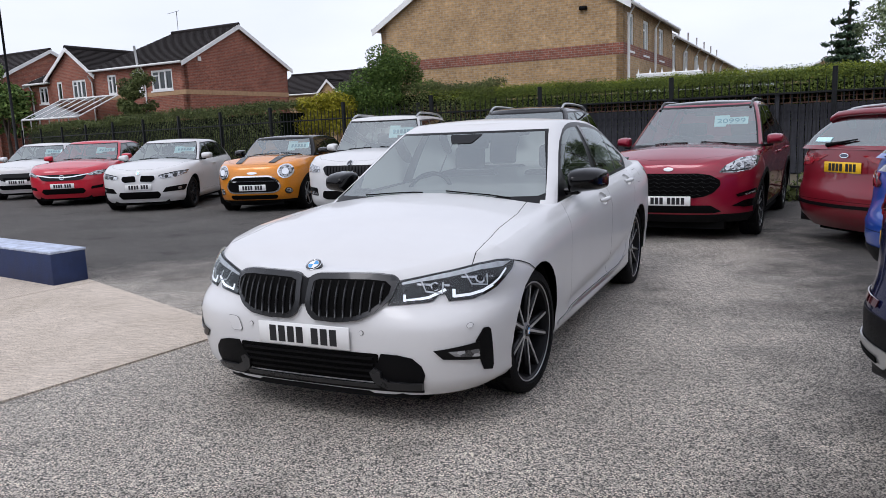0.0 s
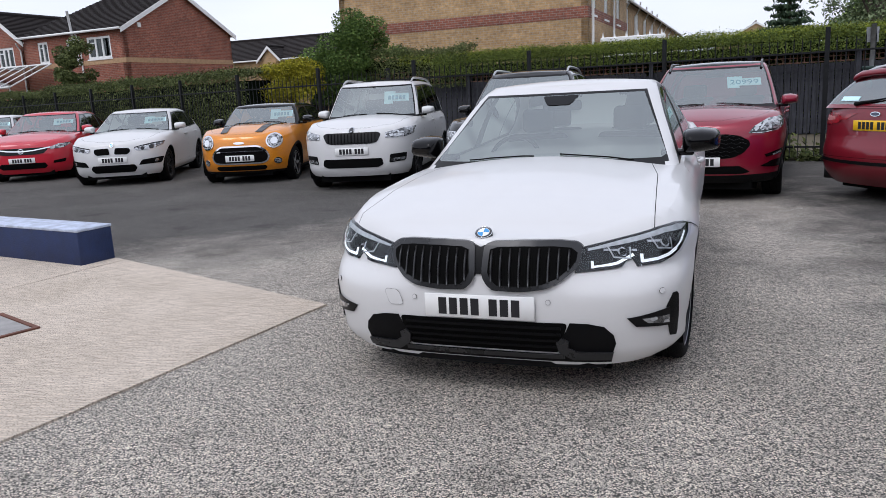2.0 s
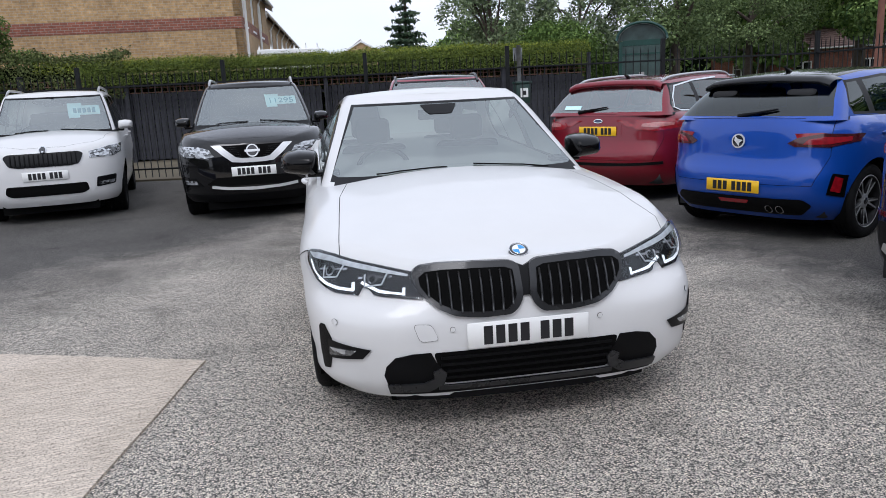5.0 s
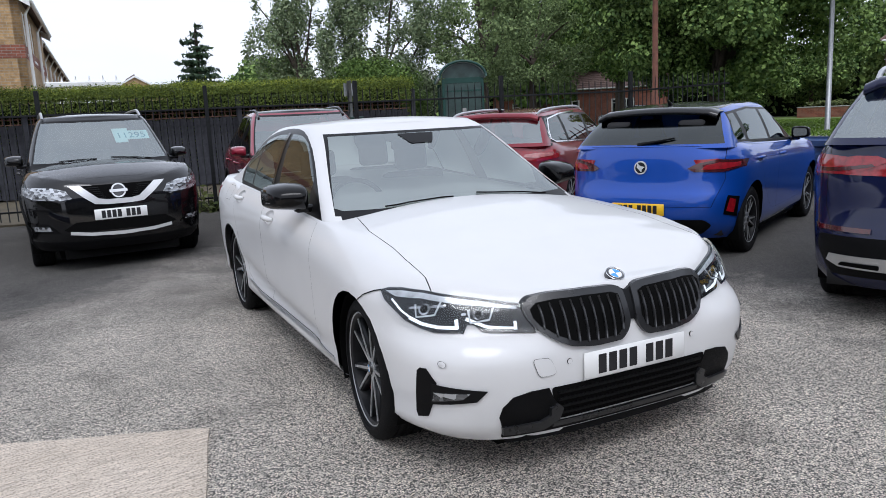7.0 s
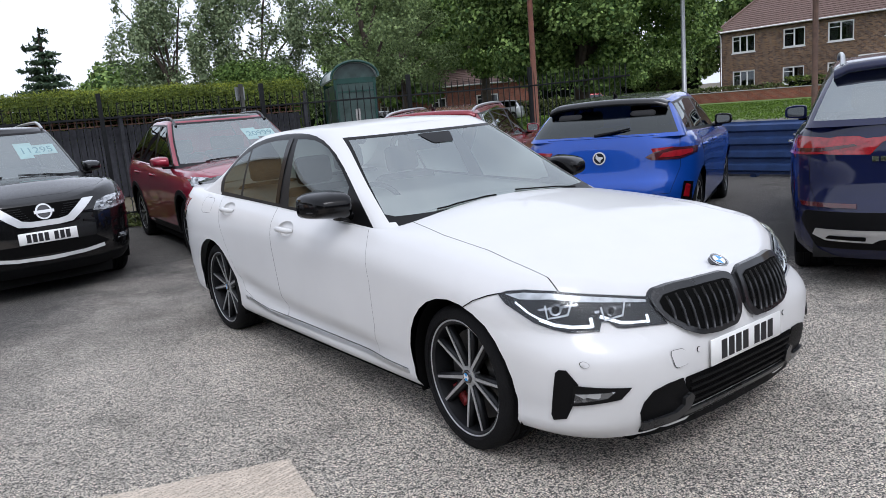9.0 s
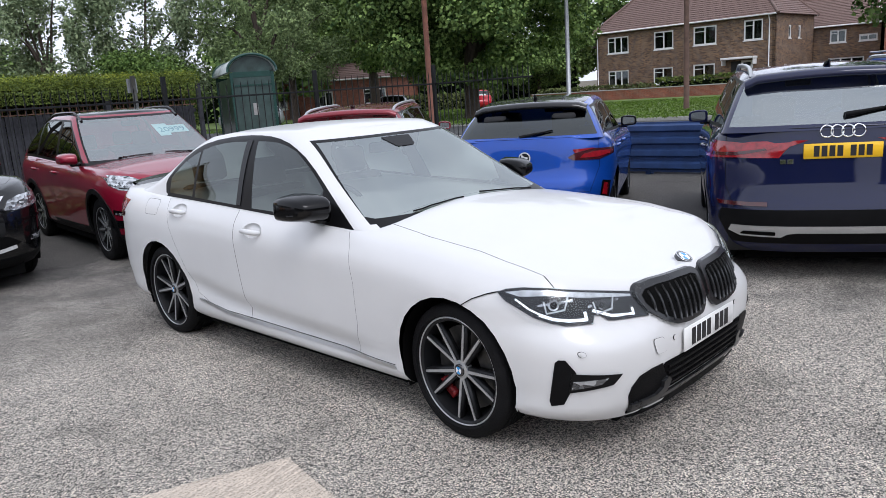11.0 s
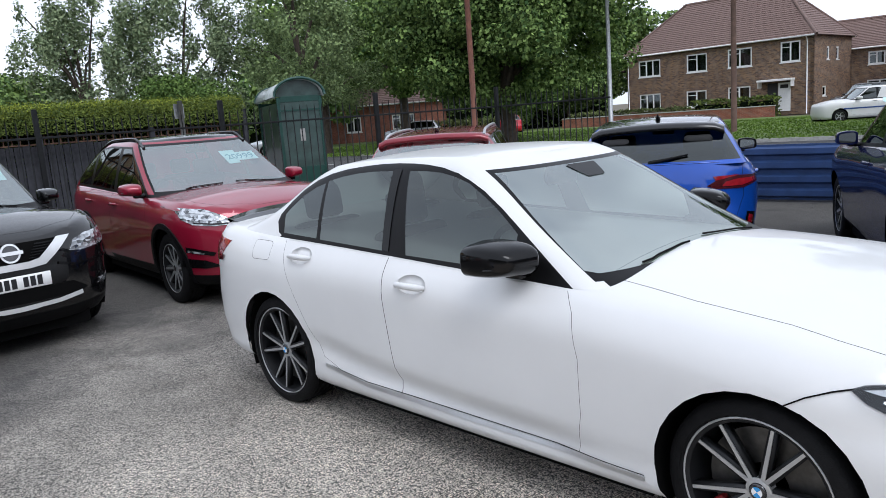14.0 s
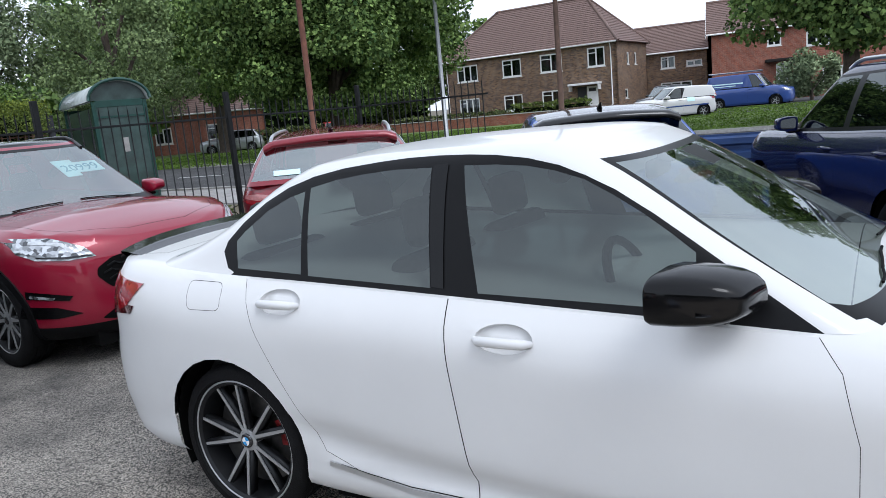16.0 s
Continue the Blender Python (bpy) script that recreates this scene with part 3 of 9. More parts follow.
def cabin_fit(car, S):
    """Seats, dashboard, wheel and floor behind the glass."""
    G = S["cabin"]
    belt = float(curve(G["base"], 0))
    zc = belt - 0.95
    dash = bmesh.new()
    add_box(dash, (G["f0"] - 0.78, -G["w0"] + 0.06, 0.5), (G["f0"] - 0.12, G["w0"] - 0.06, belt + 0.0), None, 0.06, 3)
    part("dashboard", sharp(dash, 60), M_TRIMIN, car)
    floor = bmesh.new()
    add_box(floor, (G["r0"] + 0.1, -S["W"] / 2 + 0.16, 0.22), (G["f0"] - 0.1, S["W"] / 2 - 0.16, 0.34))
    add_box(floor, (G["r0"] + 0.12, -S["W"] / 2 + 0.18, 0.34), (min(G["r0"] + 0.55, -0.98), S["W"] / 2 - 0.18, belt - 0.02))
    part("cabin_floor", floor, M_TRIMIN, car)
    me = None
    for x in (G["f0"] - 1.28, G["f0"] - 2.08):
        for y in (0.37, -0.37):
            if me is None:
                s = part("seat", seat_bm(), M_SEAT, car)
                me = s.data
            else:
                s = new("seat", me)
                s.parent = car
            s.matrix_basis = pose(x, y, zc + 0.05)
    sw = bmesh.new()
    ring = [(0.185 * math.cos(a), 0, 0.185 * math.sin(a)) for a in [2 * math.pi * i / 28 for i in range(29)]]
    add_tube(sw, ring, 0.016, 8, False)
    add_box(sw, (-0.17, -0.015, -0.02), (0.17, 0.015, 0.02), None, 0.008)
    add_box(sw, (-0.02, -0.015, -0.17), (0.02, 0.015, 0.0))
    add_box(sw, (-0.06, -0.02, -0.06), (0.06, 0.03, 0.05), None, 0.02, 2)
    p = part("steering_wheel", sharp(sw, 60), M_PLASTIC, car)
    p.matrix_basis = pose(G["f0"] - 0.86, -0.37, belt - 0.04, 0, 0, 0) @ Matrix.Rotation(radians(90), 4, "Z") @ Matrix.Rotation(radians(-24), 4, "X")
    mi = bmesh.new()
    add_box(mi, (-0.02, -0.12, -0.035), (0.02, 0.12, 0.035), None, 0.015, 2)
    add_box(mi, (0.0, -0.02, 0.02), (0.06, 0.02, 0.08))
    q = part("interior_mirror", sharp(mi, 60), M_PLASTIC, car)
    q.matrix_basis = pose(G["f1"] - 0.02, 0, float(curve(G["roof"], G["f1"])) - 0.135)


REAR = lambda f: f.normal.x < -0.12
TOP = lambda f: f.normal.z > 0.45


def bars_plate(car, tree, y, z, flip, yellow, text=((4, 0.052), (3, 0.052)), w=0.52, h=0.111, lean=0):
    """A number plate with plain bars in place of its characters."""
    hit = tree.ray_cast(Vector((4.0 * flip, y, z)), Vector((-flip, 0, 0)))
    x = (hit[0].x if hit[0] is not None else 2.2 * flip) + 0.012 * flip
    bm = bmesh.new()
    add_box(bm, (-0.004, -w / 2, -h / 2), (0.004, w / 2, h / 2), None, 0.003)
    pl = part("number_plate", sharp(bm), M_PLATEY if yellow else M_PLATEW, car, ("yellow" if yellow else "white") + " number plate with dark bars")
    pl.matrix_basis = pose(x, y, z, 0, lean, 0 if flip > 0 else 180)
    tot = sum(n * c for n, c in text) + 0.034 * (len(text) - 1)
    yy = -tot / 2
    me = None
    for n, c in text:
        for i in range(n):
            if me is None:
                ch = bmesh.new()
                add_box(ch, (0.0042, -c / 2 + 0.007, -0.0395), (0.0062, c / 2 - 0.007, 0.0395))
                o = part("plate_bar", ch, M_INK, pl, "", False)
                me = o.data
            else:
                o = new("plate_bar", me)
                o.parent = pl
            o.location = (0, yy + c / 2, 0)
            yy += c
        yy += 0.034
    return pl


def roundel(car, tree, axis, a, b, r, flip, mats, name="badge", off=0.004):
    """A round badge: a ring, and its field in the colours given."""
    ring = decal(tree, disc2(a, b, r, 24), axis, off, 0.006, 0.5, flip)
    bd = part(name, ring, mats[0], car)
    for i, m in enumerate(mats[1:]):
        part("badge_field", decal(tree, disc2(a, b, r * (0.80 - 0.25 * i), 20), axis, off + 0.002 + 0.001 * i, 0.0, 0.5, flip), m, bd)
    return bd


def door_mirror(car, S, mat, x, z, big=1.0):
    """Two door mirrors: a rounded bullet-shaped housing, its stalk and its glass."""
    y0 = S["cabin"]["w0"] - S.get("mirror_in", 0.03)
    n = 28
    for sgn in (1, -1):
        bm = bmesh.new()
        rings = []
        for u in (0.0, 0.05, 0.3, 0.52, 0.70, 0.84, 0.94, 0.985):
            k = (1 - u ** 3.0) ** (1 / 2.4)
            if u == 0.0:
                k = 0.93
            ring = []
            for i in range(n):
                a = 2 * math.pi * i / n
                c, s_ = math.cos(a), math.sin(a)
                yy = abs(c) ** (2 / 6.0) * (1 if c > 0 else -1)
                zz = abs(s_) ** (2 / 4.6) * (1 if s_ > 0 else -1)
                py = 0.150 + 0.100 * yy * (0.35 + 0.65 * k)
                tip = (py - 0.15) / 0.1
                pz = 0.068 * zz * k * ((1.06 - 0.26 * max(0.0, tip) ** 1.6 - 0.10 * max(0.0, -tip)) if zz > 0 else 0.85 * (1.06 - 0.20 * tip))
                ring.append(bm.verts.new(((-0.085 + 0.195 * u + 0.03 * (0.15 - py) / 0.1) * big, py * big, pz * big + 0.004)))
            rings.append(ring)
        for q, w in zip(rings, rings[1:]):
            for i in range(n):
                bm.faces.new((q[i], q[(i + 1) % n], w[(i + 1) % n], w[i]))
        bm.faces.new(rings[0]), bm.faces.new(rings[-1][::-1])
        bmesh.ops.recalc_face_normals(bm, faces=bm.faces)
        m = part("door_mirror", sharp(bm, 50), mat, car)
        m.matrix_basis = pose(x, sgn * y0, z) @ Matrix.Diagonal((1, sgn, 1, 1))
        seam = bmesh.new()
        add_tube(seam, [((0.0, 0.055, -0.021)), (0.075, 0.10, -0.019), (0.098, 0.15, -0.017), (0.085, 0.20, -0.015), (0.0, 0.252, -0.013)], 0.0035, 6)
        for v in seam.verts:
            v.co *= big
        part("indicator_strip", seam, M_LAMPDARK, m)
        st = bmesh.new()
        add_box(st, (-0.03, -0.07, -0.082), (0.05, 0.13, -0.042), None, 0.012, 2)
        part("mirror_stalk", sharp(st, 60), M_GLOSSBLACK, m)
        gl = bmesh.new()
        gl.faces.new([gl.verts.new(((-0.0862 + 0.03 * (0.15 - p[0]) / 0.1) * big, p[0] * big, p[1] * big + 0.004)) for p in rounded([(0.075, -0.045), (0.225, -0.04), (0.228, 0.044), (0.075, 0.054)], 0.03)])
        part("mirror_glass", gl, M_CHROME, m)


def price_card(car, S, text, side=1, lean=None):
    """A pale blue price card behind the windscreen, with its figures."""
    G = S["cabin"]
    bm = bmesh.new()
    add_box(bm, (-0.002, -0.21, -0.085), (0.002, 0.21, 0.085), None, 0.0)
    add_box(bm, (-0.002, -0.21, 0.085), (0.002, -0.02, 0.135))
    add_box(bm, (-0.002, -0.21, -0.135), (0.002, -0.06, -0.085))
    c = part("price_card", bm, M_CARD, car, "pale blue price card behind the windscreen", False)
    slope = math.degrees(math.atan2(G["f0"] - G["f1"], float(curve(G["roof"], G["f1"])) - float(curve(G["base"], G["f0"]))))
    tt = S.get("card_t", 0.62)
    x = G["f0"] + (G["f1"] - G["f0"]) * tt - 0.07
    z = float(curve(G["base"], G["f0"])) + tt * (float(curve(G["roof"], G["f1"])) - float(curve(G["base"], G["f0"]))) - 0.02
    c.matrix_basis = pose(x, side * 0.40, z, 0, -slope, -side * -7)
    if text:
        cu = bpy.data.curves.new("figures", "FONT")
        cu.body, cu.size, cu.align_x, cu.align_y, cu.extrude = text, 0.145, "CENTER", "CENTER", 0.001
        tmp = new("figures", cu)
        dg = bpy.context.evaluated_depsgraph_get()
        me = bpy.data.meshes.new_from_object(tmp.evaluated_get(dg))
        bpy.data.objects.remove(tmp)
        me.materials.clear()
        me.materials.append(M_CARDINK)
        t = new("figures", me)
        t.parent = c
        t.matrix_basis = Matrix.Translation((0.004, 0, -0.01)) @ Matrix(((0, 0, 1, 0), (1, 0, 0, 0), (0, 1, 0, 0), (0, 0, 0, 1)))
    else:
        ink = bmesh.new()
        for i in range(5):
            add_box(ink, (0.0025, 0.15 - 0.062 * i - 0.045, -0.05), (0.004, 0.15 - 0.062 * i, 0.04))
        part("figure_bar", ink, M_CARDINK, c)


def build_car(name, S, at, ang, label, category="car", group=""):
    car = new(name)
    tagged(car, label, category, group)
    car.matrix_basis = pose(at[0], at[1], 0, 0, 0, ang)
    mat = S["paint"]
    body, cab, tags, info = shell(S)
    G = S["cabin"]
    body.normal_update(), cab.normal_update()
    both = bmesh.new()
    for src in (body, cab):
        me = bpy.data.meshes.new("tmp")
        src.to_mesh(me)
        both.from_mesh(me)
        bpy.data.meshes.remove(me)
    bmesh.ops.recalc_face_normals(both, faces=both.faces)
    tree = BVHTree.FromBMesh(both)
    both.free()

    # glass of the cabin
    t_lo, t_hi = 1, info["nt"] - 4
    fa, ra = int(info["nf"] * G.get("ws", 0.80)), int(info["nr"] * G.get("rw", 0.75))
    n_all = info["nf"] + info["ns"] + info["nr"]
    ws = [f for f, (r, i, s) in tags.items() if t_lo <= r <= t_hi and i < fa]
    rw = [f for f, (r, i, s) in tags.items() if t_lo + G.get("rlo", 1) <= r <= t_hi and i >= n_all - ra]
    roofp = [f for f, (r, i, s) in tags.items() if G.get("roofmat") and (r > t_hi + 1)]
    for f in roofp:
        f.material_index = 2
    frit = [f for f, (r, i, s) in tags.items() if r < t_lo and i < info["nf"] + info["ns"] and not ("wspoly" in G and (info["nf"] * 0.66 <= i < info["nf"] or f.calc_center_median().x < -1.40))]
    for f in frit:
        f.material_index = 1
    if "wspoly" in G:
        gr = part("rear_window", take(cab, rw), G.get("rglass", M_TINT), car)
        for f in cut(cab, G["wspoly"], (1, 2), lambda f: f.normal.x > 0.25):
            f.material_index = 1
        gw = part("windscreen", take(cab, cut(cab, G["wsglass"], (1, 2), lambda f: f.normal.x > 0.25)), M_SCREEN, car)
    else:
        keep = [f for f in ws if not (tags[f][0] in (t_lo, t_hi) or tags[f][1] == fa - 1)]
        for f in ws:
            f.material_index = 1
        for f in keep:
            f.material_index = 0
        gw = part("windscreen", take(cab, keep), M_SCREEN, car)
        gr = part("rear_window", take(cab, rw), G.get("rglass", M_TINT), car)
    panes = [gw, gr]
    for s in (1, -1):
        for nm, poly in G["side"]:
            outer = cut(cab, poly, (0, 2), lambda f, s=s: f.normal.y * s > 0.3)
            for f in outer:
                f.material_index = 1
        for nm, poly in G["glass"]:
            inner = cut(cab, poly, (0, 2), lambda f, s=s: f.normal.y * s > 0.3)
            if inner:
                panes.append(part(nm, take(cab, inner), G.get("sglass", M_GLASS), car))
    for p in panes:
        p.visible_shadow = False

    # wheel arches, panels and their gaps
    ra_ = S.get("arch", 0.375)
    for s in (1, -1):
        for x in (S["wb"] / 2, -S["wb"] / 2):
            fs = cut(body, disc2(x, S.get("R", 0.33) + 0.005, ra_, 28), (0, 2), lambda f, s=s: f.normal.y * s > 0.05 or (f.calc_center_median().y * s > S["W"] * 0.3 and f.normal.z < 0.3))
            bmesh.ops.delete(body, geom=fs, context="FACES")
        if S.get("cups"):
            for hx, hz in S["handles"]:
                el = [(hx + 0.098 * math.cos(a * math.pi / 10), hz + 0.004 + 0.043 * math.sin(a * math.pi / 10)) for a in range(20)]
                fs = cut(body, el, (0, 2), lambda f, s=s: f.normal.y * s > 0.2)
                if fs:
                    part("handle_recess", take(body, fs, 0.016), mat, car)
        for nm, poly in S.get("doors", ()):
            fs = cut(body, poly, (0, 2), lambda f, s=s: f.normal.y * s > 0.2)
            for f in fs:
                f.material_index = 1
            ins = set(cut(body, shrink(poly, 0.0019), (0, 2), lambda f, s=s: f.normal.y * s > 0.2 and f.material_index == 1))
            for f in ins:
                f.material_index = 0
            if ins:
                part(nm, take(body, list(ins)), mat, car)
    for nm, poly, ij, ok, m in S.get("panels", ()):
        fs = cut(body, poly, ij, ok)
        for f in fs:
            f.material_index = 1
        ins = set(cut(body, shrink(poly, 0.004), ij, lambda f: ok(f) and f.material_index == 1))
        for f in ins:
            f.material_index = 0
        if ins:
            part(nm, take(body, list(ins)), m or mat, car)
    low = S.get("clad")
    if low:
        for f in body.faces:
            if max(v.co.z for v in f.verts) < low:
                f.material_index = 3
    part("body", body, [mat, M_GAP, mat, M_PLASTIC], car)
    part("cabin_shell", cab, [S.get("pillar_mat", mat), M_SATINBLK, G.get("roofmat") or mat], car)
    # underbody, arch liners
    ub = bmesh.new()
    hw = S["W"] / 2
    add_box(ub, (-S["wb"] / 2 - S["ro"] + 0.34, -hw + 0.30, 0.13), (S["wb"] / 2 + S["fo"] - 0.34, hw - 0.30, 0.5))
    # front box added, and all hung low, to deepen the shade below
    add_box(ub, (S["wb"] / 2 + S["fo"] - 0.34, -hw + 0.34, 0.14), (S["wb"] / 2 + S["fo"] - 0.15, hw - 0.34, 0.27))
    add_box(ub, (-S["wb"] / 2 + 0.42, -hw + 0.10, 0.15), (S["wb"] / 2 - 0.42, hw - 0.10, 0.42))
    part("underbody", ub, M_DARK, car, "", False)
    for x in (S["wb"] / 2, -S["wb"] / 2):
        for s in (1, -1):
            al = bmesh.new()
            prev = None
            for i in range(19):
                a = radians(-25 + 230 * i / 18)
                c, sn = math.cos(a) * (ra_ + 0.012), math.sin(a) * (ra_ + 0.012)
                q = [al.verts.new((x + c, s * (hw - 0.04), S.get("R", 0.33) + sn)), al.verts.new((x + c, s * (hw - 0.40), S.get("R", 0.33) + sn))]
                if prev:
                    al.faces.new((prev[0], q[0], q[1], prev[1]))
                prev = q
            part("arch_liner", al, M_DARK, car)
    if S.get("lips"):
        for x in (S["wb"] / 2, -S["wb"] / 2):
            for s in (1, -1):
                ww = S["lips"]
                arc = [(x + math.cos(radians(a)) * (ra_ + ww / 2 - 0.005), S.get("R", 0.33) + 0.005 + math.sin(radians(a)) * (ra_ + ww / 2 - 0.005)) for a in range(-16, 197, 9)]
                part("arch_trim", decal(tree, loft(arc, ww), "y", 0.009, 0.02, 0.2, s), M_PLASTIC, car)
    add_wheels(car, S)
    cabin_fit(car, S)
    door_mirror(car, S, S.get("mirror", mat), S["mx"], S["mz"], S.get("mbig", 1.0))
    for s in (1, -1):
        for x, z in S.get("handles", ()):
            h = tree.ray_cast(Vector((x, 3.0 * s, z)), Vector((0, -s, 0)))
            if h[0] is None:
                continue
            if not S.get("cups"):
                part("handle_recess", decal(tree, rounded([(x - 0.085, z - 0.038), (x + 0.085, z - 0.038), (x + 0.085, z + 0.038), (x - 0.085, z + 0.038)], 0.037), "y", 0.0012, 0.0, 0.03, s), mat, car)
            bm = bmesh.new()
            add_tube(bm, [(x + 0.095, h[0].y + s * 0.0, z - 0.004), (x + 0.075, h[0].y + s * 0.022, z), (x, h[0].y + s * 0.032, z + 0.003), (x - 0.075, h[0].y + s * 0.024, z), (x - 0.10, h[0].y, z - 0.002)], [0.010, 0.016, 0.017, 0.016, 0.010], 10)
            part("door_handle", bm, S.get("handle", mat), car)
    if S.get("rails"):
        for s in (1, -1):
            bm = bmesh.new()
            x0, x1 = S["rails"][0], S["rails"][1]
            pts = []
            for i in range(15):
                t = i / 14
                x = x0 + (x1 - x0) * t
                yy = G["w1"] - 0.05
                hh = tree.ray_cast(Vector((x, s * yy, 4)), Vector((0, 0, -1)))
                lift = S["rails"][2] * min(1, 8 * t, 8 * (1 - t)) + 0.006
                pts.append((x, s * yy, (hh[0].z if hh[0] is not None else S["H"] - 0.05) + lift))
            add_tube(bm, pts, 0.018, 8)
            part("roof_rail", bm, S.get("railmat", M_SILVER), car)
    S["detail"](car, S, tree)
    return car


def wipers(car, tree, S):
    """Two wiper arms at the foot of the windscreen."""
    G = S["cabin"]
    for y0, y1 in ((0.55, 0.10), (-0.06, -0.48)):
        pts = []
        for i in range(7):
            y = y0 + (y1 - y0) * i / 6
            z = float(curve(G["base"], G["f0"])) - 0.02
            h = tree.ray_cast(Vector((4, y, z)), Vector((-1, 0, 0)))
            while h[0] is not None and h[0].x > G["f0"] - 0.02 and z < 1.3:
                z += 0.004
                h = tree.ray_cast(Vector((4, y, z)), Vector((-1, 0, 0)))
            h = tree.ray_cast(Vector((4, y, z + 0.006 + 0.008 * i / 6)), Vector((-1, 0, 0)))
            if h[0] is not None:
                pts.append(h[0] + Vector((0.005, 0, 0.005)))
        if len(pts) > 2:
            bm = bmesh.new()
            add_tube(bm, pts, S.get("wiper_r", 0.005), 6)
            part("wiper", bm, M_GAP, car)


def saloon_detail(car, S, tree):
    # kidney grille: frame, dark backing and upright slats
    part("grille_bridge", decal(tree, [(-0.03, 0.575), (-0.012, 0.60), (0.012, 0.60), (0.03, 0.575), (0.034, 0.726), (0.0, 0.712), (-0.034, 0.726)], "x", 0.009, 0.018, 0.05), M_SATINBLK, car)
    for s in (1, -1):
        k = [(0.014, 0.60), (0.03, 0.562), (0.065, 0.529), (0.19, 0.526), (0.30, 0.538), (0.37, 0.568), (0.428, 0.615), (0.456, 0.660), (0.460, 0.700), (0.428, 0.726), (0.345, 0.738), (0.20, 0.742), (0.06, 0.737), (0.022, 0.722)]
        k = [(s * a, b) for a, b in k]
        g = part("kidney_grille", decal(tree, rounded(k, 0.02), "x", 0.016, 0.026, 0.02), M_BLADE, car, "gloss black kidney grille surround")
        c = (sum(a for a, _ in k) / len(k), sum(b for _, b in k) / len(k))
        inner = [(c[0] + (a - c[0]) * 0.87, c[1] - 0.002 + (b - c[1]) * 0.77) for a, b in k]
        part("grille_backing", decal(tree, inner, "x", 0.018, 0.0, 0.02), M_DARK, g)
        for i in range(9):
            y = s * (0.062 + 0.0425 * i)
            up = []
            for (a0, b0), (a1, b1) in zip(inner, inner[1:] + inner[:1]):
                if (a0 - y) * (a1 - y) <= 0 and abs(a1 - a0) > 1e-6:
                    up.append(b0 + (b1 - b0) * (y - a0) / (a1 - a0))
            if len(up) < 2:
                continue
            z0, z1 = min(up), max(up)
            bm = bmesh.new()
            pts = []
            for j in range(5):
                z = z0 + (z1 - z0) * j / 4
                h = tree.ray_cast(Vector((4, y, z)), Vector((-1, 0, 0)))
                if h[0] is not None:
                    pts.append(h[0] + Vector((0.023 + 0.006 * math.sin(math.pi * j / 4), 0, 0)))
            if len(pts) > 2:
                add_tube(bm, pts, 0.0085, 6)
                for v in bm.verts:
                    v.co.y = y + (v.co.y - y) * 0.62
                part("slat", bm, M_BLADE, g)
    for s in (1, -1):
        on = lambda pts: [(s * a, b) for a, b in pts]
        # headlights, wrapped round the corners of the nose
        wrap = lambda pts: round_nose(pts, s)
        hl = wrap([(1.705, 0.882, 0.752), (1.74, 0.868, 0.765), (1.81, 0.842, 0.770), (1.897, 0.780, 0.765), (2.013, 0.640, 0.738), (2.115, 0.455, 0.706), (2.172, 0.428, 0.602), (2.10, 0.593, 0.612), (2.083, 0.619, 0.617), (2.062, 0.640, 0.640),
                   (2.05, 0.668, 0.645), (2.048, 0.682, 0.612), (1.98, 0.775, 0.616), (1.94, 0.809, 0.628), (1.870, 0.850, 0.656), (1.795, 0.873, 0.698), (1.75, 0.882, 0.718)])
        o = part("headlight", decal(tree, hl, "r", 0.004, 0.008, 0.014), M_LAMPDARK, car, "dark led headlight with white light bars")
        top = wrap([(1.735, 0.868, 0.754), (1.81, 0.842, 0.761), (1.897, 0.78, 0.757), (2.013, 0.64, 0.730), (2.105, 0.475, 0.699), (2.108, 0.475, 0.690), (2.02, 0.65, 0.712), (1.90, 0.785, 0.738), (1.80, 0.855, 0.738)])
        part("light_strip", decal(tree, top, "r", 0.0065, 0.0, 0.014), M_DRLOFF, o)
        for bar, wd in (([(1.79, 0.868, 0.728), (1.85, 0.852, 0.690), (1.888, 0.836, 0.670)], 0.007), ([(1.888, 0.836, 0.668), (1.938, 0.807, 0.648), (1.985, 0.765, 0.637), (2.032, 0.698, 0.633)], 0.012), ([(2.030, 0.700, 0.630), (2.024, 0.703, 0.664)], 0.012),
                        ([(2.044, 0.672, 0.664), (2.085, 0.60, 0.633), (2.115, 0.553, 0.626), (2.137, 0.497, 0.622)], 0.011), ([(2.136, 0.499, 0.618), (2.130, 0.499, 0.648)], 0.011)):
            part("running_light", decal(tree, loft(wrap(bar), wd), "r", 0.0075, 0.002, 0.014), M_DRL, o)
        for x, y, z, r in ((1.932, 0.794, 0.701, 0.021), (2.058, 0.622, 0.678, 0.019)):
            (ca, cz), = wrap([(x, y, z)])
            cup = loft([(ca - s * 0.055, cz + 0.026), (ca - s * 0.040, cz - 0.020), (ca + s * 0.026, cz - 0.030), (ca + s * 0.036, cz + 0.016)], 0.007)
            part("lamp_cup", decal(tree, cup, "r", 0.008, 0.003, 0.014), M_DRLOFF, o)
            part("lamp_shelf", decal(tree, loft([(ca - s * 0.075, cz + 0.012), (ca + s * 0.06, cz + 0.002)], 0.009), "r", 0.0075, 0.002, 0.014), M_LAMP, o)
            part("lamp_lens", decal(tree, disc2(ca, cz, r, 14), "r", 0.009, 0.004, 0.5), M_LAMP, o)
            part("lamp_pupil", decal(tree, disc2(ca, cz, r * 0.66, 14), "r", 0.011, 0.002, 0.5), M_GLOSSBLACK, o)
        part("lamp_cover", decal(tree, hl, "r", 0.017, 0.0, 0.014), M_LENS, o, "clear lamp cover")
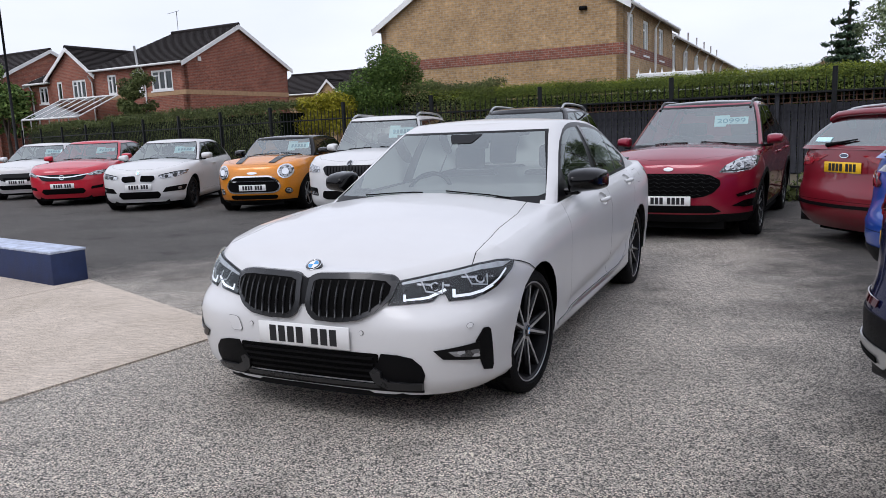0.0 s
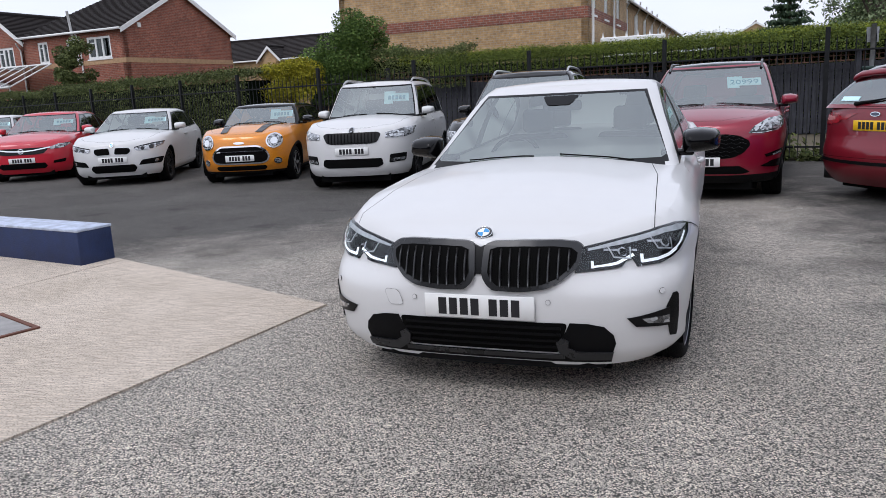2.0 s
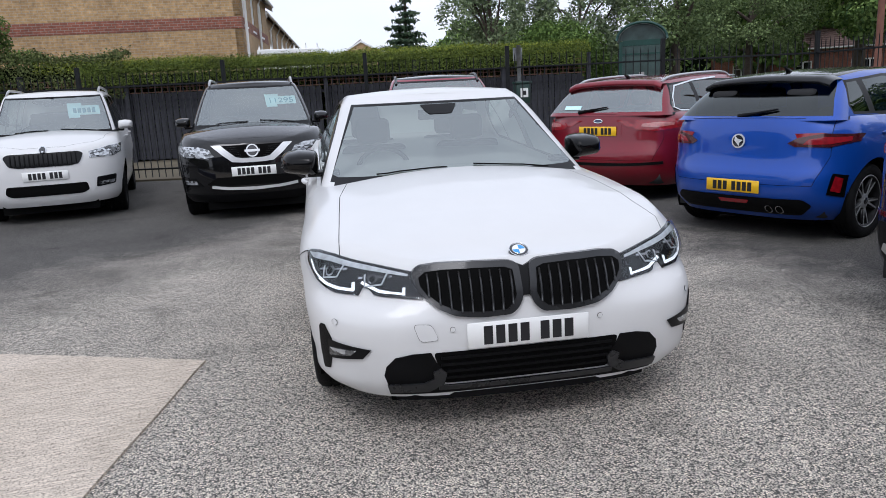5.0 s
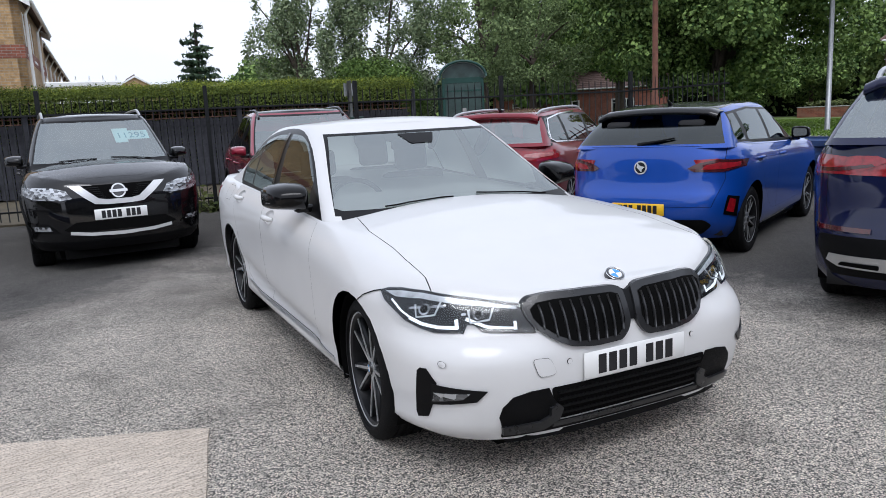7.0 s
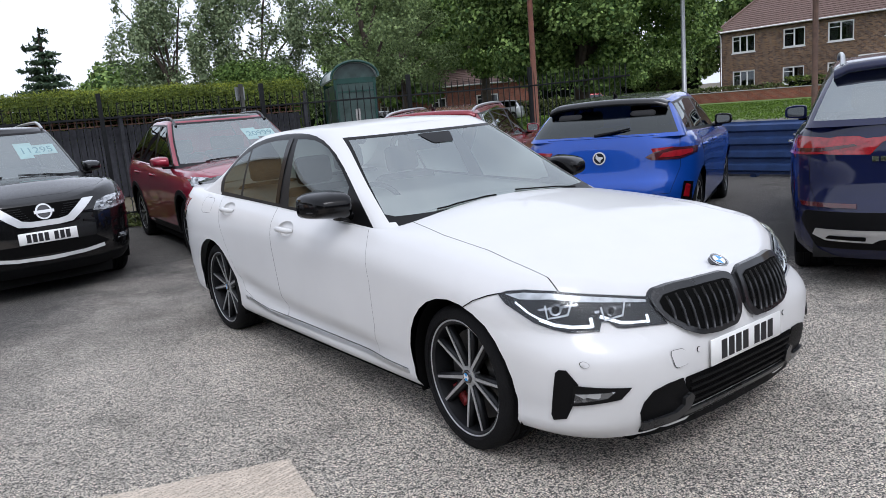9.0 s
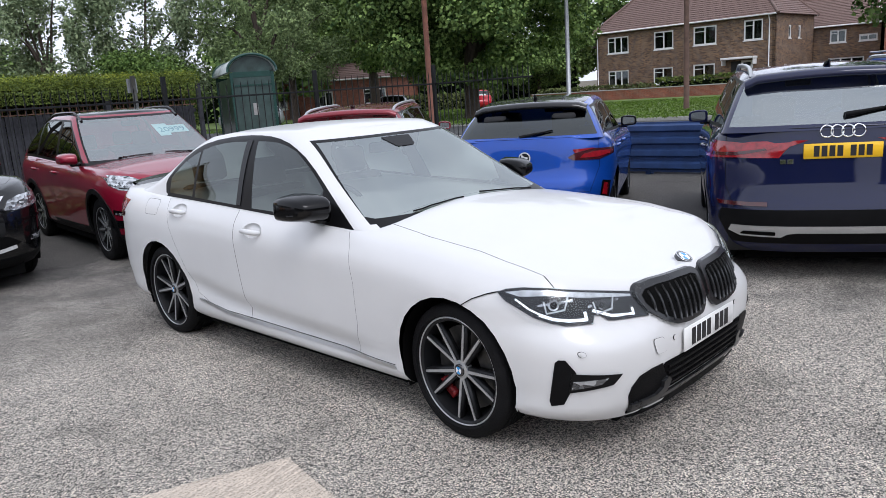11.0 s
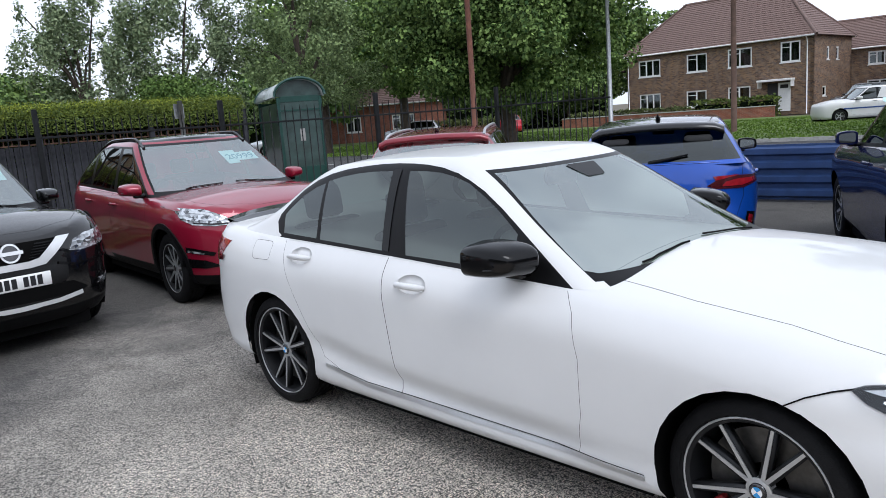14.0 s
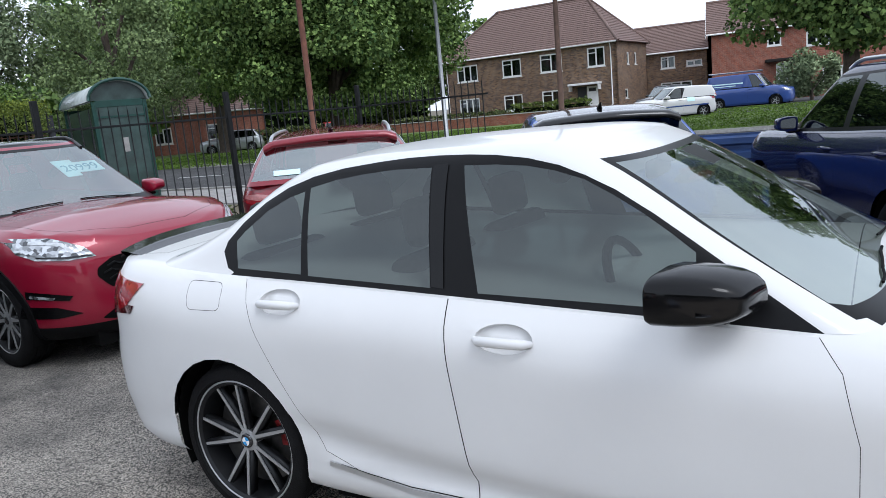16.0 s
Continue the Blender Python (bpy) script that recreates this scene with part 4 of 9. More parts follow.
        # corner intakes with a fog lamp
        v = wrap([(1.989, 0.852, 0.490), (2.012, 0.834, 0.490), (2.05, 0.812, 0.435), (2.02, 0.815, 0.345), (1.99, 0.821, 0.286), (1.942, 0.844, 0.275), (1.935, 0.848, 0.298), (1.975, 0.857, 0.478)])
        it = part("corner_intake", decal(tree, v, "r", 0.003, 0.004, 0.025), M_PLASTIC, car)
        v = wrap([(2.03, 0.818, 0.432), (2.17, 0.652, 0.408), (2.150, 0.690, 0.366), (2.012, 0.815, 0.345)])
        part("fog_lamp_bezel", decal(tree, v, "r", 0.006, 0.004, 0.025), M_SATINBLK, it)
        v = wrap([(2.035, 0.815, 0.398), (2.140, 0.712, 0.402), (2.122, 0.735, 0.378), (2.025, 0.815, 0.360)])
        part("fog_lamp", decal(tree, v, "r", 0.009, 0.003, 0.025), M_LAMP, it)
        # lower pods
        v = [(0.410, 0.390), (0.487, 0.387), (0.556, 0.372), (0.594, 0.332), (0.604, 0.29), (0.582, 0.222), (0.42, 0.220), (0.362, 0.255), (0.352, 0.30), (0.388, 0.342)]
        pod = part("lower_intake", decal(tree, on(v), "x", 0.003, 0.004, 0.025), M_PLASTIC, car)
        v = [(0.582, 0.218), (0.42, 0.216), (0.360, 0.252), (0.348, 0.30), (0.372, 0.322), (0.404, 0.306), (0.400, 0.276), (0.44, 0.256), (0.590, 0.252)]
        part("intake_blade", decal(tree, on(v), "x", 0.018, 0.018, 0.025), M_BLADE, pod, "satin grey blade")
        for a, b in ((0.317, 0.483), (0.79, 0.512)):
            sn = part("parking_sensor", decal(tree, disc2(s * a, b, 0.0115, 12), "x", 0.002, 0.003, 0.5), M_GAP, car)
            part("sensor_face", decal(tree, disc2(s * a, b, 0.0105, 12), "x", 0.003, 0.002, 0.5), M_WHITE, sn)
    # tail lamp
        v = [(0.42, 0.86), (0.50, 0.83), (0.78, 0.80), (0.90, 0.84), (0.90, 0.92), (0.75, 0.95), (0.46, 0.93)]
        part("tail_lamp", decal(tree, [(s * a, b) for a, b in v], "x", 0.004, 0.006, 0.04, -1), M_TAILDARK, car)
        v = [(-1.885, 0.965), (-1.99, 0.872), (-2.07, 0.845), (-2.26, 0.835), (-2.40, 0.845), (-2.41, 0.955), (-2.2, 0.985)]
        part("tail_lamp", decal(tree, v, "y", 0.003, 0.006, 0.04, s), M_TAIL, car)
        part("wing_seam", decal(tree, loft([(1.712, 0.755), (1.66, 0.742), (1.59, 0.716), (1.53, 0.680)], 0.005), "y", 0.0015, 0.0, 0.05, s), M_GAP, car)
        part("pillar_cover", decal(tree, [(-0.452, 0.990), (-0.492, 1.385), (-0.552, 1.384), (-0.499, 0.994)], "y", 0.002, 0.0, 0.05, s), M_GLOSSBLACK, car)
        # sill moulding, and a dark line above it painted as the side crease's shade
        part("sill_shade_line", decal(tree, loft([(1.02, 0.277), (0.2, 0.286), (-0.6, 0.299), (-0.90, 0.332)], 0.0035), "y", 0.003, 0.0, 0.06, s), M_GAP, car)
        part("sill_moulding", decal(tree, loft([(1.02, 0.262), (0.2, 0.272), (-0.6, 0.285), (-0.95, 0.33)], 0.018), "y", 0.005, 0.006, 0.06, s), M_SILVER, car)
    part("lower_grille", decal(tree, rounded([(-0.36, 0.245), (0.36, 0.245), (0.40, 0.388), (-0.40, 0.388)], 0.02), "x", 0.003, 0.004, 0.05), M_DARK, car)
    for z in (0.275, 0.305, 0.335, 0.365):
        part("grille_bar", decal(tree, loft([(-0.37, z), (-0.2, z), (0, z), (0.2, z), (0.37, z)], 0.011), "x", 0.012, 0.012, 0.1), M_PLASTIC, car)
    part("splitter", decal(tree, rounded([(-0.575, 0.176), (0.575, 0.176), (0.585, 0.222), (0.36, 0.236), (-0.36, 0.236), (-0.585, 0.222)], 0.015), "x", 0.006, 0.008, 0.03), M_PLASTIC, car)
    lipb = [(2.0, 0.555), (2.135, 0.555), (2.162, 0.48), (2.190, 0.28), (2.198, 0.0)]
    part("splitter_lip", poly_bm(lipb + [(a, -b) for a, b in reversed(lipb[:-1])], 0.162, 0.188), M_PLASTIC, car, "", False)
    part("chin_trim", decal(tree, loft([(-0.38, 0.228), (-0.2, 0.226), (0, 0.225), (0.2, 0.226), (0.38, 0.228)], 0.020), "x", 0.014, 0.018, 0.05), M_BLADE, car)
    part("tow_cover", decal(tree, rounded([(-0.4535, 0.4378), (-0.374, 0.4408), (-0.4015, 0.5102), (-0.4785, 0.5132)], 0.02), "x", 0.0012, 0.0, 0.03), M_GAP, car)
    part("tow_cover_face", decal(tree, rounded([(-0.452, 0.439), (-0.375, 0.442), (-0.402, 0.509), (-0.477, 0.512)], 0.02), "x", 0.0022, 0.0, 0.03), M_WHITE, car)
    bars_plate(car, tree, 0, 0.452, 1, False)
    # roundel on the drop of the bonnet
    x0 = 2.122
    h = tree.ray_cast(Vector((x0, 0, 4)), Vector((0, 0, -1)))
    bd = bmesh.new()
    add_lathe(bd, [(0.0, 0.008), (0.036, 0.008), (0.041, 0.005), (0.042, -0.012)], 28, "z")
    bd = part("badge", bd, M_BADGEK, car)
    bd.matrix_basis = pose(x0, 0, h[0].z + 0.010, 0, 30, 0)
    for q in range(4):
        fl = bmesh.new()
        fl.faces.new([fl.verts.new((0.027 * k * math.cos(a), 0.027 * k * math.sin(a), 0.0095)) for k, a in [(0, 0)] + [(1, math.pi / 2 * (q + i / 6)) for i in range(7)]])
        part("badge_field", fl, M_BADGEB if q % 2 else M_BADGEW, bd, "", False)
    for r in (0.028, 0.0405):
        rg = bmesh.new()
        add_tube(rg, [(r * math.cos(2 * math.pi * i / 28), r * math.sin(2 * math.pi * i / 28), 0.0085) for i in range(29)], 0.0016, 6, False)
        part("badge_ring", rg, M_CHROME, bd)
    part("sensor_housing", decal(tree, rounded([(-0.125, 1.352), (0.125, 1.352), (0.075, 1.292), (-0.075, 1.292)], 0.015), "x", 0.001, 0.0, 0.03), M_SATINBLK, car)
    # boot lip spoiler
    sp = bmesh.new()
    n = 14
    rows = []
    for i in range(n + 1):
        y = -0.66 + 1.32 * i / n
        k = 1 - 0.5 * (abs(y) / 0.66) ** 4
        x = -2.34 + 0.10 * (y / 0.66) ** 2
        h = tree.ray_cast(Vector((x, y, 4)), Vector((0, 0, -1)))
        z = h[0].z if h[0] is not None else 1.05
        rows.append([sp.verts.new(p) for p in ((x + 0.13, y, z - 0.002), (x + 0.02, y, z + 0.022 * k), (x - 0.06, y, z + 0.045 * k), (x - 0.062, y, z + 0.028 * k), (x, y, z - 0.02))])
    for a, c in zip(rows, rows[1:]):
        for j in range(4):
            sp.faces.new((a[j], c[j], c[j + 1], a[j + 1]))
    bmesh.ops.recalc_face_normals(sp, faces=sp.faces)
    part("boot_spoiler", sp, M_GLOSSBLACK, car, "gloss black boot lip spoiler")
    wipers(car, tree, S)


def both_wings(half):
    """An outline seen from above from its left half, front to back."""
    return [(a, -b) for a, b in half] + list(reversed(half))


SALOON = dict(
    paint=M_WHITE, res=1.5, wb=2.851, fo=0.815, ro=1.05, W=1.827, H=1.435, zb=0.20, zbx=[(2.3, 0.178), (1.3, 0.168), (1.0, 0.162), (-1.0, 0.168), (-1.4, 0.19), (-2.5, 0.20)], cups=True, R=0.33, rr=0.262, tw=0.225, spokes="v5", caliper=True, arch=0.362,
    lf=0.76, ef=3.6, crease=[(1.0, 0.33), (0.0, 0.37), (-0.6, 0.42), (-1.1, 0.50)], lr=0.75, er=3.0, flare=0.022,
    rim=[(2.22, 0.752), (2.12, 0.797), (1.95, 0.822), (1.5, 0.864), (1.0, 0.905), (0.5, 0.928), (0.0, 0.948), (-0.5, 0.970), (-1.0, 0.990), (-1.5, 1.006), (-2.1, 1.035), (-2.5, 1.035)],
    crown=[(2.22, 0.02), (1.9, 0.05), (1.3, 0.072), (0.95, 0.088), (0.75, 0.092), (0.4, 0.06), (-1.8, 0.03), (-2.5, 0.03)],
    side=[(0.0, 0.10), (0.05, 0.045), (0.11, 0.020), (0.20, 0.020), (0.30, 0.010), (0.55, 0.002), (0.74, 0.0), (0.80, 0.004), (0.90, 0.028), (1.0, 0.088)],
    nose=[(0.20, 0.05), (0.25, 0.028), (0.33, 0.01), (0.45, 0.0), (0.56, 0.010), (0.66, 0.035), (0.74, 0.075), (0.80, 0.11)],
    sweep=[(0.20, 0.0), (0.50, 0.0), (0.565, 0.035), (0.62, 0.092), (0.70, 0.10), (0.85, 0.10)], sweep_y=[(0.0, 0.0), (0.25, 0.05), (0.40, 0.32), (0.55, 0.68), (0.75, 0.98), (0.9, 1.0), (1.0, 1.0)],
    tail=[(0.20, 0.16), (0.30, 0.06), (0.45, 0.0), (0.60, 0.005), (0.75, 0.05), (0.9, 0.06), (1.04, 0.09)],
    cabin=dict(f0=0.92, f1=0.075, r0=-2.06, r1=-1.36, w0=0.805, w1=0.60, ef=3.0, er=3.0, lf=0.30, lr=0.30, t0=0.09,
               base=[(0.95, 0.925), (0.5, 0.925), (0.0, 0.943), (-0.5, 0.965), (-1.0, 0.985), (-1.5, 1.0), (-2.1, 1.03)],
               roof=[(0.9, 1.36), (0.1, 1.418), (-0.35, 1.433), (-0.8, 1.425), (-1.3, 1.378), (-1.8, 1.26)], crown=0.032,
               pf=[(0, 0), (0.5, 0.52), (0.9, 0.93), (1, 1.06)], pr=[(0, 0), (0.5, 0.52), (0.9, 0.93), (1, 1.08)], ps=[(0, 0), (0.4, 0.33), (0.75, 0.70), (0.92, 0.95), (1, 1.18)],
               ws=0.80, rw=0.70, wspoly=[(-0.748, 0.950), (0.748, 0.950), (0.562, 1.374), (-0.562, 1.374)], wsglass=[(-0.730, 0.986), (-0.70, 0.974), (0.70, 0.974), (0.730, 0.986), (0.548, 1.358), (-0.548, 1.358)],
               side=[("a", [(0.685, 0.915), (0.34, 1.140), (0.22, 1.217), (0.10, 1.287), (0.0, 1.333), (-0.09, 1.366), (-0.20, 1.391), (-0.32, 1.406), (-0.43, 1.412), (-0.55, 1.414), (-0.68, 1.411), (-0.80, 1.403), (-0.96, 1.387), (-1.10, 1.362), (-1.22, 1.325), (-1.33, 1.270), (-1.42, 1.200), (-1.485, 1.130), (-1.495, 1.09), (-1.455, 1.03), (-1.39, 1.003), (0.0, 0.943)])],
               glass=[("door_glass", [(0.36, 0.963), (0.345, 1.115), (0.27, 1.168), (0.188, 1.221), (0.10, 1.271), (0.0, 1.321), (-0.10, 1.350), (-0.20, 1.368), (-0.31, 1.376), (-0.43, 1.378), (-0.325, 0.981)]),
                      ("rear_door_glass", [(-0.505, 0.991), (-0.56, 1.376), (-0.72, 1.374), (-0.85, 1.364), (-0.98, 1.347), (-1.097, 1.322), (-1.037, 1.013)]),
                      ("quarter_glass", [(-1.072, 1.017), (-1.122, 1.310), (-1.2, 1.288), (-1.30, 1.24), (-1.40, 1.165), (-1.434, 1.13), (-1.400, 1.030)])]),
    doors=[("front_door", [(0.72, 0.275), (0.755, 0.45), (0.755, 0.68), (0.715, 0.85), (0.60, 1.0), (-0.427, 1.02), (-0.335, 0.275)]),
           ("rear_door", [(-0.427, 1.02), (-0.335, 0.275), (-0.74, 0.29), (-1.0, 0.385), (-1.13, 0.62), (-1.235, 0.83), (-1.37, 1.06)]),
           ("fuel_flap", rounded([(-1.415, 0.885), (-1.60, 0.882), (-1.62, 0.99), (-1.43, 0.985)], 0.03))],
    panels=[("bonnet", both_wings([(2.21, 0.28), (2.15, 0.46), (2.055, 0.61), (1.965, 0.715), (1.90, 0.772), (1.83, 0.797), (1.74, 0.803), (1.55, 0.780), (1.3, 0.738), (1.13, 0.712), (0.92, 0.70), (0.72, 0.69)]), (0, 1), lambda f: f.normal.z > 0.15, None),
            ("boot_lid", [(-2.02, 0.62), (-2.02, -0.62), (-2.44, -0.66), (-2.44, 0.66)], (0, 1), TOP, None)],
    handles=[(-0.20, 0.862), (-1.12, 0.926)], mirror=M_GLOSSBLACK, mx=0.405, mz=1.035, mirror_in=0.055, mbig=1.14, hub=M_BADGEK, hub_quads=True, steer=-4, wiper_r=0.0045, detail=saloon_detail)

build_car("saloon_car", SALOON, (0.0, 6.5), 260.0, "white four-door saloon with gloss black kidney grille, parked on the tarmac")



# ---- the other cars of the yard ----
def hatch(paint_, wb, fo, ro, W, H, belt, hood, f0, f1, r1, r0, b=(-0.35,), c=None, tail_x=None, **kw):
    """A car body from its main sizes: wheelbase, overhangs, width, height, belt and bonnet heights, windscreen foot and head, rear glass head and foot."""
    xF, xR = wb / 2 + fo, -wb / 2 - ro
    rise = kw.pop("rise", 0.05)
    zt = H - 0.105
    w0, w1 = W / 2 - 0.09, W / 2 - kw.pop("tumble", 0.29)
    dl0, dl1 = f0 - 0.26, r0 + kw.pop("dback", 0.30)
    top_f, top_r = f1 - 0.16, r1 + kw.pop("dtop", 0.10)
    zb_ = lambda x: belt + rise * (f0 - x) / (f0 - r0)
    dlo = [(dl0, zb_(dl0) + 0.005), (top_f, zt), ((top_f + top_r) / 2, zt + 0.025), (top_r, zt - 0.015), (dl1, zb_(dl1) + 0.10), (dl1 + 0.03, zb_(dl1) + 0.02)]
    pil = list(b)
    glassp = []
    edges = [None] + pil + [None]

    def clip(poly, x, keep_front):
        out = []
        for p, q in zip(poly, poly[1:] + poly[:1]):
            ip, iq = (p[0] >= x) == keep_front, (q[0] >= x) == keep_front
            if ip:
                out.append(p)
            if ip != iq:
                t = (x - p[0]) / (q[0] - p[0])
                out.append((x, p[1] + t * (q[1] - p[1])))
        return out

    inner = shrink(dlo, 0.022)
    inner = clip(inner, dl0 - 0.16, False)
    for a, e in zip(edges, edges[1:]):
        q = inner
        if a is not None:
            q = clip(q, a - 0.05, False)
        if e is not None:
            q = clip(q, e + 0.05, True)
        if len(q) > 2:
            glassp.append(("side_glass", q))
    S = dict(
        paint=paint_, wb=wb, fo=fo, ro=ro, W=W, H=H, arch=kw.get("R", 0.33) + 0.045,
        rim=[(xF + 0.01, hood - 0.10), (xF - 0.10, hood - 0.04), (xF - 0.35, hood), ((xF + f0) / 2, (hood + belt) / 2 + 0.01), (f0, belt), (0, zb_(0)), (r0, belt + rise), (xR - 0.01, belt + rise)],
        crown=[(xF, 0.02), (xF - 0.4, 0.06), (f0, 0.08), (f0 - 0.6, 0.03), (xR, 0.02)],
        side=[(0.0, 0.09), (0.05, 0.05), (0.12, 0.028), (0.25, 0.022), (0.45, 0.010), (0.70, 0.0), (0.80, 0.004), (0.91, 0.03), (1.0, 0.085)],
        nose=[(0.2, 0.10), (0.28, 0.04), (0.40, 0.0), (0.52, 0.0), (hood - 0.18, 0.025), (hood - 0.08, 0.06), (hood, 0.12)],
        tail=[(0.2, 0.16), (0.30, 0.05), (0.45, 0.0), (0.58, 0.0), (0.66, 0.05), (belt, 0.09), (belt + 0.1, 0.11)],
        cabin=dict(f0=f0, f1=f1, r0=r0, r1=r1, w0=w0, w1=w1, ef=3.0, er=3.6, lf=0.30, lr=0.26, t0=0.08,
                   base=[(f0 + 0.1, belt - 0.01), (0, zb_(0) - 0.01), (r0 - 0.1, belt + rise - 0.02)],
                   roof=[(f0, H - 0.16), (f1, H - 0.055), (f1 - 0.5, H - 0.032), (f1 - 1.0, H - 0.036), (r1, H - kw.pop("fall", 0.09)), (r0 - 0.1, H - 0.16)], crown=0.03,
                   pf=[(0, 0), (0.5, 0.53), (0.9, 0.93), (1, 1.06)], pr=[(0, 0), (0.5, 0.40), (0.9, 0.92), (1, 1.02)], ps=[(0, 0), (0.4, 0.33), (0.75, 0.70), (0.92, 0.94), (1, 1.20)],
                   ws=0.78, rw=0.76, rlo=kw.pop("rlo", 1), side=[("d", dlo)], glass=glassp, roofmat=kw.pop("roofmat", None), rglass=kw.pop("rglass", M_TINT), sglass=kw.pop("sglass", M_TINT)),
        doors=[("front_door", [(f0 - 0.12, 0.34), (f0 - 0.10, 0.6), (f0 - 0.22, zb_(f0) - 0.004), (pil[0], zb_(0) - 0.002), (pil[0], 0.33)])]
        + ([("rear_door", [(pil[0] - 0.008, zb_(0) - 0.002), (pil[0] - 0.008, 0.33), (-wb / 2 + 0.52, 0.34), (-wb / 2 + 0.36, 0.62), (-wb / 2 + 0.12, 0.80), (-wb / 2 + 0.02, zb_(-wb / 2) - 0.002)])] if len(pil) > 1 else []),
        panels=[("bonnet", [(xF - 0.14, 0.25), (xF - 0.14, -0.25), (xF - 0.30, -W / 2 + 0.32), (xF - 0.5, -W / 2 + 0.20), (f0 + 0.02, -W / 2 + 0.14), (f0 - 0.16, -W / 2 + 0.14), (f0 - 0.16, W / 2 - 0.14), (f0 + 0.02, W / 2 - 0.14), (xF - 0.5, W / 2 - 0.20), (xF - 0.30, W / 2 - 0.32)], (0, 1), TOP, None),
                ("tailgate", [(-W / 2 + 0.22, 0.50), (W / 2 - 0.22, 0.50), (W / 2 - 0.13, 0.75), (W / 2 - 0.14, belt + rise - 0.005), (-W / 2 + 0.14, belt + rise - 0.005), (-W / 2 + 0.13, 0.75)], (1, 2), REAR, None)],
        handles=[(pil[0] + 0.16, belt - 0.085)] + ([(-wb / 2 + 0.20, belt - 0.07)] if len(pil) > 1 else []),
        mx=f0 - 0.40, mz=belt + 0.09, bits=[], detail=car_bits)
    S.update(kw)
    return S


def car_bits(car, S, tree):
    """Lamps, grilles, plates and trim from the car's list: name, outline, axis, side, mirrored, material, height."""
    made = {}
    for name, poly, axis, flip, mirrored, m, off in S["bits"]:
        for s in ((1, -1) if mirrored else (1,)):
            if axis == "y":
                bm = decal(tree, poly, "y", off, 0.006, 0.05, s)
            else:
                bm = decal(tree, [((s * a, b) if axis == "x" else (a, s * b)) for a, b in poly], axis, off, 0.006, 0.03, flip)
            if bm.faces:
                part(name, bm, m, car)
            else:
                bm.free()
    wipers(car, tree, S)
    if S.get("front_plate"):
        bars_plate(car, tree, 0, S["front_plate"], 1, False, S.get("text", ((4, 0.052), (3, 0.052))))
    if S.get("rear_plate"):
        bars_plate(car, tree, 0, S["rear_plate"], -1, True, S.get("text", ((4, 0.052), (3, 0.052))))
    for a, b, r in S.get("rings", ()):
        pts = []
        for i in range(21):
            y, z = a + r * math.cos(i * math.pi / 10), b + r * math.sin(i * math.pi / 10)
            h = tree.ray_cast(Vector((-4, y, z)), Vector((1, 0, 0)))
            if h[0] is not None:
                pts.append(h[0] + Vector((-0.006, 0, 0)))
        bm = bmesh.new()
        add_tube(bm, pts, 0.006, 6, False)
        part("badge_ring", bm, M_CHROME, car)
    for axis, a, b, r, flip, mats in S.get("badges", ()):
        roundel(car, tree, axis, a, b, r, flip, mats, "badge", 0.014)
    if "card" in S:
        price_card(car, S, S["card"], S.get("card_side", 1))
    if S.get("rear_wiper"):
        y, z, ln = S["rear_wiper"]
        pts = []
        for i in range(6):
            h = tree.ray_cast(Vector((-4, y - ln * i / 5, z + 0.012 * i)), Vector((1, 0, 0)))
            if h[0] is not None:
                pts.append(h[0] + Vector((-0.02, 0, 0)))
        if len(pts) > 2:
            bm = bmesh.new()
            add_tube(bm, pts, [0.022, 0.02, 0.014, 0.011, 0.009, 0.008][:len(pts)], 7)
            part("rear_wiper", bm, M_PLASTIC, car)
    if S.get("spoiler"):
        G = S["cabin"]
        bm = bmesh.new()
        rows = []
        for i in range(15):
            y = (-1 + 2 * i / 14) * (G["w1"] + 0.01)
            k = 1 - 0.35 * (abs(y) / G["w1"]) ** 3
            x0 = G["r1"] + 0.12
            h = tree.ray_cast(Vector((x0, y, 4)), Vector((0, 0, -1)))
            z = h[0].z if h[0] is not None else S["H"] - 0.1
            d = S["spoiler"] * k
            rows.append([bm.verts.new(p) for p in ((x0, y, z + 0.004), (x0 - 0.14, y, z + 0.0), (x0 - 0.14 - d, y, z - 0.035), (x0 - 0.13 - d, y, z - 0.065), (x0 - 0.12, y, z - 0.075))])
        for a, c in zip(rows, rows[1:]):
            for j in range(4):
                bm.faces.new((a[j], c[j], c[j + 1], a[j + 1]))
        bmesh.ops.recalc_face_normals(bm, faces=bm.faces)
        part("roof_spoiler", bm, S.get("spoiler_mat", S["paint"]), car)
    if S.get("fin"):
        bm = bmesh.new()
        x, z = S["cabin"]["r1"] + 0.28, S["H"] - 0.045
        add_tube(bm, [(x + 0.06, 0, z), (x + 0.02, 0, z + 0.03), (x - 0.05, 0, z + S["fin"])], [0.03, 0.022, 0.006], 8)
        part("aerial", bm, M_GLOSSBLACK, car)


def mirrored(poly):
    """An outline across the middle from its left half, top to bottom."""
    return list(poly) + [(-a, b) for a, b in reversed(poly)]


